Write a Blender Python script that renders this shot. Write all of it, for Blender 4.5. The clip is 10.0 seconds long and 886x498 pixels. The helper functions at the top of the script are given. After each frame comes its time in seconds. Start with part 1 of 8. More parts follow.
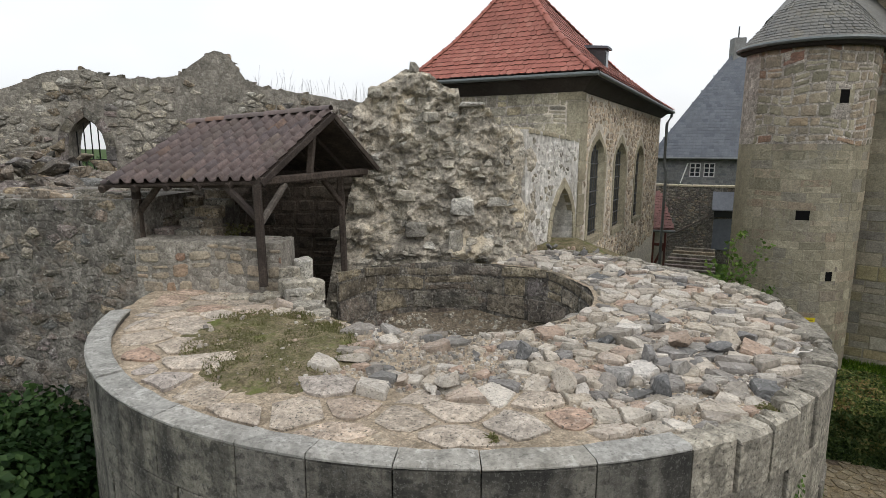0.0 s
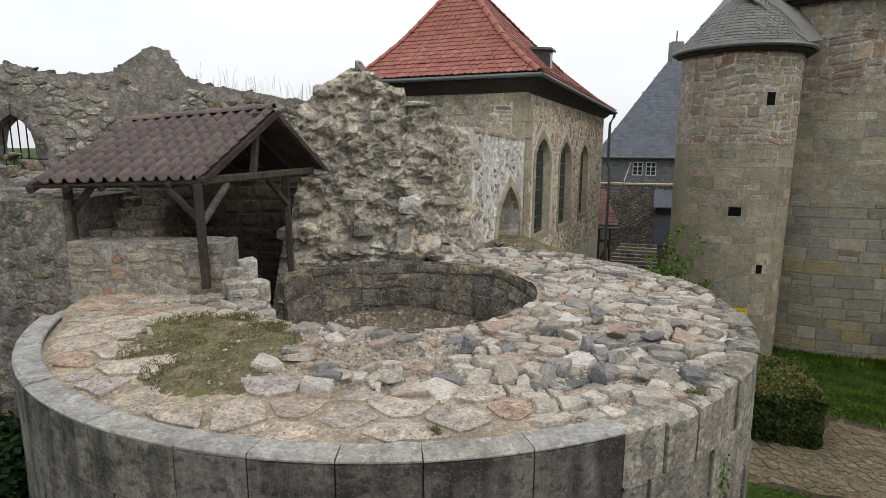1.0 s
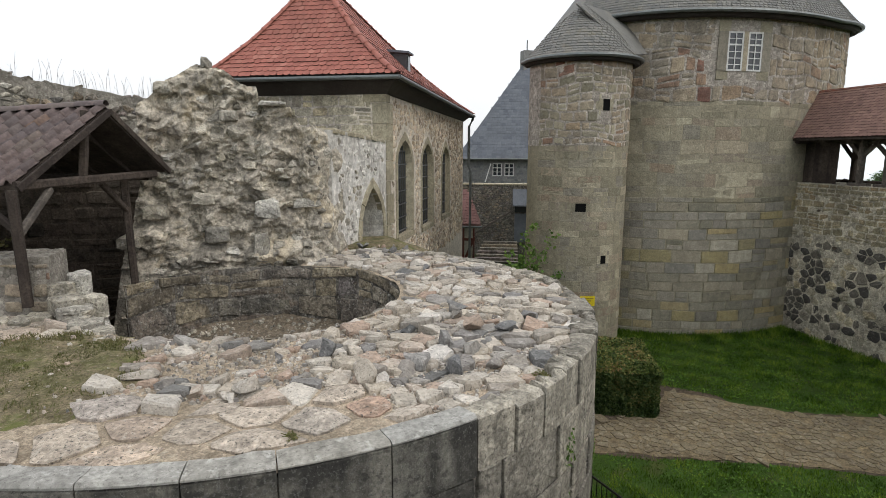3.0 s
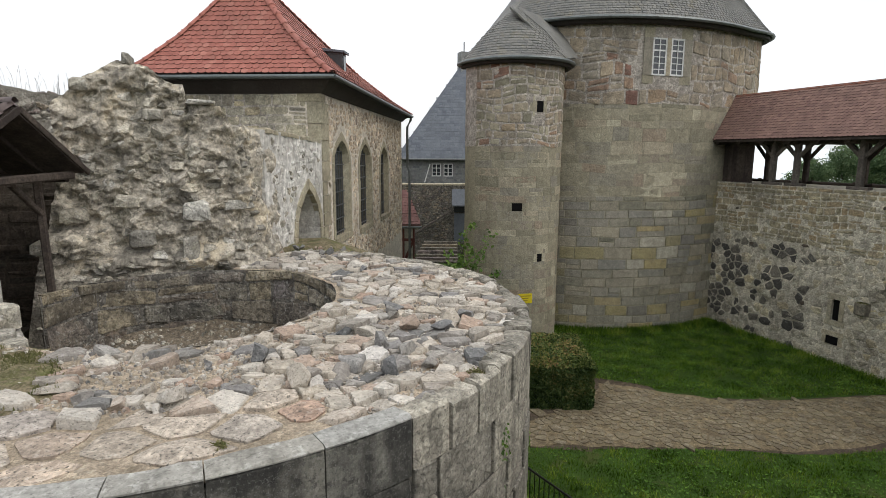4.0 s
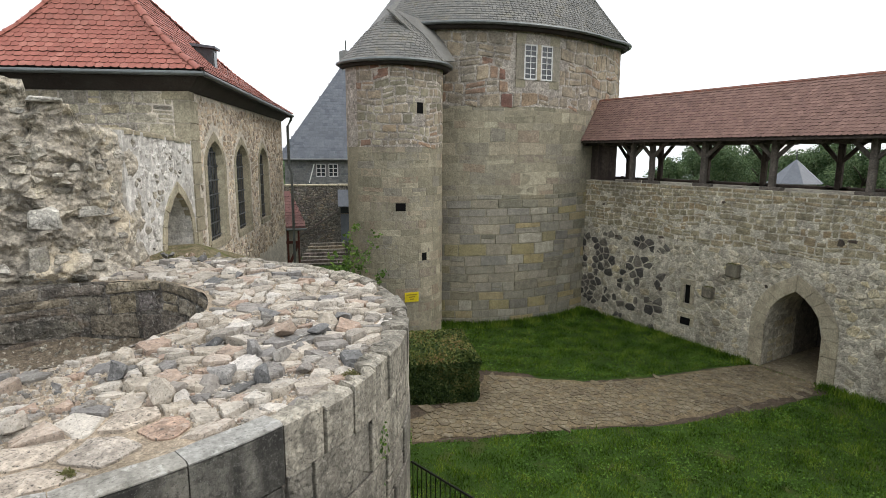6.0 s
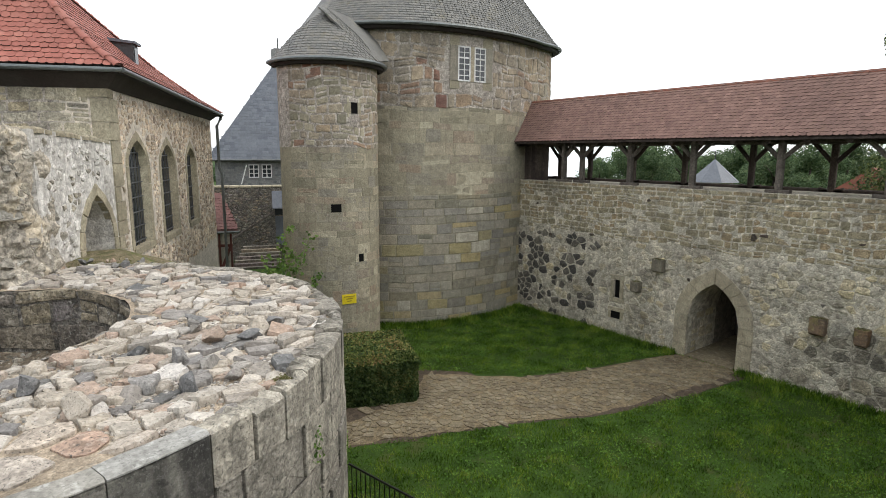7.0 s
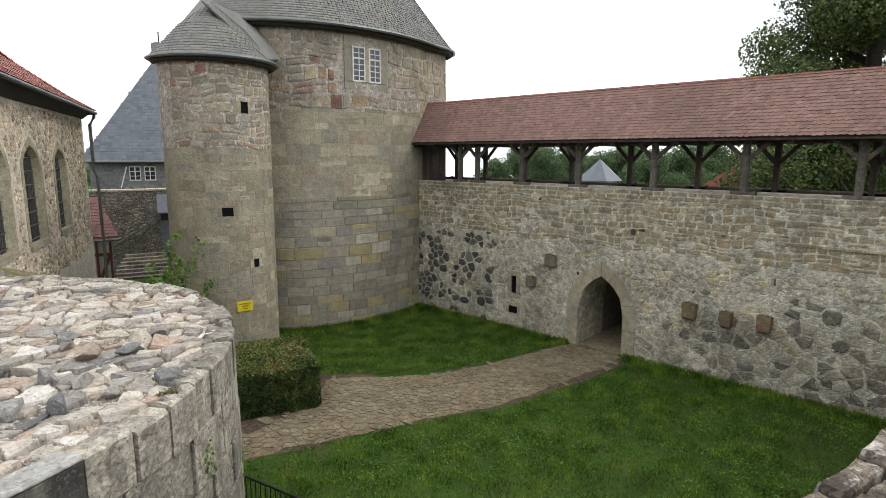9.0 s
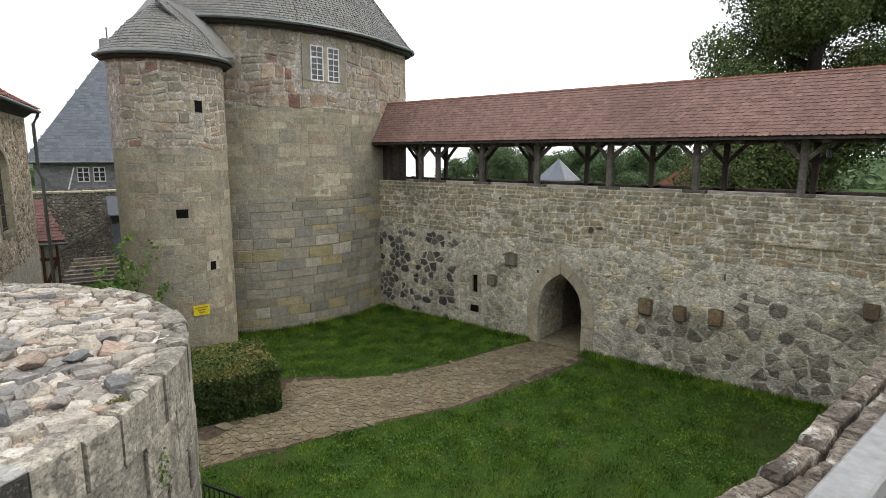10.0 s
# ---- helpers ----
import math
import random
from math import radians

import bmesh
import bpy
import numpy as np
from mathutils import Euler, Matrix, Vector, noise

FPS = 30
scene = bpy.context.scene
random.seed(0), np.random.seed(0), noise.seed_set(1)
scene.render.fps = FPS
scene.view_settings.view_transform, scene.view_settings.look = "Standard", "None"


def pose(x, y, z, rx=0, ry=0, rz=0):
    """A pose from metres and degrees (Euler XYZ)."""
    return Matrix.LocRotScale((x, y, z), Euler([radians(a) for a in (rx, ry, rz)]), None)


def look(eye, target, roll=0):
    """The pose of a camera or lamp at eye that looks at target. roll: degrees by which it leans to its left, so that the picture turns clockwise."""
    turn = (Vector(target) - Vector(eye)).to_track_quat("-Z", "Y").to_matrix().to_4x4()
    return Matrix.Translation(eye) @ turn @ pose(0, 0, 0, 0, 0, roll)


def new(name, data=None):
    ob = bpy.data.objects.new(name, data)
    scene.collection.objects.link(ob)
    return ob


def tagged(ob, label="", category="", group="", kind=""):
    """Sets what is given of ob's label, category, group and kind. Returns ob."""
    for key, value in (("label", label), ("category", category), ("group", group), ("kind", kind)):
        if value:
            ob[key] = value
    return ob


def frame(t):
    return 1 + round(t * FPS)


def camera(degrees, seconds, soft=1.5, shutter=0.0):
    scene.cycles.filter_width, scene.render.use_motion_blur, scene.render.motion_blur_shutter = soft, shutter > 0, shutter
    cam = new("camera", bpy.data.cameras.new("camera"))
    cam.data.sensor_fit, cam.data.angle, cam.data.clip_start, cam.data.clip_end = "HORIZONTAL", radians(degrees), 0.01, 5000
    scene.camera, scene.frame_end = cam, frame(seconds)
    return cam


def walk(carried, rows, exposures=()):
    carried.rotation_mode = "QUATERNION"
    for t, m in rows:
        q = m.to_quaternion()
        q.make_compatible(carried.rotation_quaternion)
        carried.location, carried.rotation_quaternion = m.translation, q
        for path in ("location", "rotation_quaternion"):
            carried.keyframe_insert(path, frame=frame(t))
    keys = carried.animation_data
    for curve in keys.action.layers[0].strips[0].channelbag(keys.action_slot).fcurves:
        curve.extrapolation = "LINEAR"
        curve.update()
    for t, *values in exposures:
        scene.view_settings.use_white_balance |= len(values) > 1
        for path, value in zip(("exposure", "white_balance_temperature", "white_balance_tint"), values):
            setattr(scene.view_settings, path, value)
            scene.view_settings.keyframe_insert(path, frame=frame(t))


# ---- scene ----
cam = camera(75.86, 10.0, soft=0.8)
PATH = [
    (0.0, pose(-0.085, 0.069, 6.004, 80.12, -0.30, 3.77)),
    (0.5, pose(-0.038, 0.018, 5.999, 80.02, -0.31, 1.39)),
    (1.0, pose(0.000, 0.000, 6.000, 80.08, -0.35, -1.05)),
    (1.5, pose(0.036, -0.007, 5.993, 80.13, -0.34, -3.96)),
    (2.0, pose(0.068, -0.019, 5.985, 80.21, -0.36, -7.60)),
    (2.5, pose(0.100, -0.039, 5.977, 80.32, -0.28, -10.99)),
    (4.0, pose(0.192, -0.099, 5.984, 80.45, -0.31, -20.13)),
    (4.5, pose(0.220, -0.136, 5.999, 80.44, -0.36, -22.84)),
    (5.0, pose(0.250, -0.177, 6.016, 80.43, -0.32, -25.52)),
    (5.5, pose(0.284, -0.217, 6.021, 80.43, -0.28, -28.23)),
    (7.0, pose(0.355, -0.318, 6.029, 80.49, -0.25, -37.38)),
    (7.5, pose(0.370, -0.348, 6.031, 80.53, -0.25, -40.10)),
    (8.0, pose(0.376, -0.377, 6.033, 80.54, -0.19, -42.63)),
    (8.5, pose(0.381, -0.402, 6.039, 80.57, -0.20, -45.06)),
    (9.0, pose(0.386, -0.426, 6.046, 80.57, -0.16, -47.27)),
    (9.5, pose(0.388, -0.446, 6.050, 80.56, -0.17, -49.27)),
    (10.0, pose(0.393, -0.464, 6.047, 80.57, -0.10, -51.12)),
]
walk(cam, PATH, [(0.0, -0.72), (1.0, -0.75), (2.5, -0.68), (4.0, -0.58), (5.5, -0.40), (7.5, -0.27), (10.0, -0.25)])

# ---- light: overcast sky, faint broad sun ----
SUN_ELEV, SUN_ROT = radians(50), radians(128)
world = bpy.data.worlds.new("overcast")
scene.world = world
world.use_nodes = True
wn, wl = world.node_tree.nodes, world.node_tree.links
wn.clear()
sky = wn.new("ShaderNodeTexSky")
sky.sky_type, sky.sun_disc = "NISHITA", False
sky.sun_elevation, sky.sun_rotation, sky.air_density, sky.dust_density = SUN_ELEV, SUN_ROT, 1.0, 4.0
bg_sky, bg_cloud = wn.new("ShaderNodeBackground"), wn.new("ShaderNodeBackground")
bg_sky.inputs["Strength"].default_value = 0.05
# overcast: the zenith brighter than the horizon
tc, mp, cn, cr = wn.new("ShaderNodeTexCoord"), wn.new("ShaderNodeMapping"), wn.new("ShaderNodeTexNoise"), wn.new("ShaderNodeValToRGB")
mp.inputs["Scale"].default_value = (1, 1, 2.5)
cn.inputs["Scale"].default_value, cn.inputs["Detail"].default_value = 1.6, 4
cr.color_ramp.elements[0].position, cr.color_ramp.elements[0].color = 0.3, (0.80, 0.83, 0.86, 1)
cr.color_ramp.elements[1].position, cr.color_ramp.elements[1].color = 0.6, (0.97, 0.98, 1.0, 1)
sx, grad = wn.new("ShaderNodeSeparateXYZ"), wn.new("ShaderNodeMapRange")
grad.inputs[3].default_value, grad.inputs[4].default_value = 1.46, 2.3
wl.new(tc.outputs["Generated"], sx.inputs[0]), wl.new(sx.outputs["Z"], grad.inputs[0]), wl.new(grad.outputs[0], bg_cloud.inputs["Strength"])
add, out = wn.new("ShaderNodeAddShader"), wn.new("ShaderNodeOutputWorld")
wl.new(tc.outputs["Generated"], mp.inputs[0]), wl.new(mp.outputs[0], cn.inputs["Vector"]), wl.new(cn.outputs["Fac"], cr.inputs[0])
wl.new(cr.outputs[0], bg_cloud.inputs["Color"]), wl.new(sky.outputs[0], bg_sky.inputs["Color"])
wl.new(bg_sky.outputs[0], add.inputs[0]), wl.new(bg_cloud.outputs[0], add.inputs[1]), wl.new(add.outputs[0], out.inputs[0])
sun = new("sun", bpy.data.lights.new("sun", "SUN"))
sun.data.energy, sun.data.angle, sun.data.color = 0.95, radians(25), (1.0, 0.96, 0.9)
sun.matrix_world = look((13.5, -8.5, 20), (0, 2, 0))


# ---- materials ----
def material(name, cols, rough=0.92, fine=28.0, fine_amt=0.35, big=0.9, dark=(0.08, 0.075, 0.065), dark_amt=0.45,
             pale=None, pale_scale=7.0, pale_amt=0.4, bump=0.35, bump_scale=45.0, streak=0.0, metal=0.0, moss=None, moss_amt=0.0, pits=0.5, blotch=0.35, crack=0.0, crack_scale=3.0, spread=1.2, chips=0.0, chip_scale=9.0):
    """Stone-like surface: colour picked per piece, grain, stains, pale lichen, vertical streaks, fine relief."""
    m = bpy.data.materials.new(name)
    m.use_nodes = True
    n, l = m.node_tree.nodes, m.node_tree.links
    bsdf = n["Principled BSDF"]
    bsdf.inputs["Roughness"].default_value, bsdf.inputs["Metallic"].default_value = rough, metal
    bsdf.inputs["Specular IOR Level"].default_value = .18 if rough > .8 else .45
    geo, info = n.new("ShaderNodeNewGeometry"), n.new("ShaderNodeObjectInfo")
    sm = n.new("ShaderNodeMath"); sm.operation = "ADD"
    fr = n.new("ShaderNodeMath"); fr.operation = "FRACT"
    l.new(geo.outputs["Random Per Island"], sm.inputs[0]), l.new(info.outputs["Random"], sm.inputs[1]), l.new(sm.outputs[0], fr.inputs[0])
    ramp = n.new("ShaderNodeValToRGB")
    while len(ramp.color_ramp.elements) < len(cols):
        ramp.color_ramp.elements.new(0.5)
    mean = [sum(c[k] for _, c in cols) / len(cols) for k in range(3)]
    for e, (p, c) in zip(ramp.color_ramp.elements, cols):
        e.position, e.color = p, (*(max(.004, (q + (k - q) * spread) * .87) for k, q in zip(c, mean)), 1)
    l.new(fr.outputs[0], ramp.inputs[0])
    pos = geo.outputs["Position"]

    def tex(scale, detail=4.0, vec=None, rgh=0.6):
        t = n.new("ShaderNodeTexNoise")
        t.inputs["Scale"].default_value, t.inputs["Detail"].default_value, t.inputs["Roughness"].default_value = scale, detail, rgh
        l.new(vec or pos, t.inputs["Vector"])
        return t.outputs["Fac"]

    def remap(fac, a, b, lo, hi):
        r = n.new("ShaderNodeMapRange")
        r.inputs[1].default_value, r.inputs[2].default_value, r.inputs[3].default_value, r.inputs[4].default_value = a, b, lo, hi
        l.new(fac, r.inputs[0])
        return r.outputs[0]

    def mix(fac, a, b, mode="MIX"):
        x = n.new("ShaderNodeMix"); x.data_type, x.blend_type = "RGBA", mode
        if isinstance(fac, float):
            x.inputs[0].default_value = fac
        else:
            l.new(fac, x.inputs[0])
        l.new(a, x.inputs[6])
        if isinstance(b, tuple):
            x.inputs[7].default_value = (*b, 1)
        else:
            l.new(b, x.inputs[7])
        return x.outputs[2]

    c = ramp.outputs[0]
    grain = remap(tex(fine, 6), 0.3, 0.7, 1 - fine_amt, 1 + fine_amt)
    gcol = n.new("ShaderNodeCombineColor")
    for k in range(3):
        l.new(grain, gcol.inputs[k])
    c = mix(1.0, c, gcol.outputs[0], "MULTIPLY")
    if blotch and dark_amt:
        bl = n.new("ShaderNodeTexNoise")
        bl.inputs["Scale"].default_value, bl.inputs["Detail"].default_value, bl.inputs["Roughness"].default_value, bl.inputs["Distortion"].default_value = 5.5, 8, .74, .25
        l.new(pos, bl.inputs["Vector"])
        bc = n.new("ShaderNodeCombineColor")
        bv = remap(bl.outputs["Fac"], .32, .68, 1 - blotch, 1 + blotch)
        for k in range(3):
            l.new(bv, bc.inputs[k])
        c = mix(1.0, c, bc.outputs[0], "MULTIPLY")
    if dark_amt:
        c = mix(remap(tex(big, 7), 0.47, 0.63, 0, dark_amt), c, dark)
        c = mix(remap(tex(big * 6.3, 6), 0.54, 0.6, 0, dark_amt * 0.75), c, dark)
    if streak:
        mpg = n.new("ShaderNodeMapping"); mpg.inputs["Scale"].default_value = (4.5, 4.5, 0.28)
        l.new(pos, mpg.inputs[0])
        c = mix(remap(tex(1.0, 5, mpg.outputs[0]), 0.45, 0.68, 0, streak), c, dark)
    if pale:
        c = mix(remap(tex(pale_scale, 6, None, 0.7), 0.56, 0.64, 0, pale_amt), c, pale)
    if pits and dark_amt:
        c = mix(remap(tex(42, 3, None, .5), .6, .68, 0, pits), c, dark)
        c = mix(remap(tex(95, 2, None, .5), .62, .7, 0, pits * .8), c, dark)
    if crack:
        nz, vm, va, vo = n.new("ShaderNodeTexNoise"), n.new("ShaderNodeVectorMath"), n.new("ShaderNodeVectorMath"), n.new("ShaderNodeTexVoronoi")
        nz.inputs["Scale"].default_value, nz.inputs["Detail"].default_value = 5, 4
        vm.operation, va.operation, vo.feature = "SCALE", "ADD", "DISTANCE_TO_EDGE"
        vm.inputs["Scale"].default_value, vo.inputs["Scale"].default_value = .35, crack_scale
        l.new(pos, nz.inputs["Vector"]), l.new(nz.outputs["Color"], vm.inputs[0]), l.new(pos, va.inputs[0]), l.new(vm.outputs[0], va.inputs[1]), l.new(va.outputs[0], vo.inputs["Vector"])
        cm = n.new("ShaderNodeMath"); cm.operation = "MULTIPLY"
        l.new(remap(vo.outputs["Distance"], .012, .05, crack, 0), cm.inputs[0]), l.new(remap(tex(1.7, 4), .44, .56, .0, 1), cm.inputs[1])
        c = mix(cm.outputs[0], c, dark)
    if chips:
        # small broken stones and clods in the surface: each its own tone and height
        cn_, cs_, ca_, cv_, ce_ = (n.new(k) for k in ("ShaderNodeTexNoise", "ShaderNodeVectorMath", "ShaderNodeVectorMath", "ShaderNodeTexVoronoi", "ShaderNodeTexVoronoi"))
        cn_.inputs["Scale"].default_value, cn_.inputs["Detail"].default_value = chip_scale * .8, 3
        cs_.operation, ca_.operation, ce_.feature = "SCALE", "ADD", "DISTANCE_TO_EDGE"
        cs_.inputs["Scale"].default_value = 1.1 / chip_scale
        l.new(pos, cn_.inputs["Vector"]), l.new(cn_.outputs["Color"], cs_.inputs[0]), l.new(pos, ca_.inputs[0]), l.new(cs_.outputs[0], ca_.inputs[1])
        for v_ in (cv_, ce_):
            v_.inputs["Scale"].default_value = chip_scale
            l.new(ca_.outputs[0], v_.inputs["Vector"])
        sp_ = n.new("ShaderNodeSeparateColor")
        l.new(cv_.outputs["Color"], sp_.inputs[0])
        tone, cc_ = remap(sp_.outputs[0], 0, 1, 1 - .42 * chips, 1 + .3 * chips), n.new("ShaderNodeCombineColor")
        for k in range(3):
            l.new(tone, cc_.inputs[k])
        c = mix(1.0, c, cc_.outputs[0], "MULTIPLY")
        lm_ = n.new("ShaderNodeMath"); lm_.operation = "MULTIPLY"
        l.new(remap(ce_.outputs["Distance"], .0, .09, .45 * chips, 0), lm_.inputs[0]), l.new(remap(tex(2.9, 3), .4, .62, .1, 1), lm_.inputs[1])
        c = mix(lm_.outputs[0], c, dark)
    if moss:
        c = mix(remap(tex(2.3, 6, None, 0.7), 0.54, 0.68, 0, moss_amt), c, moss)
    l.new(c, bsdf.inputs["Base Color"])
    if bump:
        bp = n.new("ShaderNodeBump"); bp.inputs["Strength"].default_value, bp.inputs["Distance"].default_value = bump, 0.02
        l.new(tex(bump_scale, 6, None, 0.65), bp.inputs["Height"])
        b2 = n.new("ShaderNodeBump"); b2.inputs["Strength"].default_value, b2.inputs["Distance"].default_value = bump * .6, 0.025
        l.new(tex(bump_scale * 0.22, 4), b2.inputs["Height"]), l.new(bp.outputs[0], b2.inputs["Normal"])
        if chips:
            b3 = n.new("ShaderNodeBump"); b3.inputs["Strength"].default_value, b3.inputs["Distance"].default_value = .9 * chips, .25 / chip_scale
            ad_ = n.new("ShaderNodeMath"); ad_.operation = "ADD"
            l.new(remap(ce_.outputs["Distance"], 0, .22, 0, .6), ad_.inputs[0]), l.new(remap(sp_.outputs[1], 0, 1, 0, .5), ad_.inputs[1])
            l.new(ad_.outputs[0], b3.inputs["Height"]), l.new(b2.outputs[0], b3.inputs["Normal"])
            b2 = b3
        l.new(b2.outputs[0], bsdf.inputs["Normal"])
    return m


M = {}
M["ashlar"] = material("tower_ashlar", [(0, (0.294, 0.271, 0.200)), (.16, (0.376, 0.344, 0.261)), (.3, (0.325, 0.302, 0.242)), (.44, (0.414, 0.369, 0.272)), (.56, (0.337, 0.307, 0.231)), (.66, (0.435, 0.366, 0.222)), (.72, (0.376, 0.333, 0.207)), (.8, (0.302, 0.276, 0.218)), (.9, (0.451, 0.412, 0.315)), (1, (0.312, 0.289, 0.224))], streak=0.16, pale=(.42, .4, .33), pale_amt=0.22, dark_amt=0.18, blotch=0.14, pits=0.3, bump=0.45, fine_amt=0.25, spread=1.9, chips=0.22, chip_scale=8)
M["ashlar_red"] = material("tower_rubble_red", [(0, (0.365, 0.307, 0.233)), (.3, (0.456, 0.369, 0.264)), (.6, (0.378, 0.326, 0.252)), (.74, (0.403, 0.295, 0.208)), (.84, (0.305, 0.185, 0.142)), (.89, (0.443, 0.345, 0.233)), (1, (0.339, 0.290, 0.227))], pale=(.44, .42, .35), pale_amt=.22, dark_amt=0.35, blotch=0.32, pits=0.55, bump=0.5, fine_amt=0.25, spread=1.35, chips=0.3, chip_scale=8)
M["turret"] = material("turret_stone", [(0, (0.326, 0.295, 0.216)), (.4, (0.393, 0.354, 0.259)), (.6, (0.348, 0.316, 0.241)), (.8, (0.373, 0.320, 0.235)), (1, (0.434, 0.393, 0.289))], streak=0.16, pale=(.42, .4, .34), pale_amt=0.22, dark_amt=0.18, blotch=0.14, pits=0.3, bump=0.4, fine_amt=0.25, spread=2.5, chips=0.22, chip_scale=7)
M["mortar"] = material("lime_mortar", [(0, (0.630, 0.586, 0.472)), (1, (0.704, 0.653, 0.531))], fine=18, fine_amt=.18, dark=(.14, .125, .1), dark_amt=0.4, bump=0.9, bump_scale=24, pale=(.64, .61, .54), pale_amt=.35, blotch=0.38, pits=0.65, crack=0.25, crack_scale=3.4, chips=0.75, chip_scale=10)
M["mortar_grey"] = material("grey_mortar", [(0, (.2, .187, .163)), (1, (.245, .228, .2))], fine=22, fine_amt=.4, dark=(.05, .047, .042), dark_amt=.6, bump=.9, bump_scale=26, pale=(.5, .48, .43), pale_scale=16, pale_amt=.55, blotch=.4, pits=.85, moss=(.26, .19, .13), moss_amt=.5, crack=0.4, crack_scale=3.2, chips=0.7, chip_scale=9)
M["mortar_tower"] = material("tower_mortar", [(0, (0.353, 0.321, 0.231)), (1, (0.393, 0.354, 0.261))], dark_amt=0.2, streak=0.16, pale=(.4, .38, .32), pale_amt=0.22, blotch=0.14, pits=0.3, bump=.3, fine_amt=.17, chips=0.2, chip_scale=6)
M["mortar_rubble"] = material("pale_rubble_mortar", [(0, (0.503, 0.454, 0.393)), (1, (0.555, 0.500, 0.435))], fine_amt=.25, dark_amt=0.35, pale=(.54, .52, .46), pale_scale=12, pale_amt=.4, blotch=0.35, pits=0.6, bump=0.7, crack=0.2, crack_scale=3.5, chips=0.7, chip_scale=12)
M["plaster_old"] = material("old_grey_plaster", [(0, (0.302, 0.282, 0.239)), (1, (0.352, 0.327, 0.282))], fine=20, fine_amt=.3, dark=(.1, .09, .078), dark_amt=.4, big=1.2, pale=(.54, .52, .47), pale_scale=14, pale_amt=.45, blotch=.3, pits=.6, bump=.6, crack=0.25, crack_scale=3, chips=0.5, chip_scale=10)
M["pit_earth"] = material("brown_rubble_earth", [(0, (.2, .165, .12)), (1, (.24, .2, .15))], fine=50, fine_amt=.45, dark=(.09, .072, .05), dark_amt=.5, pale=(.38, .33, .26), pale_scale=22, pale_amt=.5, bump=1.0, bump_scale=50, chips=0.7, chip_scale=22)
M["grey_block"] = material("grey_wall_block", [(0, (0.198, 0.181, 0.143)), (.4, (0.290, 0.261, 0.204)), (.7, (0.356, 0.317, 0.242)), (1, (0.237, 0.213, 0.171))], dark=(.05, .05, .047), dark_amt=.35, pale=(.42, .4, .35), pale_scale=14, pale_amt=.35, blotch=.25, pits=.6, bump=.5, chips=0.6, chip_scale=10)
M["parapet_cap"] = material("lichened_cap_stone", [(0, (0.228, 0.194, 0.160)), (.4, (0.319, 0.270, 0.217)), (.7, (0.274, 0.227, 0.180)), (1, (0.377, 0.324, 0.258))], dark=(.05, .042, .036), dark_amt=0.7, big=2.2, pale=(.66, .63, .58), pale_scale=6, pale_amt=0.7, blotch=0.45, pits=.9, bump=1.0, crack=.4, crack_scale=6, chips=0.6, chip_scale=9)
# Dark tail edges: the shadow lines between tile rows put into colour
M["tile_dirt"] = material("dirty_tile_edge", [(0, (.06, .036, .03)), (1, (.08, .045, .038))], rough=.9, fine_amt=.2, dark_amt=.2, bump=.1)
# Near-black colour that paints the darkness of deep openings
M["void"] = material("unlit_void", [(0, (.004, .004, .004)), (1, (.005, .005, .005))], rough=1.0, dark_amt=0, bump=0)
M["curtain"] = material("curtain_wall_stone", [(0, (0.473, 0.431, 0.319)), (.15, (0.686, 0.623, 0.473)), (.3, (0.571, 0.538, 0.426)), (.42, (0.743, 0.638, 0.400)), (.55, (0.485, 0.446, 0.351)), (.68, (0.659, 0.603, 0.467)), (.78, (0.387, 0.354, 0.287)), (.88, (0.627, 0.538, 0.360)), (1, (0.543, 0.511, 0.415))], streak=.1, pale=(.56, .54, .47), pale_amt=.25, dark_amt=0.38, blotch=0.34, pits=0.6, bump=0.6, crack=0.2, crack_scale=4, spread=1.1, chips=0.45, chip_scale=9)
M["parapet"] = material("parapet_stone", [(0, (0.329, 0.293, 0.192)), (.25, (0.428, 0.376, 0.250)), (.5, (0.363, 0.320, 0.212)), (.75, (0.395, 0.316, 0.196)), (1, (0.473, 0.427, 0.295))], pale=(.5, .47, .4), pale_amt=.2, dark_amt=0.4, blotch=0.34, pits=0.6, bump=0.6, spread=1.4, chips=0.35, chip_scale=10)
M["basalt"] = material("dark_basalt", [(0, (0.088, 0.082, 0.074)), (.5, (0.139, 0.131, 0.113)), (1, (0.221, 0.201, 0.165))], dark=(.03, .03, .03), pale=(.34, .33, .3), pale_amt=.3, pale_scale=14, bump=.5, blotch=.25)
M["sandstone"] = material("dressed_sandstone", [(0, (0.424, 0.381, 0.272)), (.5, (0.488, 0.435, 0.315)), (1, (0.414, 0.381, 0.283))], dark=(.14, .12, .09), dark_amt=0.35, streak=.12, pale=(.52, .47, .35), pale_amt=.2, blotch=0.28, pits=0.5)
M["chapel"] = material("chapel_rubble", [(0, (0.504, 0.411, 0.310)), (.16, (0.941, 0.806, 0.623)), (.3, (0.370, 0.302, 0.243)), (.44, (0.788, 0.656, 0.496)), (.56, (0.556, 0.429, 0.302)), (.68, (1.042, 0.907, 0.721)), (.8, (0.437, 0.354, 0.277)), (.9, (0.840, 0.706, 0.556)), (1, (0.638, 0.522, 0.403))], pale=(.58, .53, .44), pale_amt=.25, dark=(.14, .115, .085), dark_amt=.3, blotch=.28, pits=.5, bump=.5, spread=1.05)
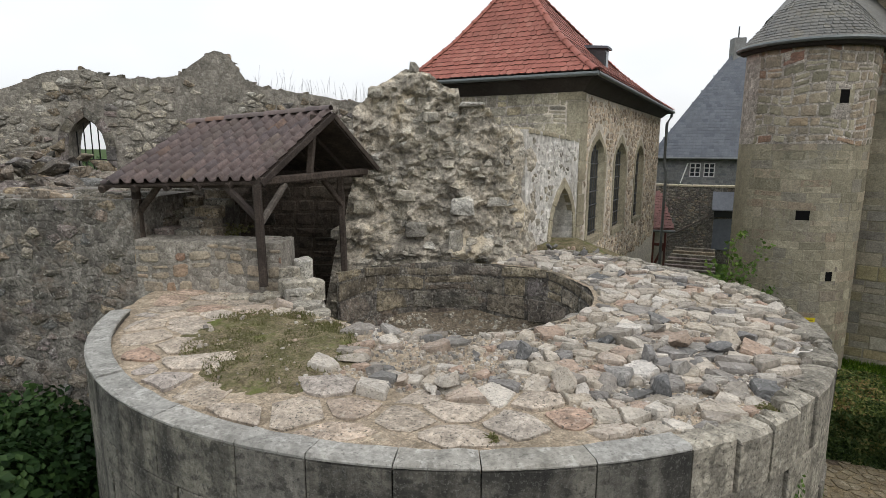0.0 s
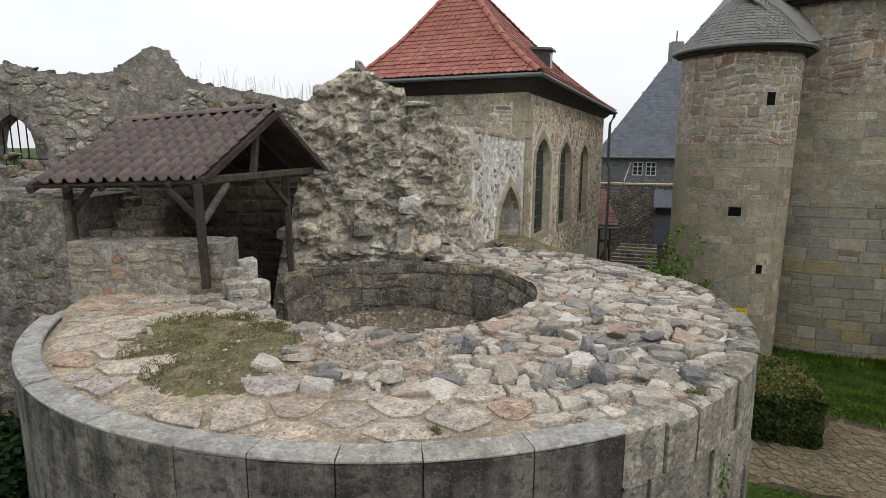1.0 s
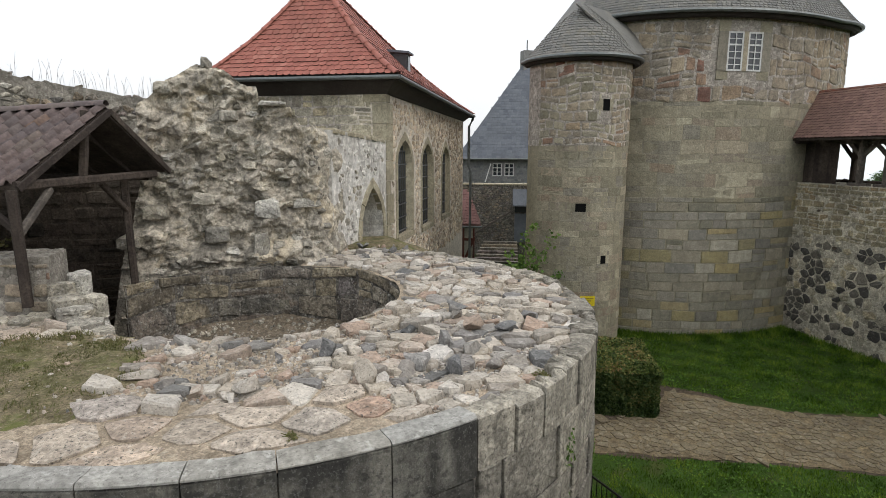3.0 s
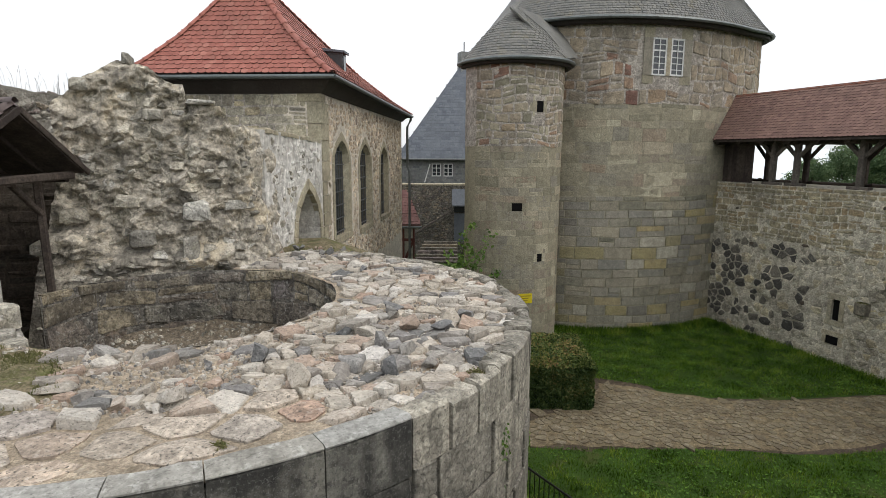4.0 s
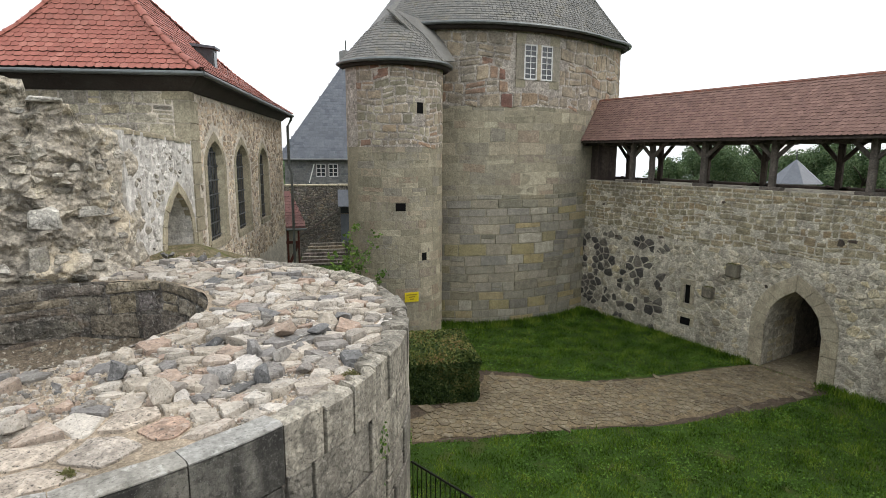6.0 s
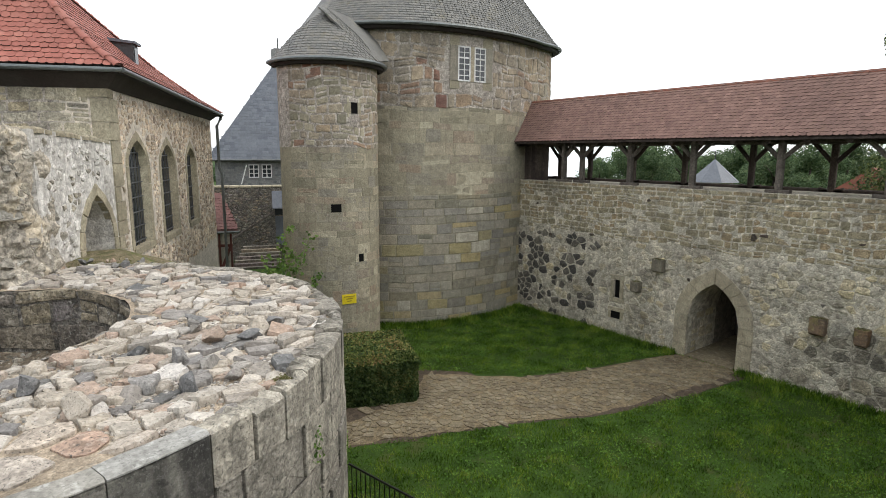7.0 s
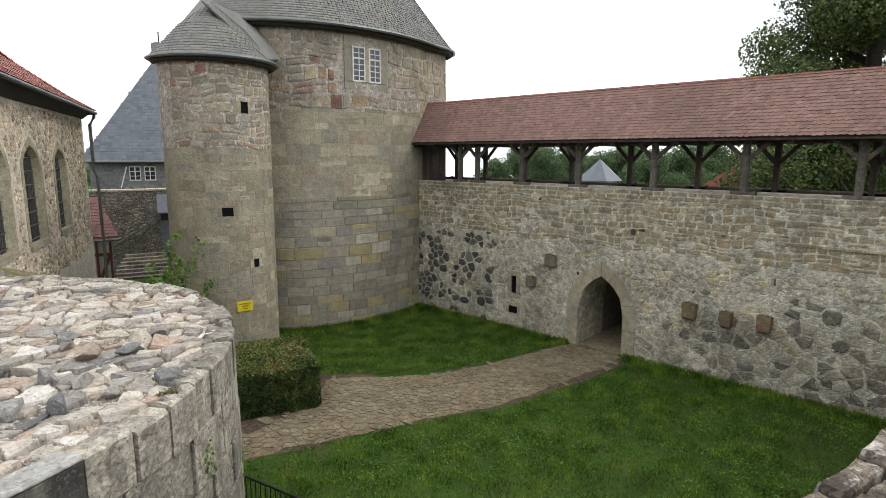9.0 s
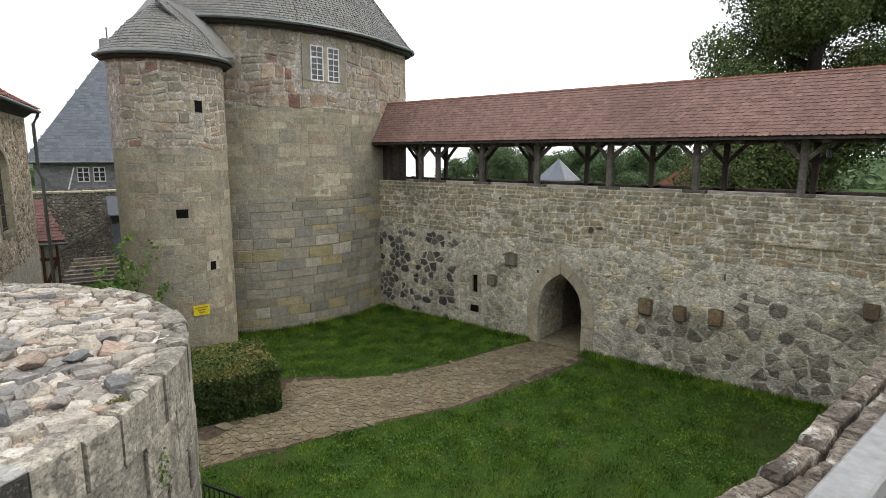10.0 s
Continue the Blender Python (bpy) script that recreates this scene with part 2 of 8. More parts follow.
M["chapel_joint"] = material("chapel_pointing", [(0, (0.720, 0.658, 0.559)), (1, (0.795, 0.727, 0.625))], fine_amt=.2, dark_amt=.2, bump=.5, dark=(.2, .17, .13), blotch=.2, pits=.3, crack=0.2, crack_scale=5, chips=0.5, chip_scale=14)
M["limewash"] = material("worn_limewashed_wall", [(0, (0.770, 0.749, 0.701)), (.6, (0.880, 0.853, 0.797)), (1, (0.632, 0.605, 0.550))], fine=14, fine_amt=.22, dark=(.3, .28, .245), dark_amt=.45, streak=.6, bump=.8, bump_scale=22, pale=(.78, .73, .7), pale_amt=.5, blotch=.25, pits=.5, crack=0.25, crack_scale=3.5, chips=0.5, chip_scale=9)
M["ruin"] = material("ruin_core_mortar", [(0, (0.562, 0.511, 0.419)), (1, (0.654, 0.587, 0.473))], fine=16, fine_amt=.35, dark=(.085, .08, .07), dark_amt=0.62, big=1.5, bump=.9, bump_scale=20, pale=(.6, .52, .385), pale_scale=1.3, pale_amt=.8, streak=.15, blotch=0.42, pits=.6, crack=0.3, crack_scale=3.4, chips=0.45, chip_scale=8)
M["ruin_stone"] = material("ruin_stone", [(0, (0.338, 0.317, 0.270)), (.25, (0.487, 0.453, 0.377)), (.5, (0.405, 0.372, 0.304)), (.75, (0.568, 0.519, 0.419)), (1, (0.621, 0.595, 0.527))], dark_amt=.4, dark=(.06, .057, .05), pale=(.56, .55, .51), pale_amt=.4, pale_scale=18, bump=.7, bump_scale=26, moss=(.15, .15, .06), moss_amt=.2, blotch=0.4, pits=.7, crack=0.25, crack_scale=5, chips=0.45, chip_scale=12)
M["old_wall"] = material("old_wall_stone", [(0, (0.224, 0.207, 0.174)), (.3, (0.347, 0.308, 0.246)), (.5, (0.258, 0.224, 0.190)), (.7, (0.381, 0.314, 0.224)), (.85, (0.302, 0.252, 0.224)), (1, (0.246, 0.235, 0.213))], dark=(.045, .043, .04), dark_amt=.6, big=1.3, streak=.35, pale=(.5, .49, .44), pale_scale=18, pale_amt=.55, bump=.8, bump_scale=26, moss=(.17, .15, .06), moss_amt=.15, blotch=0.42, pits=.85, crack=0.3, crack_scale=5, spread=1.5, chips=0.5, chip_scale=10)
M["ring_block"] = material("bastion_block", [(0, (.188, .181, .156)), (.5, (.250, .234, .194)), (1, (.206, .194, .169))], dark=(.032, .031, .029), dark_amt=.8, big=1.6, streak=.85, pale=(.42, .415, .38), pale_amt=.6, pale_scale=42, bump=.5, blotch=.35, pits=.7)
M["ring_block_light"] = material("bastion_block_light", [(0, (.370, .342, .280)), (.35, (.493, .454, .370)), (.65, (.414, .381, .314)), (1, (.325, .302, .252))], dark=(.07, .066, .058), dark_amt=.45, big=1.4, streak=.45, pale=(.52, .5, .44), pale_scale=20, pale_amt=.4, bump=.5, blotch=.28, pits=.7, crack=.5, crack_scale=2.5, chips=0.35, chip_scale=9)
M["coping"] = material("coping_slab", [(0, (0.311, 0.307, 0.281)), (.5, (0.361, 0.353, 0.323)), (1, (0.328, 0.315, 0.277))], dark_amt=.25, fine_amt=.25, pale=(.54, .53, .5), pale_amt=.4, bump=.3)
M["paving"] = material("bastion_top_stone", [(0, (0.457, 0.385, 0.307)), (.3, (0.547, 0.470, 0.386)), (.5, (0.483, 0.409, 0.331)), (.62, (0.469, 0.342, 0.263)), (.75, (0.571, 0.488, 0.392)), (.9, (0.508, 0.446, 0.380)), (1, (0.457, 0.397, 0.343))], dark_amt=0.34, pale=(.56, .53, .47), pale_scale=14, pale_amt=.35, bump=.6, blotch=0.3, pits=0.9, crack=0.15, crack_scale=4, spread=1.5, chips=0.4, chip_scale=9)
M["rubble"] = material("rubble_stone", [(0, (0.425, 0.381, 0.315)), (.14, (0.594, 0.548, 0.480)), (.26, (0.466, 0.413, 0.336)), (.38, (0.530, 0.475, 0.402)), (.5, (0.446, 0.339, 0.264)), (.56, (0.371, 0.328, 0.274)), (.66, (0.286, 0.271, 0.254)), (.74, (0.509, 0.449, 0.367)), (.84, (0.211, 0.206, 0.196)), (.92, (0.551, 0.506, 0.439)), (1, (0.657, 0.615, 0.557))], dark_amt=.22, fine_amt=.22, pale=(.66, .64, .6), pale_scale=16, pale_amt=.25, bump=.7, blotch=0.25, pits=.6, spread=1.15)
M["dark_rock"] = material("dark_loose_rock", [(0, (.15, .152, .15)), (.4, (.22, .218, .212)), (.7, (.29, .28, .265)), (1, (.34, .325, .3))], dark=(.06, .06, .06), dark_amt=.35, pale=(.45, .44, .42), pale_scale=20, pale_amt=.35, bump=.7, blotch=.25, pits=.6)
M["bedding"] = material("sandy_bedding", [(0, (0.462, 0.380, 0.280)), (1, (0.508, 0.419, 0.314))], fine=60, fine_amt=.4, dark=(.2, .165, .115), dark_amt=.5, pale=(.5, .45, .36), pale_scale=14, pale_amt=.5, bump=.9, bump_scale=60, crack=0.1, crack_scale=4, blotch=0.35, chips=0.6, chip_scale=26)
M["turf"] = material("sparse_turf", [(0, (.2, .165, .1)), (1, (.23, .19, .12))], fine=50, fine_amt=.5, dark=(.085, .09, .03), dark_amt=.75, big=4, pale=(.36, .31, .22), pale_scale=16, pale_amt=.55, bump=1.0, bump_scale=60, moss=(.12, .15, .03), moss_amt=.75, chips=0.5, chip_scale=20)
M["ground"] = material("lawn_soil", [(0, (0.034, 0.071, 0.010)), (1, (0.041, 0.083, 0.011))], fine=45, fine_amt=.5, dark=(.022, .042, .006), dark_amt=0.75, big=.35, pale=(.085, .088, .028), pale_scale=1.1, pale_amt=.5, bump=1.0, bump_scale=30, pits=.5)
M["dirt"] = material("trodden_earth", [(0, (0.089, 0.066, 0.047)), (1, (0.111, 0.083, 0.058))], fine=40, fine_amt=.4, dark=(.06, .05, .036), dark_amt=0.55, bump=.8, pale=(.22, .19, .145), pale_amt=.5, chips=0.5, chip_scale=18)
M["flag"] = material("path_flagstone", [(0, (0.178, 0.146, 0.092)), (.3, (0.244, 0.205, 0.135)), (.6, (0.198, 0.166, 0.107)), (.8, (0.271, 0.233, 0.160)), (1, (0.159, 0.130, 0.086))], dark=(.09, .073, .05), dark_amt=.4, pale=(.45, .41, .32), pale_amt=.3, blotch=.3, pits=.5, bump=.5, spread=0.9)
M["pit_block"] = material("ochre_grey_pit_block", [(0, (0.286, 0.247, 0.182)), (.4, (0.390, 0.338, 0.240)), (.7, (0.325, 0.286, 0.221)), (1, (0.442, 0.377, 0.260))], dark=(.045, .04, .034), dark_amt=.65, big=1.6, streak=.3, pale=(.42, .4, .35), pale_scale=16, pale_amt=.4, blotch=.45, pits=.8, bump=.8, bump_scale=26, chips=0.5, chip_scale=9)
M["west_mortar"] = material("stained_old_mortar", [(0, (.24, .225, .195)), (1, (.29, .27, .235))], fine=20, fine_amt=.35, dark=(.06, .055, .05), dark_amt=.65, big=1.1, streak=.3, pale=(.46, .44, .4), pale_scale=14, pale_amt=.45, blotch=.4, pits=.75, moss=(.26, .19, .14), moss_amt=.4, bump=.8, bump_scale=24, chips=.6, chip_scale=8)
M["path_sand"] = material("sandy_path_joint", [(0, (0.204, 0.161, 0.094)), (1, (0.234, 0.186, 0.111))], fine=40, fine_amt=.4, dark=(.09, .07, .048), dark_amt=.4, bump=.8, pale=(.3, .265, .2), pale_amt=.4, chips=0.7, chip_scale=20)
# Stone colour darkened to carry the shade of the stair shaft and wall cavities
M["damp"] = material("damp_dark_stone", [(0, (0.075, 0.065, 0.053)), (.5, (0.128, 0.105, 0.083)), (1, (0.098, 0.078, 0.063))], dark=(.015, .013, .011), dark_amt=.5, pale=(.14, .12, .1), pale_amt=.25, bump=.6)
M["gate_wood"] = material("dark_gate_boards", [(0, (.035, .027, .02)), (1, (.05, .038, .028))], rough=.8, streak=.4, dark=(.012, .01, .008), dark_amt=.4, bump=.4)
M["tile_new"] = material("red_clay_tile", [(0, (.35, .12, .09)), (.4, (.4, .142, .106)), (.7, (.33, .112, .084)), (1, (.43, .17, .128))], rough=.75, fine_amt=.12, dark=(.16, .07, .05), dark_amt=.25, big=.6, bump=.2, pits=.12, blotch=.12)
M["tile_old"] = material("weathered_clay_tile", [(0, (.226, .137, .114)), (.3, (.273, .169, .140)), (.6, (.244, .149, .122)), (.8, (.301, .186, .155)), (1, (.207, .127, .108))], rough=.85, fine_amt=.18, dark=(.11, .075, .063), dark_amt=.3, big=.5, bump=.25, moss=(.22, .18, .07), moss_amt=.08, pits=.12, blotch=.12)
M["tile_edge"] = material("orange_clay_tile", [(0, (.3, .11, .065)), (1, (.27, .095, .06))], rough=.8, fine_amt=.15, dark_amt=.3, bump=.2, pits=.12, blotch=.16)
M["pantile"] = material("brown_pantile", [(0, (0.141, 0.108, 0.102)), (.4, (0.169, 0.125, 0.115)), (.75, (0.122, 0.097, 0.096)), (.93, (0.160, 0.125, 0.109)), (1, (0.225, 0.136, 0.096))], rough=.7, fine_amt=.2, dark=(.07, .05, .045), dark_amt=.45, bump=.25, pale=(.27, .2, .17), pale_amt=.25, pits=.12, blotch=.16)
M["slate"] = material("grey_slate", [(0, (.15, .15, .135)), (.5, (.19, .185, .165)), (1, (.13, .132, .125))], rough=.6, fine_amt=.2, dark=(.07, .07, .065), dark_amt=.4, bump=.25, moss=(.24, .19, .07), moss_amt=.25, pits=.12, blotch=.16)
M["slate_blue"] = material("blue_slate", [(0, (.11, .125, .15)), (.5, (.14, .155, .18)), (1, (.09, .105, .13))], rough=.5, fine_amt=.15, dark=(.07, .08, .09), dark_amt=.3, bump=.2, pits=.12, blotch=.16)
M["zinc"] = material("zinc_gutter", [(0, (.16, .18, .18)), (1, (.19, .205, .2))], rough=.45, fine_amt=.15, dark_amt=.3, bump=.05, metal=.6, pits=.12, blotch=.16)
M["lead"] = material("dark_painted_metal", [(0, (.05, .055, .06)), (1, (.06, .065, .07))], rough=.5, fine_amt=.2, dark_amt=.2, bump=.05, pits=.12, blotch=.16)
M["wood_dark"] = material("weathered_dark_wood", [(0, (.075, .06, .05)), (.5, (.1, .08, .066)), (1, (.06, .048, .042))], rough=.85, fine=30, fine_amt=.4, dark=(.025, .02, .018), dark_amt=.5, bump=.5, streak=.4)
M["wood_grey"] = material("grey_oak", [(0, (.16, .14, .12)), (.5, (.2, .175, .15)), (1, (.13, .115, .1))], rough=.85, fine=26, fine_amt=.4, dark=(.05, .045, .04), dark_amt=.5, bump=.5, streak=.5)
# Near-black brown: the shade of the eaves recess is put into the colour
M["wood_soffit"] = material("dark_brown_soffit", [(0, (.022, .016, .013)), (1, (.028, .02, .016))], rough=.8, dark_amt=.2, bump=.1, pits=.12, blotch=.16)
M["rail_paint"] = material("grey_white_rail_wood", [(0, (0.238, 0.238, 0.234)), (1, (0.264, 0.264, 0.261))], rough=.6, fine=20, fine_amt=.2, dark=(.2, .2, .19), dark_amt=.35, bump=.25, pits=.15, blotch=.16)
M["white_paint"] = material("white_window_paint", [(0, (.72, .72, .7)), (1, (.78, .78, .76))], rough=.5, fine_amt=.06, dark_amt=.12, bump=.05, pits=.12, blotch=.16)
M["iron"] = material("black_wrought_iron", [(0, (.018, .018, .018)), (1, (.022, .022, .022))], rough=.5, fine_amt=.2, dark_amt=.1, bump=.1, metal=.7, pits=.12, blotch=.16)
M["yellow"] = material("yellow_sign_paint", [(0, (.75, .6, .015)), (1, (.75, .6, .015))], rough=.5, fine_amt=.06, dark_amt=.08, bump=.02, pits=.12, blotch=.16)
M["sign_ink"] = material("dark_sign_ink", [(0, (0.350, 0.270, 0.020)), (1, (0.350, 0.270, 0.020))], rough=.6, fine_amt=.1, dark_amt=0, bump=0)
M["bracket"] = material("red_sandstone_bracket", [(0, (0.184, 0.116, 0.071)), (.5, (0.224, 0.146, 0.088)), (1, (0.204, 0.143, 0.095))], dark_amt=.4, pale=(.4, .33, .2), pale_amt=.35, bump=.5, moss=(.24, .22, .06), moss_amt=.4)
M["bracket_grey"] = material("grey_stone_bracket", [(0, (0.200, 0.184, 0.140)), (1, (0.232, 0.208, 0.160))], dark_amt=.4, pale=(.36, .33, .25), pale_amt=.3, bump=.5)
M["plaster"] = material("cream_plaster", [(0, (.55, .52, .45)), (1, (.6, .57, .5))], fine_amt=.15, dark_amt=.2, bump=.2, pits=.12, blotch=.16)
M["timber_red"] = material("red_brown_timber", [(0, (.13, .035, .03)), (1, (.16, .045, .035))], rough=.8, fine_amt=.3, dark_amt=.3, bump=.2, pits=.12, blotch=.16)
M["shingle"] = material("grey_slate_cladding", [(0, (.203, .209, .209)), (.5, (.270, .270, .263)), (1, (.162, .169, .176))], rough=.7, fine_amt=.25, dark_amt=.35, bump=.3, pits=.12, blotch=.16)
M["tile_hut"] = material("dull_red_tile", [(0, (.21, .1, .09)), (.5, (.25, .125, .112)), (1, (.28, .14, .125))], rough=.8, fine_amt=.2, dark_amt=.3, bump=.2, pits=.1, blotch=.15)


def leaf_material(name, cols, gloss=0.5, patch=1.3, share=.45):
    m = bpy.data.materials.new(name)
    m.use_nodes = True
    n, l = m.node_tree.nodes, m.node_tree.links
    b = n["Principled BSDF"]
    b.inputs["Roughness"].default_value = gloss
    b.inputs["Specular IOR Level"].default_value = .15
    geo, ramp = n.new("ShaderNodeNewGeometry"), n.new("ShaderNodeValToRGB")
    while len(ramp.color_ramp.elements) < len(cols):
        ramp.color_ramp.elements.new(0.5)
    for e, (p, c) in zip(ramp.color_ramp.elements, cols):
        e.position, e.color = p, (*c, 1)
    t = n.new("ShaderNodeTexNoise"); t.inputs["Scale"].default_value = patch
    t.inputs["Detail"].default_value = 4
    pc = n.new("ShaderNodeMapRange")
    pc.inputs[1].default_value, pc.inputs[2].default_value = .32, .68
    l.new(t.outputs["Fac"], pc.inputs[0])
    mx = n.new("ShaderNodeMix"); mx.data_type = "FLOAT"; mx.inputs[0].default_value = share
    l.new(geo.outputs["Position"], t.inputs["Vector"]), l.new(geo.outputs["Random Per Island"], mx.inputs[2]), l.new(pc.outputs[0], mx.inputs[3])
    l.new(mx.outputs[0], ramp.inputs[0]), l.new(ramp.outputs[0], b.inputs["Base Color"])
    tr, ms = n.new("ShaderNodeBsdfTranslucent"), n.new("ShaderNodeMixShader")
    ms.inputs[0].default_value = 0.3
    l.new(ramp.outputs[0], tr.inputs["Color"]), l.new(b.outputs[0], ms.inputs[1]), l.new(tr.outputs[0], ms.inputs[2])
    l.new(ms.outputs[0], n["Material Output"].inputs[0])
    return m


M["leaf_hedge"] = leaf_material("hedge_leaf", [(.2, (0.024, 0.043, 0.014)), (.5, (0.056, 0.090, 0.027)), (.7, (0.090, 0.124, 0.039)), (.9, (0.169, 0.158, 0.056))])
M["leaf_tip"] = leaf_material("hedge_tip_leaf", [(.2, (0.075, 0.113, 0.030)), (.45, (0.149, 0.187, 0.053)), (.65, (0.239, 0.239, 0.075)), (.85, (0.299, 0.194, 0.090))])
M["leaf_clover"] = leaf_material("clover_leaf", [(.25, (0.044, 0.098, 0.014)), (.5, (0.083, 0.169, 0.022)), (.8, (0.147, 0.251, 0.041))], patch=1.6, share=.5)
M["leaf_bush"] = leaf_material("bush_leaf", [(.2, (.015, .035, .012)), (.5, (.03, .065, .02)), (.8, (.055, .1, .03))])
M["leaf_dark"] = leaf_material("dark_tree_leaf", [(.2, (0.039, 0.062, 0.026)), (.5, (0.091, 0.127, 0.044)), (.8, (0.199, 0.227, 0.082))])
# Lightened and slightly blued: haze over the far trees put into leaf colour
M["leaf_mid"] = leaf_material("tree_leaf", [(.2, (0.056, 0.098, 0.046)), (.5, (0.106, 0.163, 0.075)), (.8, (0.175, 0.234, 0.109))])
M["leaf_vine"] = leaf_material("vine_leaf", [(.2, (.05, .1, .02)), (.5, (.1, .17, .035)), (.8, (.15, .23, .05))])
M["grass"] = leaf_material("grass_blade", [(.25, (0.032, 0.068, 0.008)), (.45, (0.073, 0.144, 0.012)), (.62, (0.128, 0.222, 0.021)), (.85, (0.264, 0.324, 0.054))], patch=1.6, share=.55)
M["grass_dry"] = leaf_material("dry_grass_blade", [(.2, (.09, .1, .035)), (.5, (.14, .14, .055)), (.8, (.22, .19, .1))])


def glass_material():
    m = bpy.data.materials.new("window_glass")
    m.use_nodes = True
    b = m.node_tree.nodes["Principled BSDF"]
    b.inputs["Base Color"].default_value = (.03, .035, .04, 1)
    b.inputs["Roughness"].default_value = .12
    b.inputs["Specular IOR Level"].default_value = .7
    return m


# white emission that paints the haze over the far distance
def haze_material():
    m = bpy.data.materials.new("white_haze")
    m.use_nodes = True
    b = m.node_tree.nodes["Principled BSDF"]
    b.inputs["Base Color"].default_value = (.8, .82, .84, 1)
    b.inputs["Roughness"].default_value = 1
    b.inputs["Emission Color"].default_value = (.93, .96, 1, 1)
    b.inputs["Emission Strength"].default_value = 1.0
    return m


M["haze"] = haze_material()
M["glass"] = glass_material()
rng = random.Random(7)


# ---- building helpers ----
WORLD_AT = {}


def thing(name, at, label, category, group="", kind=""):
    """An empty at a thing's base, which carries its tags."""
    ob = new(name)
    ob.location = at
    WORLD_AT[ob.name] = Vector(at)
    ob.empty_display_size = 0.2
    return tagged(ob, label, category, group, kind)


def put(name, verts, faces, mat, parent=None, label="", smooth=False):
    """One mesh object from world-space points; its origin is its middle."""
    mid = sum((Vector(v) for v in verts), Vector()) / len(verts)
    me = bpy.data.meshes.new(name)
    me.from_pydata([(v[0] - mid[0], v[1] - mid[1], v[2] - mid[2]) for v in verts], [], faces)
    me.materials.append(mat)
    if smooth:
        me.polygons.foreach_set("use_smooth", [True] * len(me.polygons))
    me.update()
    ob = new(name, me)
    WORLD_AT[ob.name] = mid
    if parent is not None:
        ob.parent = parent
        ob.location = mid - WORLD_AT[parent.name]
    else:
        ob.location = mid
    if label:
        ob["label"] = label
    return ob


def part(name, bm, mat, parent=None, label="", smooth=False):
    bm.verts.index_update()
    verts = [v.co.copy() for v in bm.verts]
    faces = [[v.index for v in f.verts] for f in bm.faces]
    bm.free()
    return put(name, verts, faces, mat, parent, label, smooth)


class Geo:
    """Points and faces gathered for one mesh."""

    def __init__(self):
        self.v, self.f = [], []

    def add(self, v, f):
        k = len(self.v)
        self.v += v
        self.f += [[i + k for i in q] for q in f]
        return self

    def box(self, x0, x1, y0, y1, z0, z1, bev=0.0):
        return self.hexa([(x0, y0, z0), (x1, y0, z0), (x1, y1, z0), (x0, y1, z0), (x0, y0, z1), (x1, y0, z1), (x1, y1, z1), (x0, y1, z1)])

    def hexa(self, p):
        return self.add([tuple(q) for q in p], [[3, 2, 1, 0], [4, 5, 6, 7], [0, 1, 5, 4], [1, 2, 6, 5], [2, 3, 7, 6], [3, 0, 4, 7]])

    def beam(self, a, b, w, h, up=(0, 0, 1), bev=0.18):
        """A chamfered timber from a to b, w wide and h high."""
        a, b = Vector(a), Vector(b)
        t = (b - a).normalized()
        s = t.cross(Vector(up))
        if s.length < 1e-3:
            s = t.cross(Vector((1, 0, 0)))
        s.normalize()
        n = s.cross(t)
        c = min(w, h) * bev
        prof = [(-w / 2 + c, -h / 2), (w / 2 - c, -h / 2), (w / 2, -h / 2 + c), (w / 2, h / 2 - c), (w / 2 - c, h / 2), (-w / 2 + c, h / 2), (-w / 2, h / 2 - c), (-w / 2, -h / 2 + c)]
        vs = [tuple(p + s * x + n * y) for p in (a, b) for x, y in prof]
        fs = [[i, (i + 1) % 8, 8 + (i + 1) % 8, 8 + i] for i in range(8)] + [list(range(7, -1, -1)), list(range(8, 16))]
        return self.add(vs, fs)

    def tube(self, pts, r, n=8):
        pts = [Vector(p) for p in pts]
        rr = r if isinstance(r, (list, tuple)) else [r] * len(pts)
        vs, fs = [], []
        for i, p in enumerate(pts):
            t = (pts[min(i + 1, len(pts) - 1)] - pts[max(i - 1, 0)]).normalized()
            s = t.orthogonal().normalized() if abs(t.z) > .9 else t.cross(Vector((0, 0, 1))).normalized()
            q = t.cross(s)
            vs += [tuple(p + (s * math.cos(6.2832 * k / n) + q * math.sin(6.2832 * k / n)) * rr[i]) for k in range(n)]
        for i in range(len(pts) - 1):
            fs += [[i * n + k, i * n + (k + 1) % n, (i + 1) * n + (k + 1) % n, (i + 1) * n + k] for k in range(n)]
        fs += [list(range(n - 1, -1, -1)), [(len(pts) - 1) * n + k for k in range(n)]]
        return self.add(vs, fs)

    def weld(self):
        """Join points that coincide, so that the parts make one piece."""
        at, to, v = {}, [], []
        for p in self.v:
            k = tuple(round(c, 4) for c in p)
            if k not in at:
                at[k] = len(v)
                v.append(p)
            to.append(at[k])
        self.v, self.f = v, [q for q in ([to[i] for i in f] for f in self.f) if len(set(q)) == len(q)]
        return self

    def out(self, name, mat, parent=None, label="", smooth=False):
        return put(name, self.v, self.f, mat, parent, label, smooth)


def plane_map(x, y, ux, uy):
    """A vertical wall plane: along u, up v, out d (to the right of u)."""
    return lambda u, v, d: (x + ux * u + uy * d, y + uy * u - ux * d, v)


def round_map(cx, cy, r, inward=False):
    if inward:
        return lambda u, v, d: (cx + (r - d) * math.cos(-u / r), cy + (r - d) * math.sin(-u / r), v)
    return lambda u, v, d: (cx + (r + d) * math.cos(u / r), cy + (r + d) * math.sin(u / r), v)


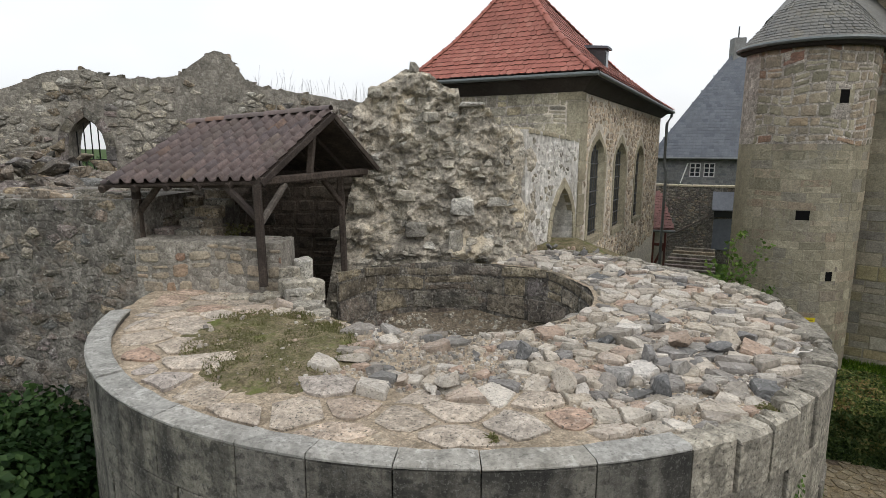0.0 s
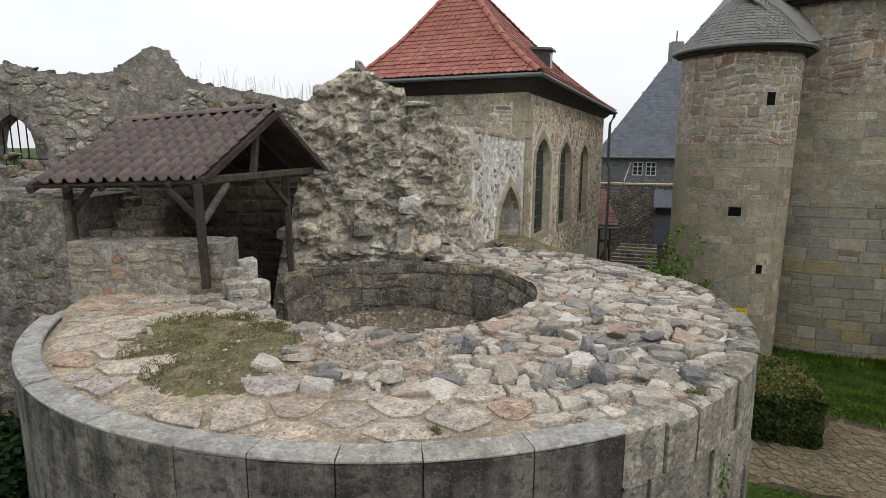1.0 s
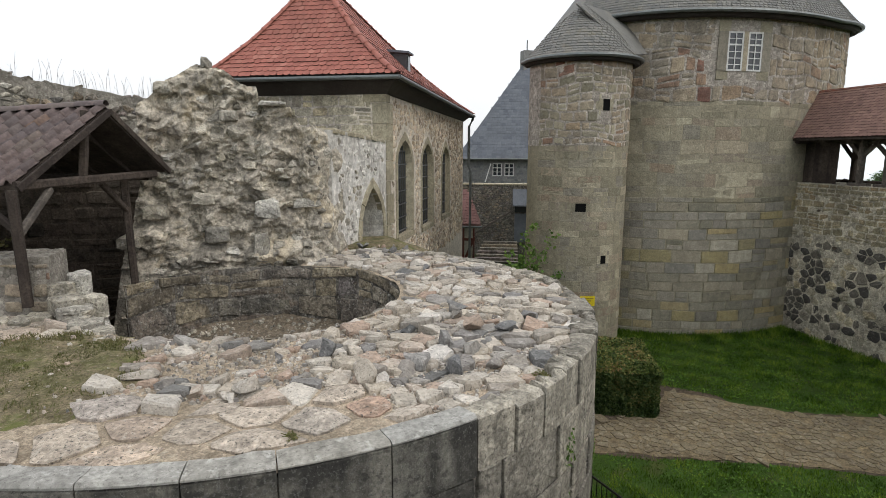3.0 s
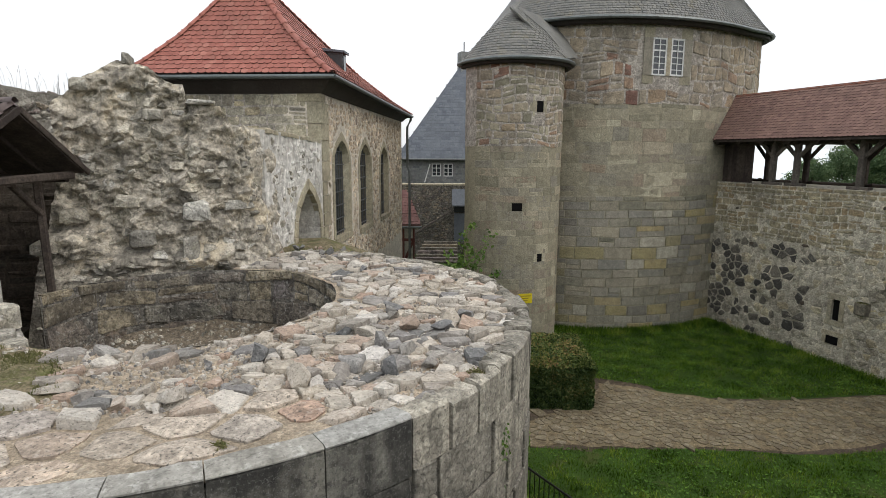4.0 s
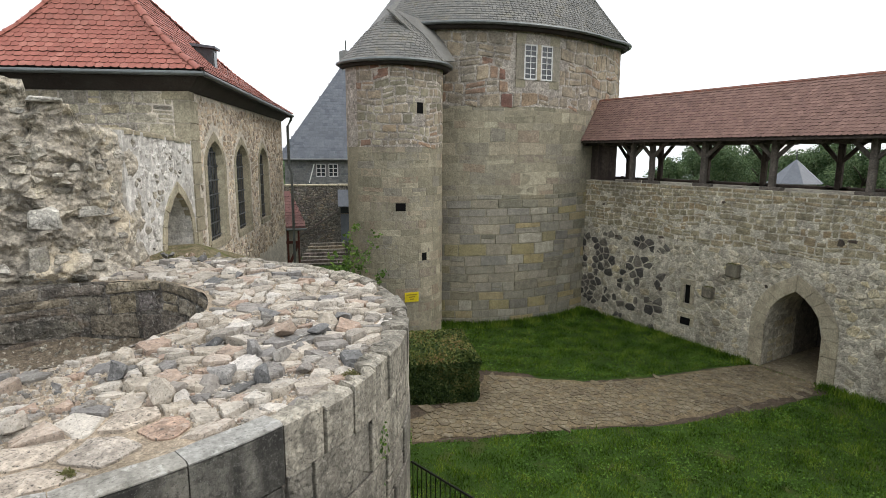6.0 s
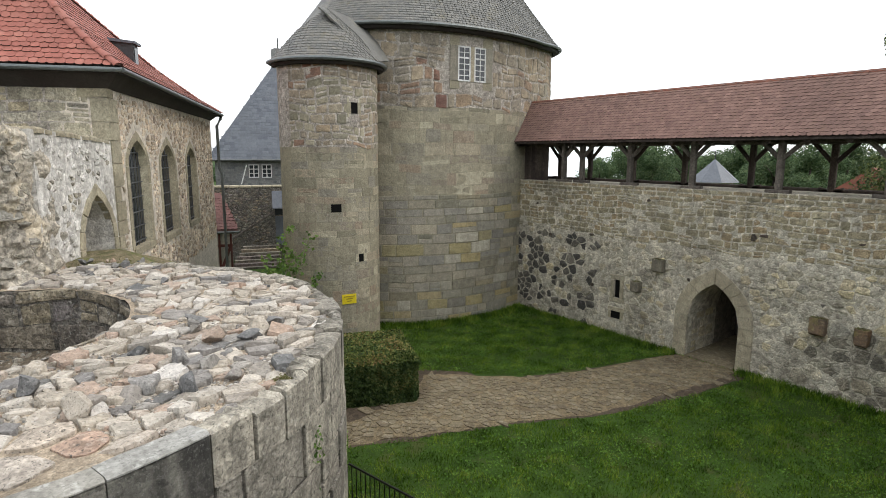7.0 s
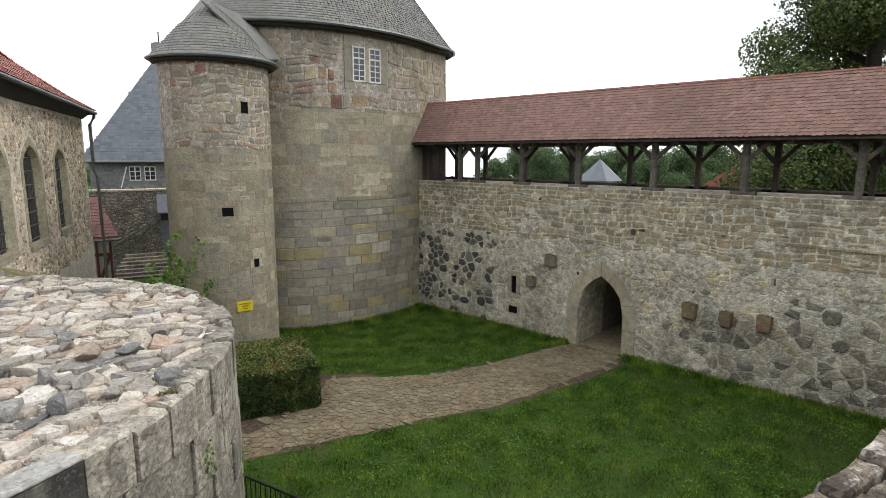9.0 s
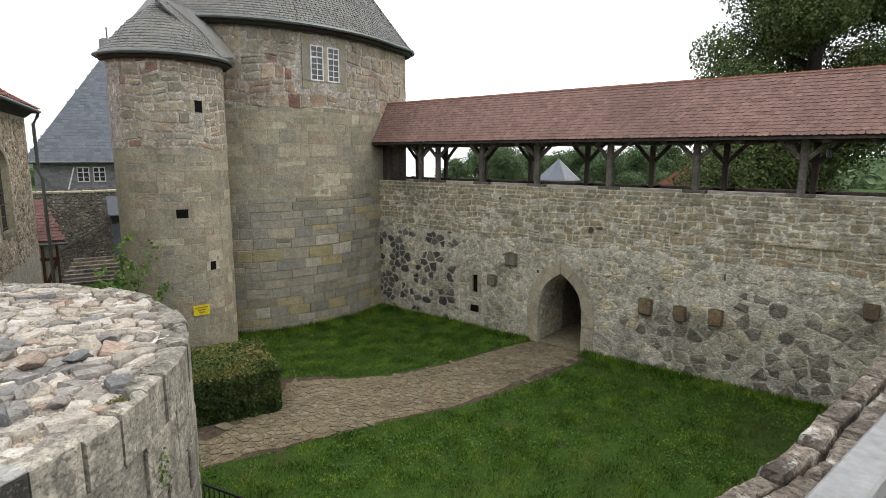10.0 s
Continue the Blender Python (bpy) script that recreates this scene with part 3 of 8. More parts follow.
def stone(poly, S, depth, rg, bevel=0.02, cut=(.06, .16), rough=0.0, tilt=0.0, sink=0.04, ragged=.07):
    """A stone over an outline: sides, worn edge, slightly domed and tilted face."""
    n = len(poly)
    pts = []
    for i in range(n):
        p, a, b = poly[i], poly[i - 1], poly[(i + 1) % n]
        c = rg.uniform(*cut)
        pts.append((p[0] + (a[0] - p[0]) * c, p[1] + (a[1] - p[1]) * c))
        c = rg.uniform(*cut)
        pts.append((p[0] + (b[0] - p[0]) * c, p[1] + (b[1] - p[1]) * c))
    m = len(pts)
    cu, cv = sum(p[0] for p in pts) / m, sum(p[1] for p in pts) / m
    if ragged:
        pts = [(cu + (p[0] - cu) * k, cv + (p[1] - cv) * k) for p in pts for k in (1 - ragged * 2 * rg.random() ** 2,)]
    tu, tv = rg.uniform(-tilt, tilt), rg.uniform(-tilt, tilt)
    vs = [S(p[0], p[1], -sink) for p in pts]
    for p in pts:
        vs.append(S(p[0], p[1], depth * rg.uniform(.45, .65)))
    for p in pts:
        ln = math.hypot(cu - p[0], cv - p[1]) + 1e-6
        k = min(.45, bevel * rg.uniform(.7, 1.4) / ln)
        q = (p[0] + (cu - p[0]) * k, p[1] + (cv - p[1]) * k)
        vs.append(S(q[0], q[1], depth + (q[0] - cu) * tu + (q[1] - cv) * tv + rg.uniform(-rough, rough)))
    vs.append(S(cu, cv, depth * 1.04 + rough * .8))
    fs = []
    for r in (0, m):
        fs += [[r + i, r + (i + 1) % m, r + m + (i + 1) % m, r + m + i] for i in range(m)]
    fs += [[2 * m + i, 2 * m + (i + 1) % m, 3 * m] for i in range(m)]
    return (cu, cv, vs, fs)


def masonry(S, u0, u1, v0, v1, ch, bw, rg, skip=None, gap=.014, jit=0.0, depth=(.008, .025), cut=(.04, .1), bevel=.014, rough=0.0, tilt=0.0, wave=0.0, sub=1, ragged=.03):
    """Coursed stones over a stretch of wall."""
    got, v = [], v0
    while v < v1 - ch[0] * .4:
        h = rg.uniform(*ch)
        if v + h > v1 - ch[0] * .4:
            h = v1 - v
        u = u0 - rg.uniform(0, bw[0])
        while u < u1:
            w = rg.uniform(*bw)
            a, b = max(u, u0), min(u + w, u1)
            u += w
            if b - a < bw[0] * .3:
                continue
            wv = lambda x, y: y + wave * math.sin(x * 1.7 + y * 3.1) + wave * .6 * math.sin(x * 4.3 + y)
            parts = [(v, v + h)]
            if jit and h > ch[0] * 1.25 and rg.random() < .22:
                k = rg.uniform(.4, .6)
                parts = [(v, v + h * k), (v + h * k, v + h)]
            for lo, hi in parts:
                if skip and skip((a + b) / 2, (lo + hi) / 2, (b - a) / 2, (hi - lo) / 2):
                    continue
                g = gap / 2
                J = lambda: rg.uniform(-jit, jit)
                poly = [(a + g + abs(J()), wv(a, lo) + g + abs(J())), (b - g - abs(J()), wv(b, lo) + g + abs(J())), (b - g - abs(J()), wv(b, hi) - g - abs(J())), (a + g + abs(J()), wv(a, hi) - g - abs(J()))]
                if sub > 1:
                    mixp = lambda p, q, k: (p[0] + (q[0] - p[0]) * k / sub, p[1] + (q[1] - p[1]) * k / sub)
                    poly = [mixp(poly[0], poly[1], k) for k in range(sub)] + [mixp(poly[1], poly[2], 0)] + [mixp(poly[2], poly[3], k) for k in range(sub)] + [poly[3]]
                got.append(stone(poly, S, rg.uniform(*depth), rg, bevel, cut, rough, tilt, ragged=ragged))
        v += h
    return got


def cells(sites, reach, gap, inside=None):
    """Irregular stone outlines: the plane shared out between scattered points."""
    grid, res = {}, []
    for i, (x, y) in enumerate(sites):
        grid.setdefault((int(x // reach), int(y // reach)), []).append(i)
    for i, (x, y) in enumerate(sites):
        poly = [(x - reach, y - reach), (x + reach, y - reach), (x + reach, y + reach), (x - reach, y + reach)]
        gx, gy = int(x // reach), int(y // reach)
        for a in range(gx - 2, gx + 3):
            for b in range(gy - 2, gy + 3):
                for j in grid.get((a, b), ()):
                    if j == i:
                        continue
                    px, py = sites[j]
                    dx, dy = px - x, py - y
                    L = math.hypot(dx, dy)
                    if L > 2.9 * reach or L < 1e-6:
                        continue
                    lim = L / 2 - gap / 2
                    nx, ny = dx / L, dy / L
                    cut, k = [], len(poly)
                    for q in range(k):
                        p, r = poly[q], poly[(q + 1) % k]
                        da, db = (p[0] - x) * nx + (p[1] - y) * ny - lim, (r[0] - x) * nx + (r[1] - y) * ny - lim
                        if da <= 0:
                            cut.append(p)
                        if da * db < 0:
                            t = da / (da - db)
                            cut.append((p[0] + (r[0] - p[0]) * t, p[1] + (r[1] - p[1]) * t))
                    poly = cut
                    if len(poly) < 3:
                        break
        if len(poly) >= 3:
            clean = [p for q, p in enumerate(poly) if math.hypot(p[0] - poly[q - 1][0], p[1] - poly[q - 1][1]) > .015]
            if len(clean) >= 3:
                res.append((i, clean))
    return res


def scatter(x0, x1, y0, y1, gap_at, tries, rg, ok):
    """Points no closer than gap_at(x, y)."""
    pts, grid = [], {}
    for _ in range(tries):
        x, y = rg.uniform(x0, x1), rg.uniform(y0, y1)
        if not ok(x, y):
            continue
        g = gap_at(x, y)
        k = (int(x // .5), int(y // .5))
        if any((x - p) ** 2 + (y - q) ** 2 < (g * .5 + h * .5) ** 2 for a in range(k[0] - 2, k[0] + 3) for b in range(k[1] - 2, k[1] + 3) for p, q, h in grid.get((a, b), ())):
            continue
        grid.setdefault(k, []).append((x, y, g))
        pts.append((x, y))
    return pts


def rubble_face(S, u0, u1, v0, v1, gaps, rg, tries, ok=None, stretch=1.6, gap=.035, depth=(.0, .04), bevel=.02, cut=(.05, .2), rough=.008, tilt=.06, keep=1.0, reach=.4, sink=.05, ragged=.1):
    """Uncoursed stones of mixed size, longer than high, over a stretch of wall."""
    pts = scatter(u0, u1, v0 * stretch, v1 * stretch, lambda u, v: rg.choice(gaps), tries, rg, lambda u, v: ok is None or ok(u, v / stretch))
    got = []
    for i, poly in cells(pts, reach, gap * 1.2):
        q = [(a, b / stretch) for a, b in poly]
        if rg.random() > keep or any(not (u0 - .02 <= a <= u1 + .02 and v0 - .02 <= b <= v1 + .02) or (ok is not None and not ok(a, b)) for a, b in q):
            continue
        got.append(stone(q, S, rg.uniform(*depth), rg, bevel, cut, rough, tilt, sink, ragged))
    return got


def lay(parent, name, rest_name, geos, mat, near=None, limit=300, rest_label=""):
    """Stones as parts of their own up to a number, the rest joined."""
    rest, n = Geo(), 0
    mats = mat if callable(mat) else (lambda u, v: mat)
    by = {}
    for cu, cv, vs, fs in geos:
        if n < limit and (near is None or near(cu, cv)):
            put(name, vs, fs, mats(cu, cv), parent)
            n += 1
        else:
            by.setdefault(mats(cu, cv).name, (mats(cu, cv), Geo()))[1].add(vs, fs)
    for m, g in by.values():
        ob = g.out(rest_name, m, parent, rest_label)
        ob["kind"] = "stuff"


def arch_z(h, u):
    """The head of an opening (middle, half width, foot, spring, apex) over u."""
    uc, hw, zb, zs, za = h
    t = min(1, abs(u - uc) / hw)
    return zs + (za - zs) * math.sqrt(max(0, 4 - (1 + t) ** 2)) / math.sqrt(3)


def holed_wall(name, S, u0, u1, z0, top, thick, holes, mat, parent=None, step=.8, label="", out_d=0.0):
    """A solid wall with openings through it."""
    us = {u0, u1}
    for k in range(1, int((u1 - u0) / step)):
        us.add(u0 + k * step)
    for h in holes:
        us = {u for u in us if not (h[0] - h[1] - .02 < u < h[0] + h[1] + .02)} | {h[0] - h[1] + h[1] * k / 6 for k in range(13)}
    us = sorted(us)
    g = Geo()
    for a, b in zip(us, us[1:]):
        if b - a < 1e-6:
            continue
        h = next((h for h in holes if h[0] - h[1] - 1e-6 <= (a + b) / 2 <= h[0] + h[1] + 1e-6), None)
        spans = [((z0, top(a)), (z0, top(b)))]
        if h:
            spans = [((arch_z(h, a), top(a)), (arch_z(h, b), top(b)))]
            if h[2] > z0 + .01:
                spans.append(((z0, h[2]), (z0, h[2])))
        for (la, ha), (lb, hb) in spans:
            g.hexa([S(a, la, out_d), S(b, lb, out_d), S(b, lb, -thick), S(a, la, -thick), S(a, ha, out_d), S(b, hb, out_d), S(b, hb, -thick), S(a, ha, -thick)])
    return g.weld().out(name, mat, parent, label)


def surround(S, h, width, depth, mat, parent, rg, name="dressed_stone", jamb=.4, arcs=4, sink=.1):
    """Jamb stones and arch stones round an opening."""
    uc, hw, zb, zs, za = h
    inner, outer = [], []
    nj = max(1, round((zs - zb) / jamb))
    for k in range(nj + 1):
        z = zb + (zs - zb) * k / nj
        inner.append((uc - hw, z)), outer.append((uc - hw - width, z))
    cx = uc + hw
    for k in range(1, arcs + 1):
        u = uc - hw + hw * (1 - math.cos(k / arcs * math.pi / 2)) if k < arcs else uc
        z = arch_z(h, u)
        inner.append((u, z))
        vx, vz = u - cx, z - zs
        L = math.hypot(vx, vz)
        outer.append((u + vx / L * width, z + vz / L * width) if k < arcs else (uc, za + width * 1.15))
    polys = [[inner[i], inner[i + 1], outer[i + 1], outer[i]] for i in range(len(inner) - 1)]
    for q in polys:
        for mirror in (False, True):
            p = [(2 * uc - x, y) for x, y in q] if mirror else list(reversed(q))
            c = (sum(a for a, _ in p) / 4, sum(b for _, b in p) / 4)
            p = [(a + (c[0] - a) * .012, b + (c[1] - b) * .012) for a, b in p]
            _, _, vs, fs = stone(p, S, depth * rg.uniform(.8, 1.2), rg, .012, (.01, .03), sink=sink, ragged=.012)
            put(name, vs, fs, mat, parent)


def in_hole(holes, pad):
    def skip(u, v, hw, hh):
        for h in holes:
            if abs(u - h[0]) < h[1] + pad + hw * .7:
                if h[2] - pad * .4 - hh * .6 < v < max(arch_z(h, u), arch_z(h, u - hw * .7 if u > h[0] else u + hw * .7)) + pad * 1.2 + hh * .6:
                    if abs(u - h[0]) < h[1] * (1 if v < h[3] else max(.1, (1 - (v - h[3]) / (h[4] - h[3] + pad) * .75))) + pad + hw * .7:
                        return True
        return False
    return skip


def noisy(x, y, z, s, seed=0.0):
    return noise.fractal((x * s + seed, y * s, z * s), 1.0, 2.0, 4)


# ---- leaves ----
def leaf_cloud(points, normals, size, rg_np):
    """Small bent leaf quads at points, facing roughly along normals."""
    n = len(points)
    a = rg_np.normal(size=(n, 3)) * .7 + normals
    a /= np.linalg.norm(a, axis=1)[:, None] + 1e-9
    b = np.cross(a, rg_np.normal(size=(n, 3)))
    b /= np.linalg.norm(b, axis=1)[:, None] + 1e-9
    c = np.cross(a, b)
    s = (size * rg_np.uniform(.6, 1.4, n))[:, None]
    v = np.stack([points - b * s, points + c * s * .7 + a * s * .12, points + b * s, points - c * s * .7 + a * s * .12], 1).reshape(-1, 3)
    return v, np.arange(4 * n).reshape(n, 4)


def leaf_object(name, pts, nrm, size, mat, parent=None, label="", seed=1):
    v, f = leaf_cloud(pts, nrm, size, np.random.default_rng(seed))
    mid = v.mean(0)
    me = bpy.data.meshes.new(name)
    me.from_pydata((v - mid).tolist(), [], f.tolist())
    me.materials.append(mat)
    ob = new(name, me)
    WORLD_AT[ob.name] = Vector(mid)
    ob.location = Vector(mid) - (WORLD_AT[parent.name] if parent else Vector())
    ob.parent = parent
    if label:
        ob["label"] = label
    return ob


def lump_points(lumps, per_area, seed, shell=.35):
    """Points in the outer part of several ellipsoids (x, y, z, rx, ry, rz)."""
    r = np.random.default_rng(seed)
    P, N = [], []
    for x, y, z, a, b, c in lumps:
        k = int(per_area * (a * b + b * c + a * c) * 4.2)
        d = r.normal(size=(k, 3))
        d /= np.linalg.norm(d, axis=1)[:, None]
        q = 1 - shell * r.random(k) ** 1.5
        P.append(d * q[:, None] * (a, b, c) * (1 + .12 * np.sin(d[:, :1] * 9 + x) * np.cos(d[:, 1:2] * 8 + y)) + (x, y, z))
        N.append(d)
    return np.concatenate(P), np.concatenate(N)


def tree(name, x, y, z, height, crown_r, mat, seed, label, leaves=18, leaf=.16, crown_from=.3, lumps=26, narrow=1.0):
    r = random.Random(seed)
    t = thing(name, (x, y, z), label, "tree")
    g = Geo().tube([(x, y, z - .3), (x + .1, y, z + height * .3), (x, y + .15, z + height * .6), (x, y, z + height * .9)], [height * .028, height * .022, height * .015, .04], 10)
    for k in range(9):
        a, h = r.uniform(0, 6.28), z + height * r.uniform(crown_from, .75)
        L = crown_r * r.uniform(.6, .95)
        g.tube([(x, y, h), (x + math.cos(a) * L * .5, y + math.sin(a) * L * .5, h + L * .25), (x + math.cos(a) * L, y + math.sin(a) * L, h + L * .4)], [height * .01, height * .006, .02], 6)
    g.out("trunk", M["wood_dark"], t, smooth=True)
    ls = []
    for k in range(lumps):
        q = r.random()
        h = height * (crown_from + (1 - crown_from) * (k + .5) / lumps)
        w = crown_r * math.sin(math.pi * min(1, .12 + .88 * ((h / height - crown_from) / (1 - crown_from)) ** .8)) ** .7 * narrow
        a = r.uniform(0, 6.28)
        rr = w * r.uniform(.25, .85)
        s = crown_r * r.uniform(.22, .42)
        ls.append((x + math.cos(a) * rr, y + math.sin(a) * rr, z + h, s, s, s * r.uniform(.6, .9)))
    P, N = lump_points(ls, leaves, seed, .6)
    leaf_object("crown", P, N, leaf, mat, t, seed=seed)
    return t


# ---- ground ----
PATH_SIDE_N = [(3.6, 10.6), (5.67, 10.48), (8.12, 10.9), (9.0, 11.9), (10.06, 10.95), (11.23, 9.95), (12.9, 9.26), (15.4, 8.8), (16.28, 8.5)]
PATH_SIDE_S = [(3.6, 9.9), (5.38, 9.7), (6.78, 9.11), (8.03, 8.61), (10.67, 7.52), (13.71, 6.91), (15.85, 6.76), (16.28, 6.8)]
PATH_POLY = PATH_SIDE_S + PATH_SIDE_N[::-1]


def inside(poly, x, y):
    c = False
    for i in range(len(poly)):
        (a, b), (p, q) = poly[i - 1], poly[i]
        if (b > y) != (q > y) and x < (p - a) * (y - b) / (q - b) + a:
            c = not c
    return c


def ground_z(x, y):
    z = 0.0
    if x < 17 and y < 24:
        z += .05 * noisy(x, y, 0, .35)
    if y > 17:
        z += min(.15, (y - 17) * .05)
    return z


gx = [-3000, -600, -150, -60, -30] + [-14 + .7 * k for k in range(46)] + [20, 26, 40, 80, 200, 700, 3000]
gy = [-3000, -600, -150, -50, -20] + [-6 + .7 * k for k in range(46)] + [30, 40, 60, 120, 300, 900, 3000]
ground = put("ground", [(x, y, ground_z(x, y) if abs(x) < 60 and abs(y) < 60 else 0.0) for y in gy for x in gx],
             [[j * len(gx) + i, j * len(gx) + i + 1, (j + 1) * len(gx) + i + 1, (j + 1) * len(gx) + i] for j in range(len(gy) - 1) for i in range(len(gx) - 1)], M["ground"], smooth=True)
tagged(ground, "mown green lawn of the castle courtyard", "ground", kind="structure")

# trodden earth along the path, flagstones in it
dirt_pts = [(3.4, 9.4), (5.4, 9.45), (6.8, 8.85), (8.1, 8.35), (10.7, 7.2), (13.7, 6.45), (15.9, 6.2), (16.3, 6.4), (16.3, 8.7), (15.3, 9.1), (13, 9.6), (11.4, 10.25), (10.3, 11.2), (9.3, 12.2), (9.0, 12.6), (8.2, 12.2), (8.0, 11.0), (6.2, 11.4), (3.4, 11.6)]
r_ = random.Random(3)
dirt_bm = bmesh.new()
dvs = [dirt_bm.verts.new((x + r_.uniform(-.06, .06), y + r_.uniform(-.06, .06), .055)) for x, y in dirt_pts]
bmesh.ops.triangulate(dirt_bm, faces=[dirt_bm.faces.new(dvs)])
for _ in range(3):
    bmesh.ops.subdivide_edges(dirt_bm, edges=dirt_bm.edges[:], cuts=1, use_grid_fill=True)
for v in dirt_bm.verts:
    edge = any(len(e.link_faces) == 1 for e in v.link_edges)
    if edge:
        v.co.x += .12 * noisy(v.co.x, v.co.y, 0, 2.5); v.co.y += .12 * noisy(v.co.x, v.co.y, 5, 2.5)
    v.co.z = ground_z(v.co.x, v.co.y) + (-.02 if edge else .014)
dirt = part("path_bed", dirt_bm, M["dirt"], smooth=True)
tagged(dirt, "brown trodden earth under and beside the flagstone path", "path bed", kind="structure")

sand_bm = bmesh.new()
svs = [sand_bm.verts.new((x, y, 0)) for x, y in PATH_POLY]
bmesh.ops.triangulate(sand_bm, faces=[sand_bm.faces.new(svs)])
for _ in range(4):
    bmesh.ops.subdivide_edges(sand_bm, edges=sand_bm.edges[:], cuts=1, use_grid_fill=True)
for v in sand_bm.verts:
    edge = any(len(e.link_faces) == 1 for e in v.link_edges)
    v.co.x += .1 * noisy(v.co.x, v.co.y, 2, 2) if edge else 0
    v.co.y += .1 * noisy(v.co.x, v.co.y, 8, 2) if edge else 0
    v.co.z = ground_z(v.co.x, v.co.y) + (.016 if edge else .026)
sand = part("path_sand", sand_bm, M["path_sand"], smooth=True)
tagged(sand, "pale trodden sand between the flagstones", "sand", kind="structure")
footpath = thing("footpath", (11, 8.8, 0), "curving path of irregular worn flagstones across the lawn", "path", kind="structure")
sites = scatter(3.6, 16.3, 6.6, 12.4, lambda x, y: rng.choice((.09, .13, .19, .28, .38)), 26000, rng, lambda x, y: inside(PATH_POLY, x, y))
geos = []
for i, poly in cells(sites, .35, .018):
    x, y = sites[i]
    if rng.random() < (.84 if all(inside(PATH_POLY, x + a, y + b) for a in (-.09, .09) for b in (-.09, .09)) else .2) and all(inside(dirt_pts, *p) for p in poly):
        geos.append(stone(poly, lambda u, v, d: (u, v, ground_z(u, v) + .036 + d), rng.uniform(.001, .012), rng, .016, (.05, .26), .003, .04, ragged=.12))
lay(footpath, "flagstone", "flagstones", geos, M["flag"], lambda u, v: 6.5 < u, 300)

# ---- bastion stump ----
RC, RR, RZ = (-.38, 7.26), 4.1, 4.15
HC, HR = (-.51, 7.75), 1.96
bastion = thing("bastion_tower", (RC[0], RC[1], 0), "broken round bastion of pale stone with rubble on its open top", "tower")


def r_in(a):
    """From the bastion's middle to the edge of the pit at an angle."""
    dx, dy = RC[0] - HC[0], RC[1] - HC[1]
    b = dx * math.cos(a) + dy * math.sin(a)
    return -b + math.sqrt(max(0, b * b - (dx * dx + dy * dy - HR * HR)))


def top_z(x, y):
    """The uneven bed on top of the bastion, rising gently towards the back."""
    return RZ - .05 + .035 * noisy(x, y, 0, 1.1) + .012 * noisy(x, y, 3, 5)


A0, A1 = radians(-183), radians(78)
NA, NR = 150, 16
tv, tf = [], []
for i in range(NA + 1):
    a = A0 + (A1 - A0) * i / NA
    ri = r_in(a)
    for j in range(NR + 1):
        r = ri + (RR - .02 - ri) * j / NR
        x, y = RC[0] + r * math.cos(a), RC[1] + r * math.sin(a)
        tv.append((x, y, top_z(x, y)))
for i in range(NA):
    for j in range(NR):
        k = i * (NR + 1) + j
        tf.append([k, k + 1, k + NR + 2, k + NR + 1])
put("sandy_top", tv, tf, M["bedding"], bastion, "bare sandy mortar bed", smooth=True)

# drum behind the facing stones, and its pit
g = Geo()
N = 96
for i in range(N):
    a, b = A0 + (radians(120) - A0) * i / N, A0 + (radians(120) - A0) * (i + 1) / N
    P = lambda r, t, z, c=RC: (c[0] + r * math.cos(t), c[1] + r * math.sin(t), z)
    g.add([P(RR - .02, a, -1), P(RR - .02, b, -1), P(RR - .02, b, RZ - .08), P(RR - .02, a, RZ - .08)], [[0, 1, 2, 3]])
g.out("drum", M["mortar_grey"], bastion, smooth=True)
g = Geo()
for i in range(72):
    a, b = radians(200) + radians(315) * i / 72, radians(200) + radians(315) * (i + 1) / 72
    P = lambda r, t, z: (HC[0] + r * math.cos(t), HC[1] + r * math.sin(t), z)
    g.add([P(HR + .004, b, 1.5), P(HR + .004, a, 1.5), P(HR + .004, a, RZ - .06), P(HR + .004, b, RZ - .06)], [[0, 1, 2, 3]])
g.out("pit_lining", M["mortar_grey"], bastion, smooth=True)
# pit floor of earth, heaped against the back
fv, ff = [], []
for i in range(25):
    for j in range(25):
        x, y = HC[0] + (i - 12) / 12 * (HR + .02), HC[1] + (j - 12) / 12 * (HR + .02)
        z = 3.02 + (y - HC[1]) * .05 + .07 * noisy(x, y, 2, 2) + .16 * max(0, math.hypot(x - HC[0], y - HC[1]) - 1.3) - max(0, -1.6 - x) * 1.4
        fv.append((x, y, z))
ff = [[j * 25 + i, j * 25 + i + 1, (j + 1) * 25 + i + 1, (j + 1) * 25 + i] for j in range(24) for i in range(24) if math.hypot((i - 11.5) / 12, (j - 11.5) / 12) < 1.06]
put("pit_floor", fv, ff, M["pit_earth"], bastion, "earth and gravel floor", smooth=True)
S_pit = round_map(HC[0], HC[1], HR, inward=True)
geos = masonry(S_pit, -radians(515) * HR, -radians(200) * HR, 2.7, RZ - .07, (.2, .42), (.3, .95), rng, gap=.008, jit=.02, depth=(-.008, .035), cut=(.04, .2), bevel=.02, rough=.006, tilt=.05, wave=.05, sub=3, ragged=.06)
lay(bastion, "pit_wall_stone", "pit_wall_stones", geos, lambda u, v: M["old_wall"] if noisy(u, v, 1, 1.3) < .1 else M["pit_block"], None, 300)
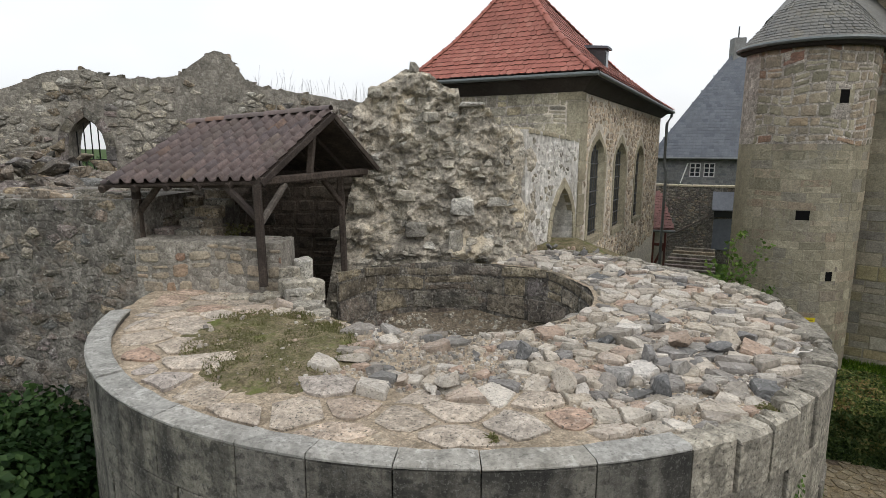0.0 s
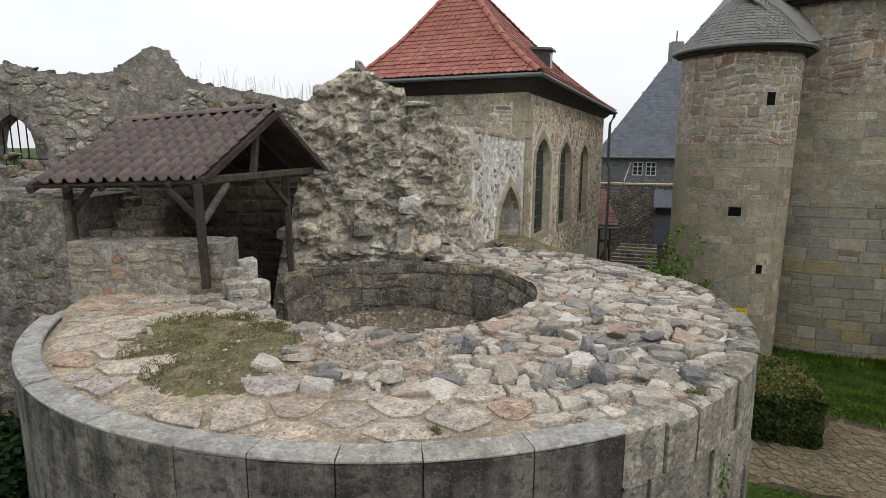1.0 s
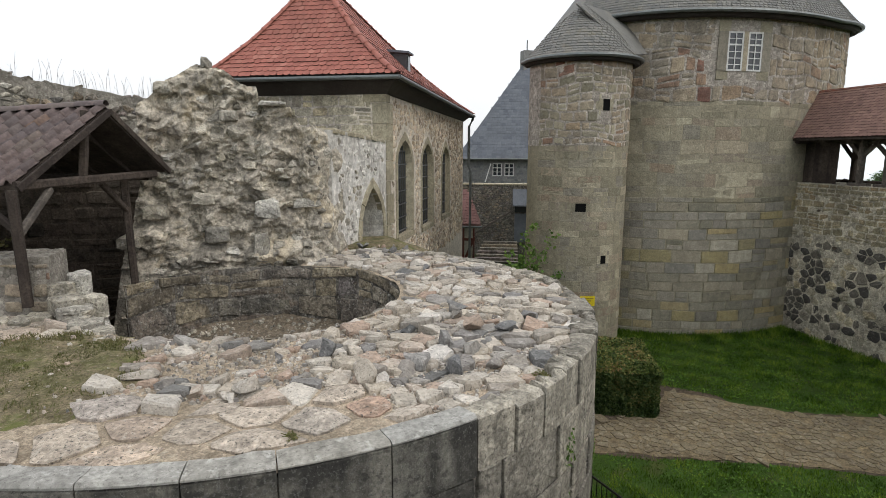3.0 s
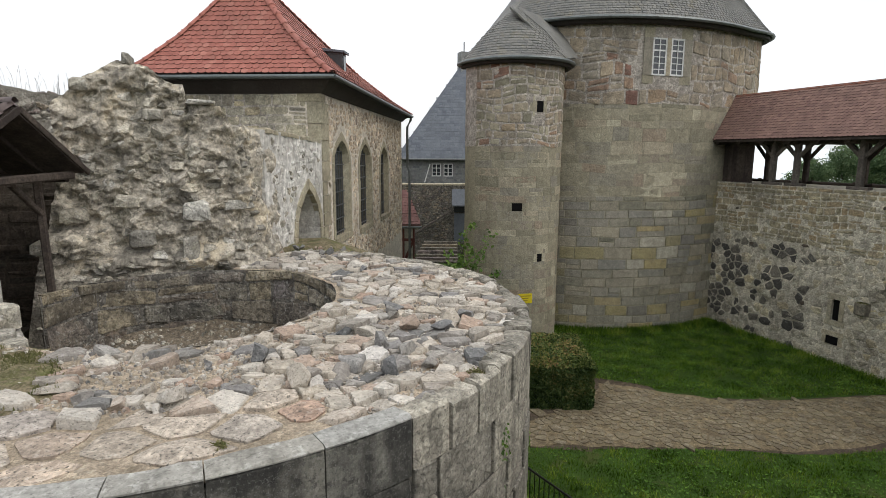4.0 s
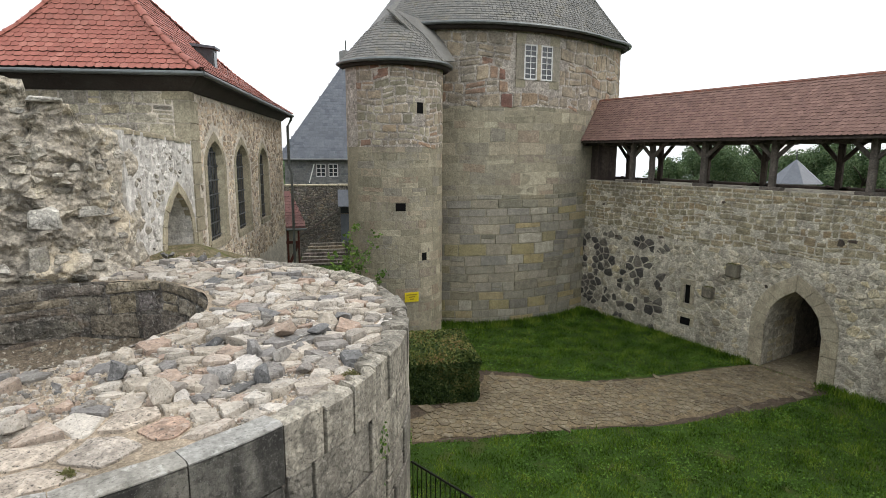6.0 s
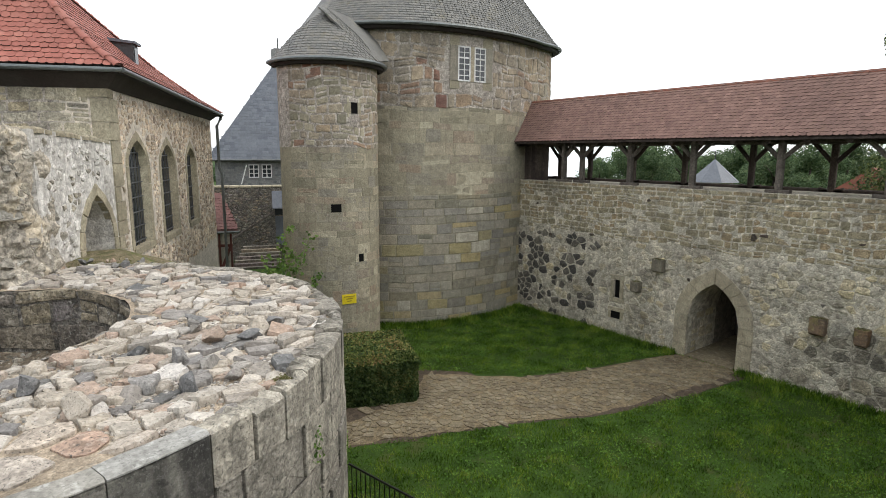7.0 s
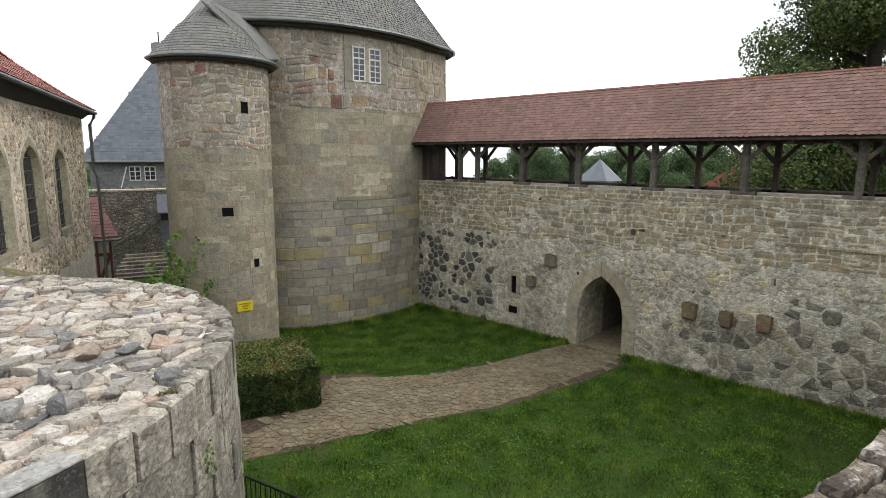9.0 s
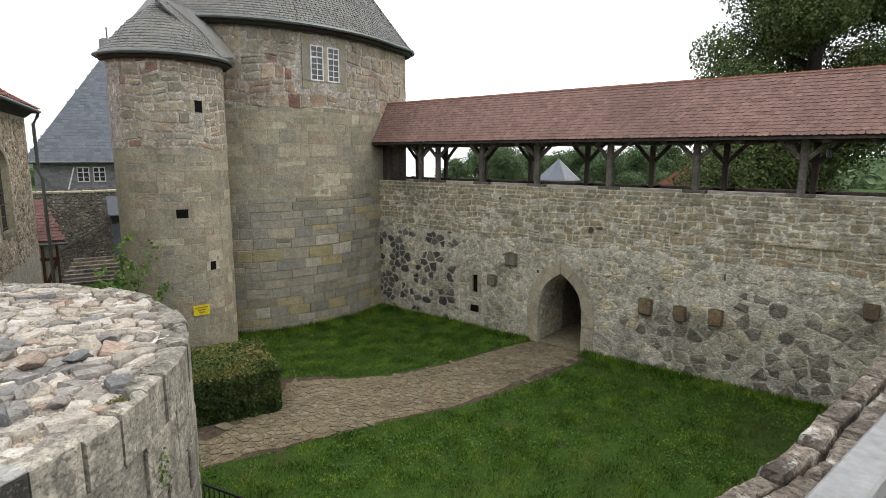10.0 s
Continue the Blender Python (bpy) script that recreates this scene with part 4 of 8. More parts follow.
# worn mortar ledge inside the near rim
lv, lf = [], []
for i in range(61):
    a = radians(-172 + 150 * i / 60)
    for j in range(5):
        q = HR + .05 - .1 * j - (.05 * noisy(a * 3, 0, 1, 1) if j else 0)
        x, y = HC[0] + q * math.cos(a), HC[1] + q * math.sin(a)
        lv.append((x, y, RZ - .1 - .025 * j - (.4 if j == 4 else 0) + .012 * noisy(x, y, 0, 4)))
lf = [[i * 5 + j + 1, i * 5 + j, i * 5 + j + 5, i * 5 + j + 6] for i in range(60) for j in range(4)]
put("pit_ledge", lv, lf, M["plaster_old"], bastion, "smooth worn mortar ledge", smooth=True)

# facing blocks of the outer drum
S_ring = round_map(RC[0], RC[1], RR)
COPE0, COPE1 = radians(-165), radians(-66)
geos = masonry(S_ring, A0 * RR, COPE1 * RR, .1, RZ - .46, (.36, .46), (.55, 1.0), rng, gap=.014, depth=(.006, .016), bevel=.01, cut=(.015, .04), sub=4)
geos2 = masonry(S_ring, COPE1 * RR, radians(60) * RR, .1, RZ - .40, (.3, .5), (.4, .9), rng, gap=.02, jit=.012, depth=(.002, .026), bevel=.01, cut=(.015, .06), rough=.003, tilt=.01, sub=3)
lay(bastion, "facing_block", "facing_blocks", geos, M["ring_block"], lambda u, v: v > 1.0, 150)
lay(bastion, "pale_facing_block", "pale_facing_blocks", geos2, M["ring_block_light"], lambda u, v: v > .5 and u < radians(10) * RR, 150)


def arc_block(a, b, r0, r1, z0, z1, rg, worn=.012, seg=4):
    """A curved block between two angles, with a worn upper edge."""
    vs, fs = [], []
    for i in range(seg + 1):
        t = a + (b - a) * i / seg
        k = lambda: rg.uniform(-worn, worn) * .5
        e = worn * 1.4
        ri = r0 + (rg.uniform(-.07, .07) if worn > .01 else 0)
        for r, z in ((ri, z0), (r1, z0), (r1 + k() * .5, z1 - e), (r1 - e - abs(k()) * 3, z1 + k() * 2), (ri + e, z1 + k() * 2), (ri, z1 - e)):
            vs.append((RC[0] + r * math.cos(t), RC[1] + r * math.sin(t), z))
    for i in range(seg):
        fs += [[i * 6 + j, i * 6 + (j + 1) % 6, i * 6 + 6 + (j + 1) % 6, i * 6 + 6 + j] for j in range(6)]
    fs += [[5, 4, 3, 2, 1, 0], [seg * 6 + j for j in range(6)]]
    return vs, fs


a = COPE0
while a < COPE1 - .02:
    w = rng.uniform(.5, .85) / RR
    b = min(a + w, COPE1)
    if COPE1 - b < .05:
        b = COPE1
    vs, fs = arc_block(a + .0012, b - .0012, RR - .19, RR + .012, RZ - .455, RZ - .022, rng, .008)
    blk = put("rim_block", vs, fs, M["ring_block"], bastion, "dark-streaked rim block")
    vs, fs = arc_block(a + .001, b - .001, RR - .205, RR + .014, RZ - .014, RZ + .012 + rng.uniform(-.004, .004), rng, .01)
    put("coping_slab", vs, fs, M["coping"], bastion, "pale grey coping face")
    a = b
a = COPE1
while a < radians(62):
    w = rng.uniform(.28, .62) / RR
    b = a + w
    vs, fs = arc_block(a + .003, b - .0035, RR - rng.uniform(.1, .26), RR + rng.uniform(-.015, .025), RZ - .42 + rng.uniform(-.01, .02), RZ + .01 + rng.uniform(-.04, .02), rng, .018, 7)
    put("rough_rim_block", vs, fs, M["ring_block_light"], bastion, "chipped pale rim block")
    a = b


def turf_q(x, y):
    """Under 1 inside the patch of turf."""
    dx, dy = x + 2.14, y - 5.36
    p, q = dx * .82 + dy * .57, dy * .82 - dx * .57
    return (p / .78) ** 2 + (q / 1.22) ** 2 - .35 * noisy(x, y, 0, 1.6)


def zone(x, y):
    """What covers the bastion's top: t turf, l large slabs, r rubble."""
    a = math.degrees(math.atan2(y - RC[1], x - RC[0]))
    r = math.hypot(x - RC[0], y - RC[1])
    if turf_q(x, y) < 1:
        return "t"
    if x < -2.35 and y > 5.6:
        return "d"
    if (a < -72 or a > 150) and r > 2.95:
        return "l"
    if a < -120 and r > 2.2:
        return "l"
    return "r"


def on_top(x, y):
    a = math.atan2(y - RC[1], x - RC[0])
    r = math.hypot(x - RC[0], y - RC[1])
    lim = RR - .24 if a < COPE1 else RR - .16
    return r_in(a) + .04 < r < lim and (a < A1 - .03 or a > math.pi - .05) and zone(x, y) != "t"


def near_top(x, y):
    a, r = math.atan2(y - RC[1], x - RC[0]), math.hypot(x - RC[0], y - RC[1])
    return r_in(a) - .3 < r < RR + .25 and zone(x, y) != "t"


gaps = {"b": (.12, .2, .3, .42, .52), "l": (.34, .5, .62, .8), "r": (.09, .12, .16, .21, .28, .36), "d": (.3, .5)}
YS = 1.2
sites = scatter(-4.6, 3.9, 3.0 * YS, 11.5 * YS, lambda x, y: rng.choice(gaps.get("b" if zone(x, y / YS) == "r" and x > .4 else zone(x, y / YS), (.2,))), 60000, rng, lambda x, y: near_top(x, y / YS))
shapes = [(i, [(a, b / YS) for a, b in q]) for i, q in cells(sites, .5, .016)]
sites = [(a, b / YS) for a, b in sites]
slabs, rub = [], []
slab_rng = random.Random(77)
for i, poly in shapes:
    x, y = sites[i]
    z = zone(x, y)
    if not on_top(x, y):
        continue
    S_top = lambda u, v, d: (u, v, top_z(u, v) + d)
    size = max(math.hypot(p[0] - x, p[1] - y) for p in poly)
    if not all(on_top(*p) or zone(*p) == "t" for p in poly):
        poly = [next((q for q in ((x + (p[0] - x) * k, y + (p[1] - y) * k) for k in (1, .85, .7, .55, .4, .25)) if on_top(*q)), (x, y)) for p in poly]
        poly = [p for k, p in enumerate(poly) if math.hypot(p[0] - poly[k - 1][0], p[1] - poly[k - 1][1]) > .02]
        if len(poly) < 3:
            continue
    if z == "l":
        if rng.random() < .1:
            continue
        k = slab_rng.choice((.88, .92, .95, .98, 1))
        poly = [(x + (a - x) * k, y + (b - y) * k * slab_rng.uniform(.95, 1.02)) for a, b in poly]
        slabs.append(stone(poly, S_top, rng.choice((.008, .014, .022, .032, .045)), rng, .08, (.05, .24), .008, .03, ragged=.06))
    elif z == "d":
        slabs.append(stone(poly, S_top, rng.uniform(.004, .02), rng, .06, (.1, .3), .004, .02))
    else:
        if size > .3:
            poly = [(x + (a - x) * .3 / size, y + (b - y) * .3 / size) for a, b in poly]
            size = .3
        sandy = max(0, 1 - math.hypot((x + .5) / 1.9, (y - 4.9) / 1.0))
        if rng.random() < .04 + .75 * sandy:
            continue
        S_st = lambda u, v, d, cx=x, cy=y, tx=rng.gauss(0, .1), ty=rng.gauss(0, .1): (u, v, top_z(u, v) + d + ((u - cx) * tx + (v - cy) * ty if d > 0 else 0))
        rub.append(stone(poly, S_st, rng.choice((.03, .04, .05, .06, .08)) * rng.uniform(.7, 1.3) * (.6 + size), rng, rng.uniform(.005, .014), (.0, .12), .01, .11, ragged=.1))
lay(bastion, "paving_slab", "paving_slabs", slabs, M["paving"], None, 120)
rub.sort(key=lambda q: q[1])
lay(bastion, "rubble_stone", "rubble_stones", rub, M["rubble"], lambda u, v: True, 300)

# turf in the hollow on the left of the top
tv, tf = [], []
for i in range(41):
    for j in range(41):
        x, y = -2.2 + (i - 20) / 20 * 1.35, 5.45 + (j - 20) / 20 * 1.45
        q = turf_q(x, y)
        tv.append((x, y, top_z(x, y) + .045 * max(-1.5, min(1, (1.05 - q) * 1.6)) + .012 * noisy(x, y, 0, 6)))
tf = [[i * 41 + j, (i + 1) * 41 + j, (i + 1) * 41 + j + 1, i * 41 + j + 1] for i in range(40) for j in range(40) if turf_q(*tv[i * 41 + j][:2]) < 1.5]
turf = put("turf_patch", tv, tf, M["turf"], None, smooth=True)
tagged(turf, "patch of sparse mossy turf on the bastion top", "turf", kind="structure")


def rock_shape(x, y, z, sx, sy, sz, seed):
    """An angular broken stone: a ball cut by several planes, resting at z."""
    bm = bmesh.new()
    bmesh.ops.create_icosphere(bm, subdivisions=3, radius=1)
    r = random.Random(seed)
    pl = []
    for k in range(15):
        d = Vector((r.gauss(0, 1), r.gauss(0, 1), r.gauss(0, .8))).normalized()
        pl.append((d, r.uniform(.24, .68)))
    for v in bm.verts:
        for d, h in pl:
            k = v.co.dot(d) - h
            if k > 0:
                v.co -= d * k
        v.co *= 1 + .05 * noisy(*v.co, 2.2, seed)
    rz = r.uniform(0, 3.1)
    lo = min(v.co.z for v in bm.verts)
    for v in bm.verts:
        p = v.co.copy()
        p.x, p.y, p.z = p.x * sx, p.y * sy, (p.z - lo) * sz
        v.co = (x + p.x * math.cos(rz) - p.y * math.sin(rz), y + p.x * math.sin(rz) + p.y * math.cos(rz), z - .02 + p.z)
    return bm


def loose_rock(x, y, z, sx, sy, sz, seed, mat, label):
    ob = part("loose_rock", rock_shape(x, y, z, sx, sy, sz, seed), mat)
    return tagged(ob, label, "rock", "loose rocks on the bastion")


for x, y, sx, sz, dk, sd in ((1.36, 4.45, .13, .13, 1, 1), (1.42, 5.0, .12, .16, 1, 2), (1.62, 4.78, .15, .1, 0, 3), (1.95, 6.35, .17, .15, 1, 4), (2.6, 5.75, .15, .1, 1, 5), (2.2, 5.35, .18, .1, 1, 6), (.95, 4.5, .18, .11, 0, 7),
                             (1.1, 4.62, .2, .14, 1, 8), (-.66, 5.62, .19, .1, 0, 9), (1.75, 4.55, .1, .08, 0, 10), (.72, 4.35, .15, .09, 0, 11), (1.2, 5.6, .13, .08, 1, 12), (2.35, 4.75, .16, .07, 0, 13), (1.9, 5.1, .11, .09, 1, 14),
                             (2.2, 9.9, .17, .1, 0, 15), (1.8, 10.4, .15, .1, 1, 16), (-1.25, 4.95, .17, .06, 0, 17), (-.7, 4.5, .14, .08, 0, 18)):
    loose_rock(x, y, top_z(x, y) + .005, sx * 1.5, sx * 1.05, sz * .95, sd, M["dark_rock" if dk else "rubble"], "angular dark grey rock lying on the rubble" if dk else "pale grey rock lying on the rubble")

for k in range(70):
    x, y = rng.uniform(-2.2, 3.2), rng.uniform(4.1, 9.5)
    if on_top(x, y) and zone(x, y) == "r":
        s = rng.choice((.07, .09, .12, .16))
        loose_rock(x, y, top_z(x, y) + .005, s * 1.35, s, s * rng.uniform(.6, .95), 900 + k, M["dark_rock" if k % 9 == 0 else "rubble"], "angular dark grey rock lying on the rubble" if k % 9 == 0 else "pale angular stone lying on the rubble")

# gravel crumbs among the stones
gr = Geo()
for k in range(9000):
    x, y = rng.uniform(-3.0, 2.6), rng.uniform(3.4, 6.6)
    if on_top(x, y) and zone(x, y) in "r" or (zone(x, y) == "t" and rng.random() < .05):
        s, h = rng.choice((.008, .012, .016, .022, .034)), top_z(x, y) + rng.uniform(.0, .008) + (.035 if zone(x, y) == "t" else 0)
        p = [(x + s * math.cos(t + rng.uniform(-.4, .4)), y + s * math.sin(t + rng.uniform(-.4, .4))  , h - .012) for t in (0, 1.57, 3.14, 4.71)]
        gr.add(p + [(x + (a - x) * .6, y + (b - y) * .6, h + s * .6) for a, b, _ in p], [[0, 1, 5, 4], [1, 2, 6, 5], [2, 3, 7, 6], [3, 0, 4, 7], [4, 5, 6, 7]])
ob = gr.out("gravel", M["rubble"])
tagged(ob, "pale gravel crumbs scattered over the bastion top", "gravel", kind="stuff")

pg = Geo()
for k in range(1500):
    a, q = rng.uniform(0, 6.283), HR * math.sqrt(rng.random()) * .97
    x, y = HC[0] + q * math.cos(a), HC[1] + q * math.sin(a)
    h = 3.02 + (y - HC[1]) * .05 + .07 * noisy(x, y, 2, 2) + .16 * max(0, q - 1.3) - max(0, -1.6 - x) * 1.4
    s = rng.choice((.015, .02, .03, .05))
    p = [(x + s * math.cos(t + rng.uniform(-.4, .4)), y + s * math.sin(t + rng.uniform(-.4, .4)), h - .015) for t in (0, 1.57, 3.14, 4.71)]
    pg.add(p + [(x + (u - x) * .6, y + (v - y) * .6, h + s * .6) for u, v, _ in p], [[0, 1, 5, 4], [1, 2, 6, 5], [2, 3, 7, 6], [3, 0, 4, 7], [4, 5, 6, 7]])
ob = pg.out("pit_gravel", M["ruin_stone"])
tagged(ob, "stone crumbs on the earth floor of the pit", "gravel", kind="stuff")

# ---- wall west of the bastion, low wall with the shelter on it ----
S_west = plane_map(0, 7.3, 1, 0)


def west_top(u):
    if u > -4.75:
        return 4.80
    return 5.42 + .05 * noisy(u, 0, 0, 2)


wall_w = thing("wall_west", (-8, 7.6, 0), "tall rough rubble wall with dark stains beside the bastion", "wall", kind="structure")
holed_wall("wall_core", S_west, -14, -4.7, -1, lambda u: 5.32 + .05 * noisy(u, 0, 0, 2), 3.2, [], M["west_mortar"], wall_w)
geos = rubble_face(S_west, -9.5, -4.72, 1.6, 5.4, (.12, .18, .26, .4), rng, 9000, depth=(-.02, .035), gap=.02, bevel=.03, cut=(.05, .24), rough=.012, tilt=.1, keep=.72, ragged=.12)
lay(wall_w, "wall_stone", "wall_stones", geos, M["old_wall"], lambda u, v: u > -7.5, 300)
for k in range(70):
    x, y = rng.uniform(-9.3, -4.8), rng.uniform(7.3, 8.3)
    w = rng.uniform(.1, .28)
    poly = [(x + w * sx * rng.uniform(.7, 1.1), y + w * .7 * sy * rng.uniform(.7, 1.1)) for sx, sy in ((1, -.6), (.6, 1), (-.6, 1), (-1, .3), (-.5, -1))]
    _, _, vs, fs = stone(poly, lambda u, v, d: (u, v, 5.3 + d), rng.uniform(.02, .12), rng, .02, (.05, .3), .015, .14, sink=.15)
    put("top_stone", vs, fs, M["old_wall"], wall_w)
low = thing("wall_low", (-3.7, 7.5, 4), "low plastered stone parapet under the shelter", "wall", kind="structure")
holed_wall("wall_core", S_west, -4.7, -2.7, 1.5, lambda u: 4.78 + .02 * noisy(u, 0, 0, 3), .55, [], M["plaster_old"], low, step=.3)
geos = masonry(S_west, -4.72, -2.68, 4.1, 4.74, (.15, .24), (.14, .36), rng, gap=.03, jit=.02, depth=(.008, .024), cut=(.08, .26), bevel=.02, rough=.004, wave=.03, ragged=.08, skip=lambda u, v, a, b: rng.random() < .2)
lay(low, "parapet_stone", "parapet_stones", geos, M["ashlar_red"], None, 120)
geos = masonry(lambda u, v, d: (u, v, 4.76 + d), -4.75, -2.68, 7.28, 7.86, (.2, .3), (.3, .6), rng, gap=.02, jit=.02, depth=(.02, .05), bevel=.03, rough=.006, cut=(.05, .2))
lay(low, "cap_stone", "cap_stones", geos, M["plaster_old"], None, 60)
# broken end of the low wall, stepping down to the pit
for k, (x, y, z, w) in enumerate(((-2.62, 7.35, 4.5, .3), (-2.5, 7.15, 4.36, .34), (-2.38, 7.0, 4.26, .36), (-2.2, 6.7, 4.2, .4), (-2.3, 7.4, 4.3, .3), (-2.0, 6.4, 4.14, .36), (-1.9, 6.15, 4.1, .3), (-2.5, 7.55, 4.55, .3), (-2.15, 6.95, 4.08, .35), (-1.75, 5.95, 4.08, .3), (-2.75, 7.05, 4.2, .3), (-2.9, 6.95, 4.17, .26), (-3.2, 7.05, 4.16, .3))):
    rk = [(x + w * .6 * sx * rng.uniform(.6, 1.15), y + w * .5 * sy * rng.uniform(.6, 1.15)) for sx, sy in ((1, -.7), (.7, 1), (-.5, 1), (-1, .2), (-.6, -1), (.3, -1))]
    _, _, vs, fs = stone(rk, lambda u, v, d, z=z: (u, v, z - .06 + d), rng.uniform(.02, .06), rng, .02, (.05, .3), .014, .08, sink=.22)
    put("broken_stone", vs, fs, M["ruin_stone"], low)
for k in range(26):
    t = rng.random()
    x, y, z, w = -2.55 + .8 * t + rng.uniform(-.14, .14), 7.3 - 1.35 * t + rng.uniform(-.14, .14), 4.42 - .34 * min(1, t * 1.6), rng.uniform(.06, .17)
    part("broken_stone", rock_shape(x, y, min(z, 4.2) - .05, w * .9, w * .7, w * .45, 340 + k), M["ruin_stone"], low)

# terrace behind the west wall, with ruined steps
holed = Geo().box(-14, -4.75, 10.4, 18, 3, 5.0).box(-14, -5.5, 8.2, 10.4, 3, 5.28)
ob = holed.out("terrace", M["dirt"])
tagged(ob, "earth terrace behind the old wall", "terrace", kind="structure")
steps = thing("ruined_steps", (-5.2, 8.8, 5), "weathered ruined stone steps with moss", "steps")
for k in range(6):
    y0, z1 = 7.75 + k * .3, 4.86 + k * .12
    x = -5.0 - .12 * k
    for j in range(6):
        a = x + j * .3 - .6 + rng.uniform(-.06, .06)
        w_ = rng.uniform(.26, .4)
        poly = [(a, y0 + rng.uniform(-.06, .04)), (a + w_, y0 + rng.uniform(-.06, .04)), (a + w_ * .95, y0 + .34), (a, y0 + .34)]
        _, _, vs, fs = stone(poly, lambda u, v, d, z=z1: (u, v, z + d), rng.uniform(-.01, .035), rng, .02, (.05, .3), .014, .08, sink=.14)
        put("step_stone", vs, fs, M["old_wall"], steps)
moss = np.random.default_rng(5)
P = np.stack([moss.uniform(-4.7, -3.7, 700), moss.uniform(8.0, 9.0, 700), moss.uniform(4.7, 4.82, 700)], 1)
ob = leaf_object("weed_clump", P, np.tile((0, 0, 1.0), (700, 1)), .025, M["grass_dry"])
tagged(ob, "green weeds growing by the ruined steps", "weeds", kind="stuff")

# ---- ruined back wall with the barred window ----
BX, BY = -13.0, 10.45
bu = Vector((9.4, 3.65)).normalized()
S_back = plane_map(BX, BY, bu.x, bu.y)


def ub(x):
    return (x - BX) / bu.x


TOPS = [(-13, 6.6), (-10.5, 7.0), (-9.9, 7.25), (-9.5, 7.45), (-9.2, 7.6), (-8.6, 7.66), (-7.9, 7.5), (-7.2, 7.55), (-6.9, 7.6), (-6.55, 7.9), (-6.1, 8.22), (-5.8, 8.05), (-5.5, 7.5), (-5.0, 7.4), (-4.2, 7.3), (-3.2, 7.15), (-2, 7.05), (0, 7.0)]


def back_top(u):
    x = BX + u * bu.x
    for (a, p), (b, q) in zip(TOPS, TOPS[1:]):
        if a <= x <= b:
            return p + (q - p) * (x - a) / (b - a) + .035 * noisy(u, 0, 0, 3)
    return 7.0


back = thing("wall_ruined", (-7, 12.8, 4), "ruined rubble wall with a jagged top and a barred arched window", "wall", kind="structure")
h_back = (ub(-8.66), .36, 5.42, 6.05, 6.66)
holed_wall("wall_core", S_back, 0, 14, 3, back_top, .9, [h_back], M["plaster_old"], back, step=.16)
geos = rubble_face(S_back, .5, 13.5, 4.4, 8.2, (.12, .17, .25, .36), rng, 16000, lambda u, v: v < back_top(u) - .05 and not in_hole([h_back], .2)(u, v, .02, .02) and not (ub(-6.9) < u < ub(-5.7) and v > 6.5 and noisy(u, v, 0, 2) > -.1), depth=(-.01, .05), gap=.02, bevel=.02, cut=(.05, .22), rough=.012, tilt=.1, keep=.95, ragged=.1)
lay(back, "wall_stone", "wall_stones", geos, lambda u, v: M["ruin_stone"] if noisy(u, v, 6, 1.1) > -.05 else M["old_wall"], lambda u, v: v > 6.2, 300)
surround(S_back, h_back, .2, .03, M["old_wall"], back, rng, "window_stone", .3, 3)
# ragged cap stones
for k in range(150):
    u = .6 + k * .086
    w = rng.uniform(.07, .17)
    x, y, _ = S_back(u, 0, rng.uniform(-.55, -.12))
    part("cap_stone", rock_shape(x, y, back_top(u) - .05, w * 1.25, w * 1.2, w * rng.uniform(.45, .85), 400 + k), M["old_wall"], back)
grille = thing("window_grille", S_back(h_back[0], 5.42, -.4), "black wrought-iron bars in the arched window", "grille")
for k in range(5):
    u = h_back[0] - .28 + k * .14
    g = Geo().tube([S_back(u, 5.4, -.4), S_back(u, arch_z(h_back, u) + .03, -.4)], .014, 6)
    g.out("bar", M["iron"], grille)
Geo().tube([S_back(h_back[0] - .38, 5.75, -.4), S_back(h_back[0] + .38, 5.75, -.4)], .012, 6).out("cross_bar", M["iron"], grille)
# dry stalks on the wall top
P = []
st = Geo()
for k in range(70):
    u = rng.uniform(ub(-5.4), ub(-2.2))
    x, y, z = S_back(u, back_top(u), -.3)
    dx, dy, L = rng.uniform(-.12, .12), rng.uniform(-.1, .1), rng.uniform(.15, .55)
    st.tube([(x, y, z - .05), (x + dx * .4, y + dy * .4, z + L * .6), (x + dx, y + dy, z + L)], [.004, .003, .002], 3)
ob = st.out("dry_stalks", M["wood_grey"])
tagged(ob, "thin dry plant stalks on the wall top", "stalks", kind="stuff")

# rubble pile of coarse stones before the barred window
heap = thing("stone_heap", (-8.3, 9.6, 5.2), "heap of coarse weathered stones on the terrace", "stone heap")
for k in range(190):
    x, y = rng.uniform(-10.8, -7.0), rng.uniform(8.2, 11.0)
    z = 5.24 + .34 * max(0, y - 8.4) * rng.uniform(.8, 1.05) * min(1, max(0, -6.9 - x) * .9) + max(0, -9.3 - x) * .4
    w = rng.uniform(.14, .34)
    part("heap_stone", rock_shape(x, y, z - .16, w * 1.3, w * .95, w * .66, 700 + k), M["old_wall"], heap)

# ---- shelter ----
shelter = thing("stair_shelter", (-3, 8.2, 4.2), "small timber shelter with a brown pantiled gable roof over a stair", "shelter")
E0, E1, R0, R1 = (Vector(p) for p in ((-4.92, 7.05, 5.56), (-3.01, 7.41, 5.60), (-4.81, 9.22, 6.37), (-2.33, 8.59, 6.55)))
F1, F0 = Vector((-1.9, 9.86, 5.72)), Vector((-4.6, 10.9, 5.6))


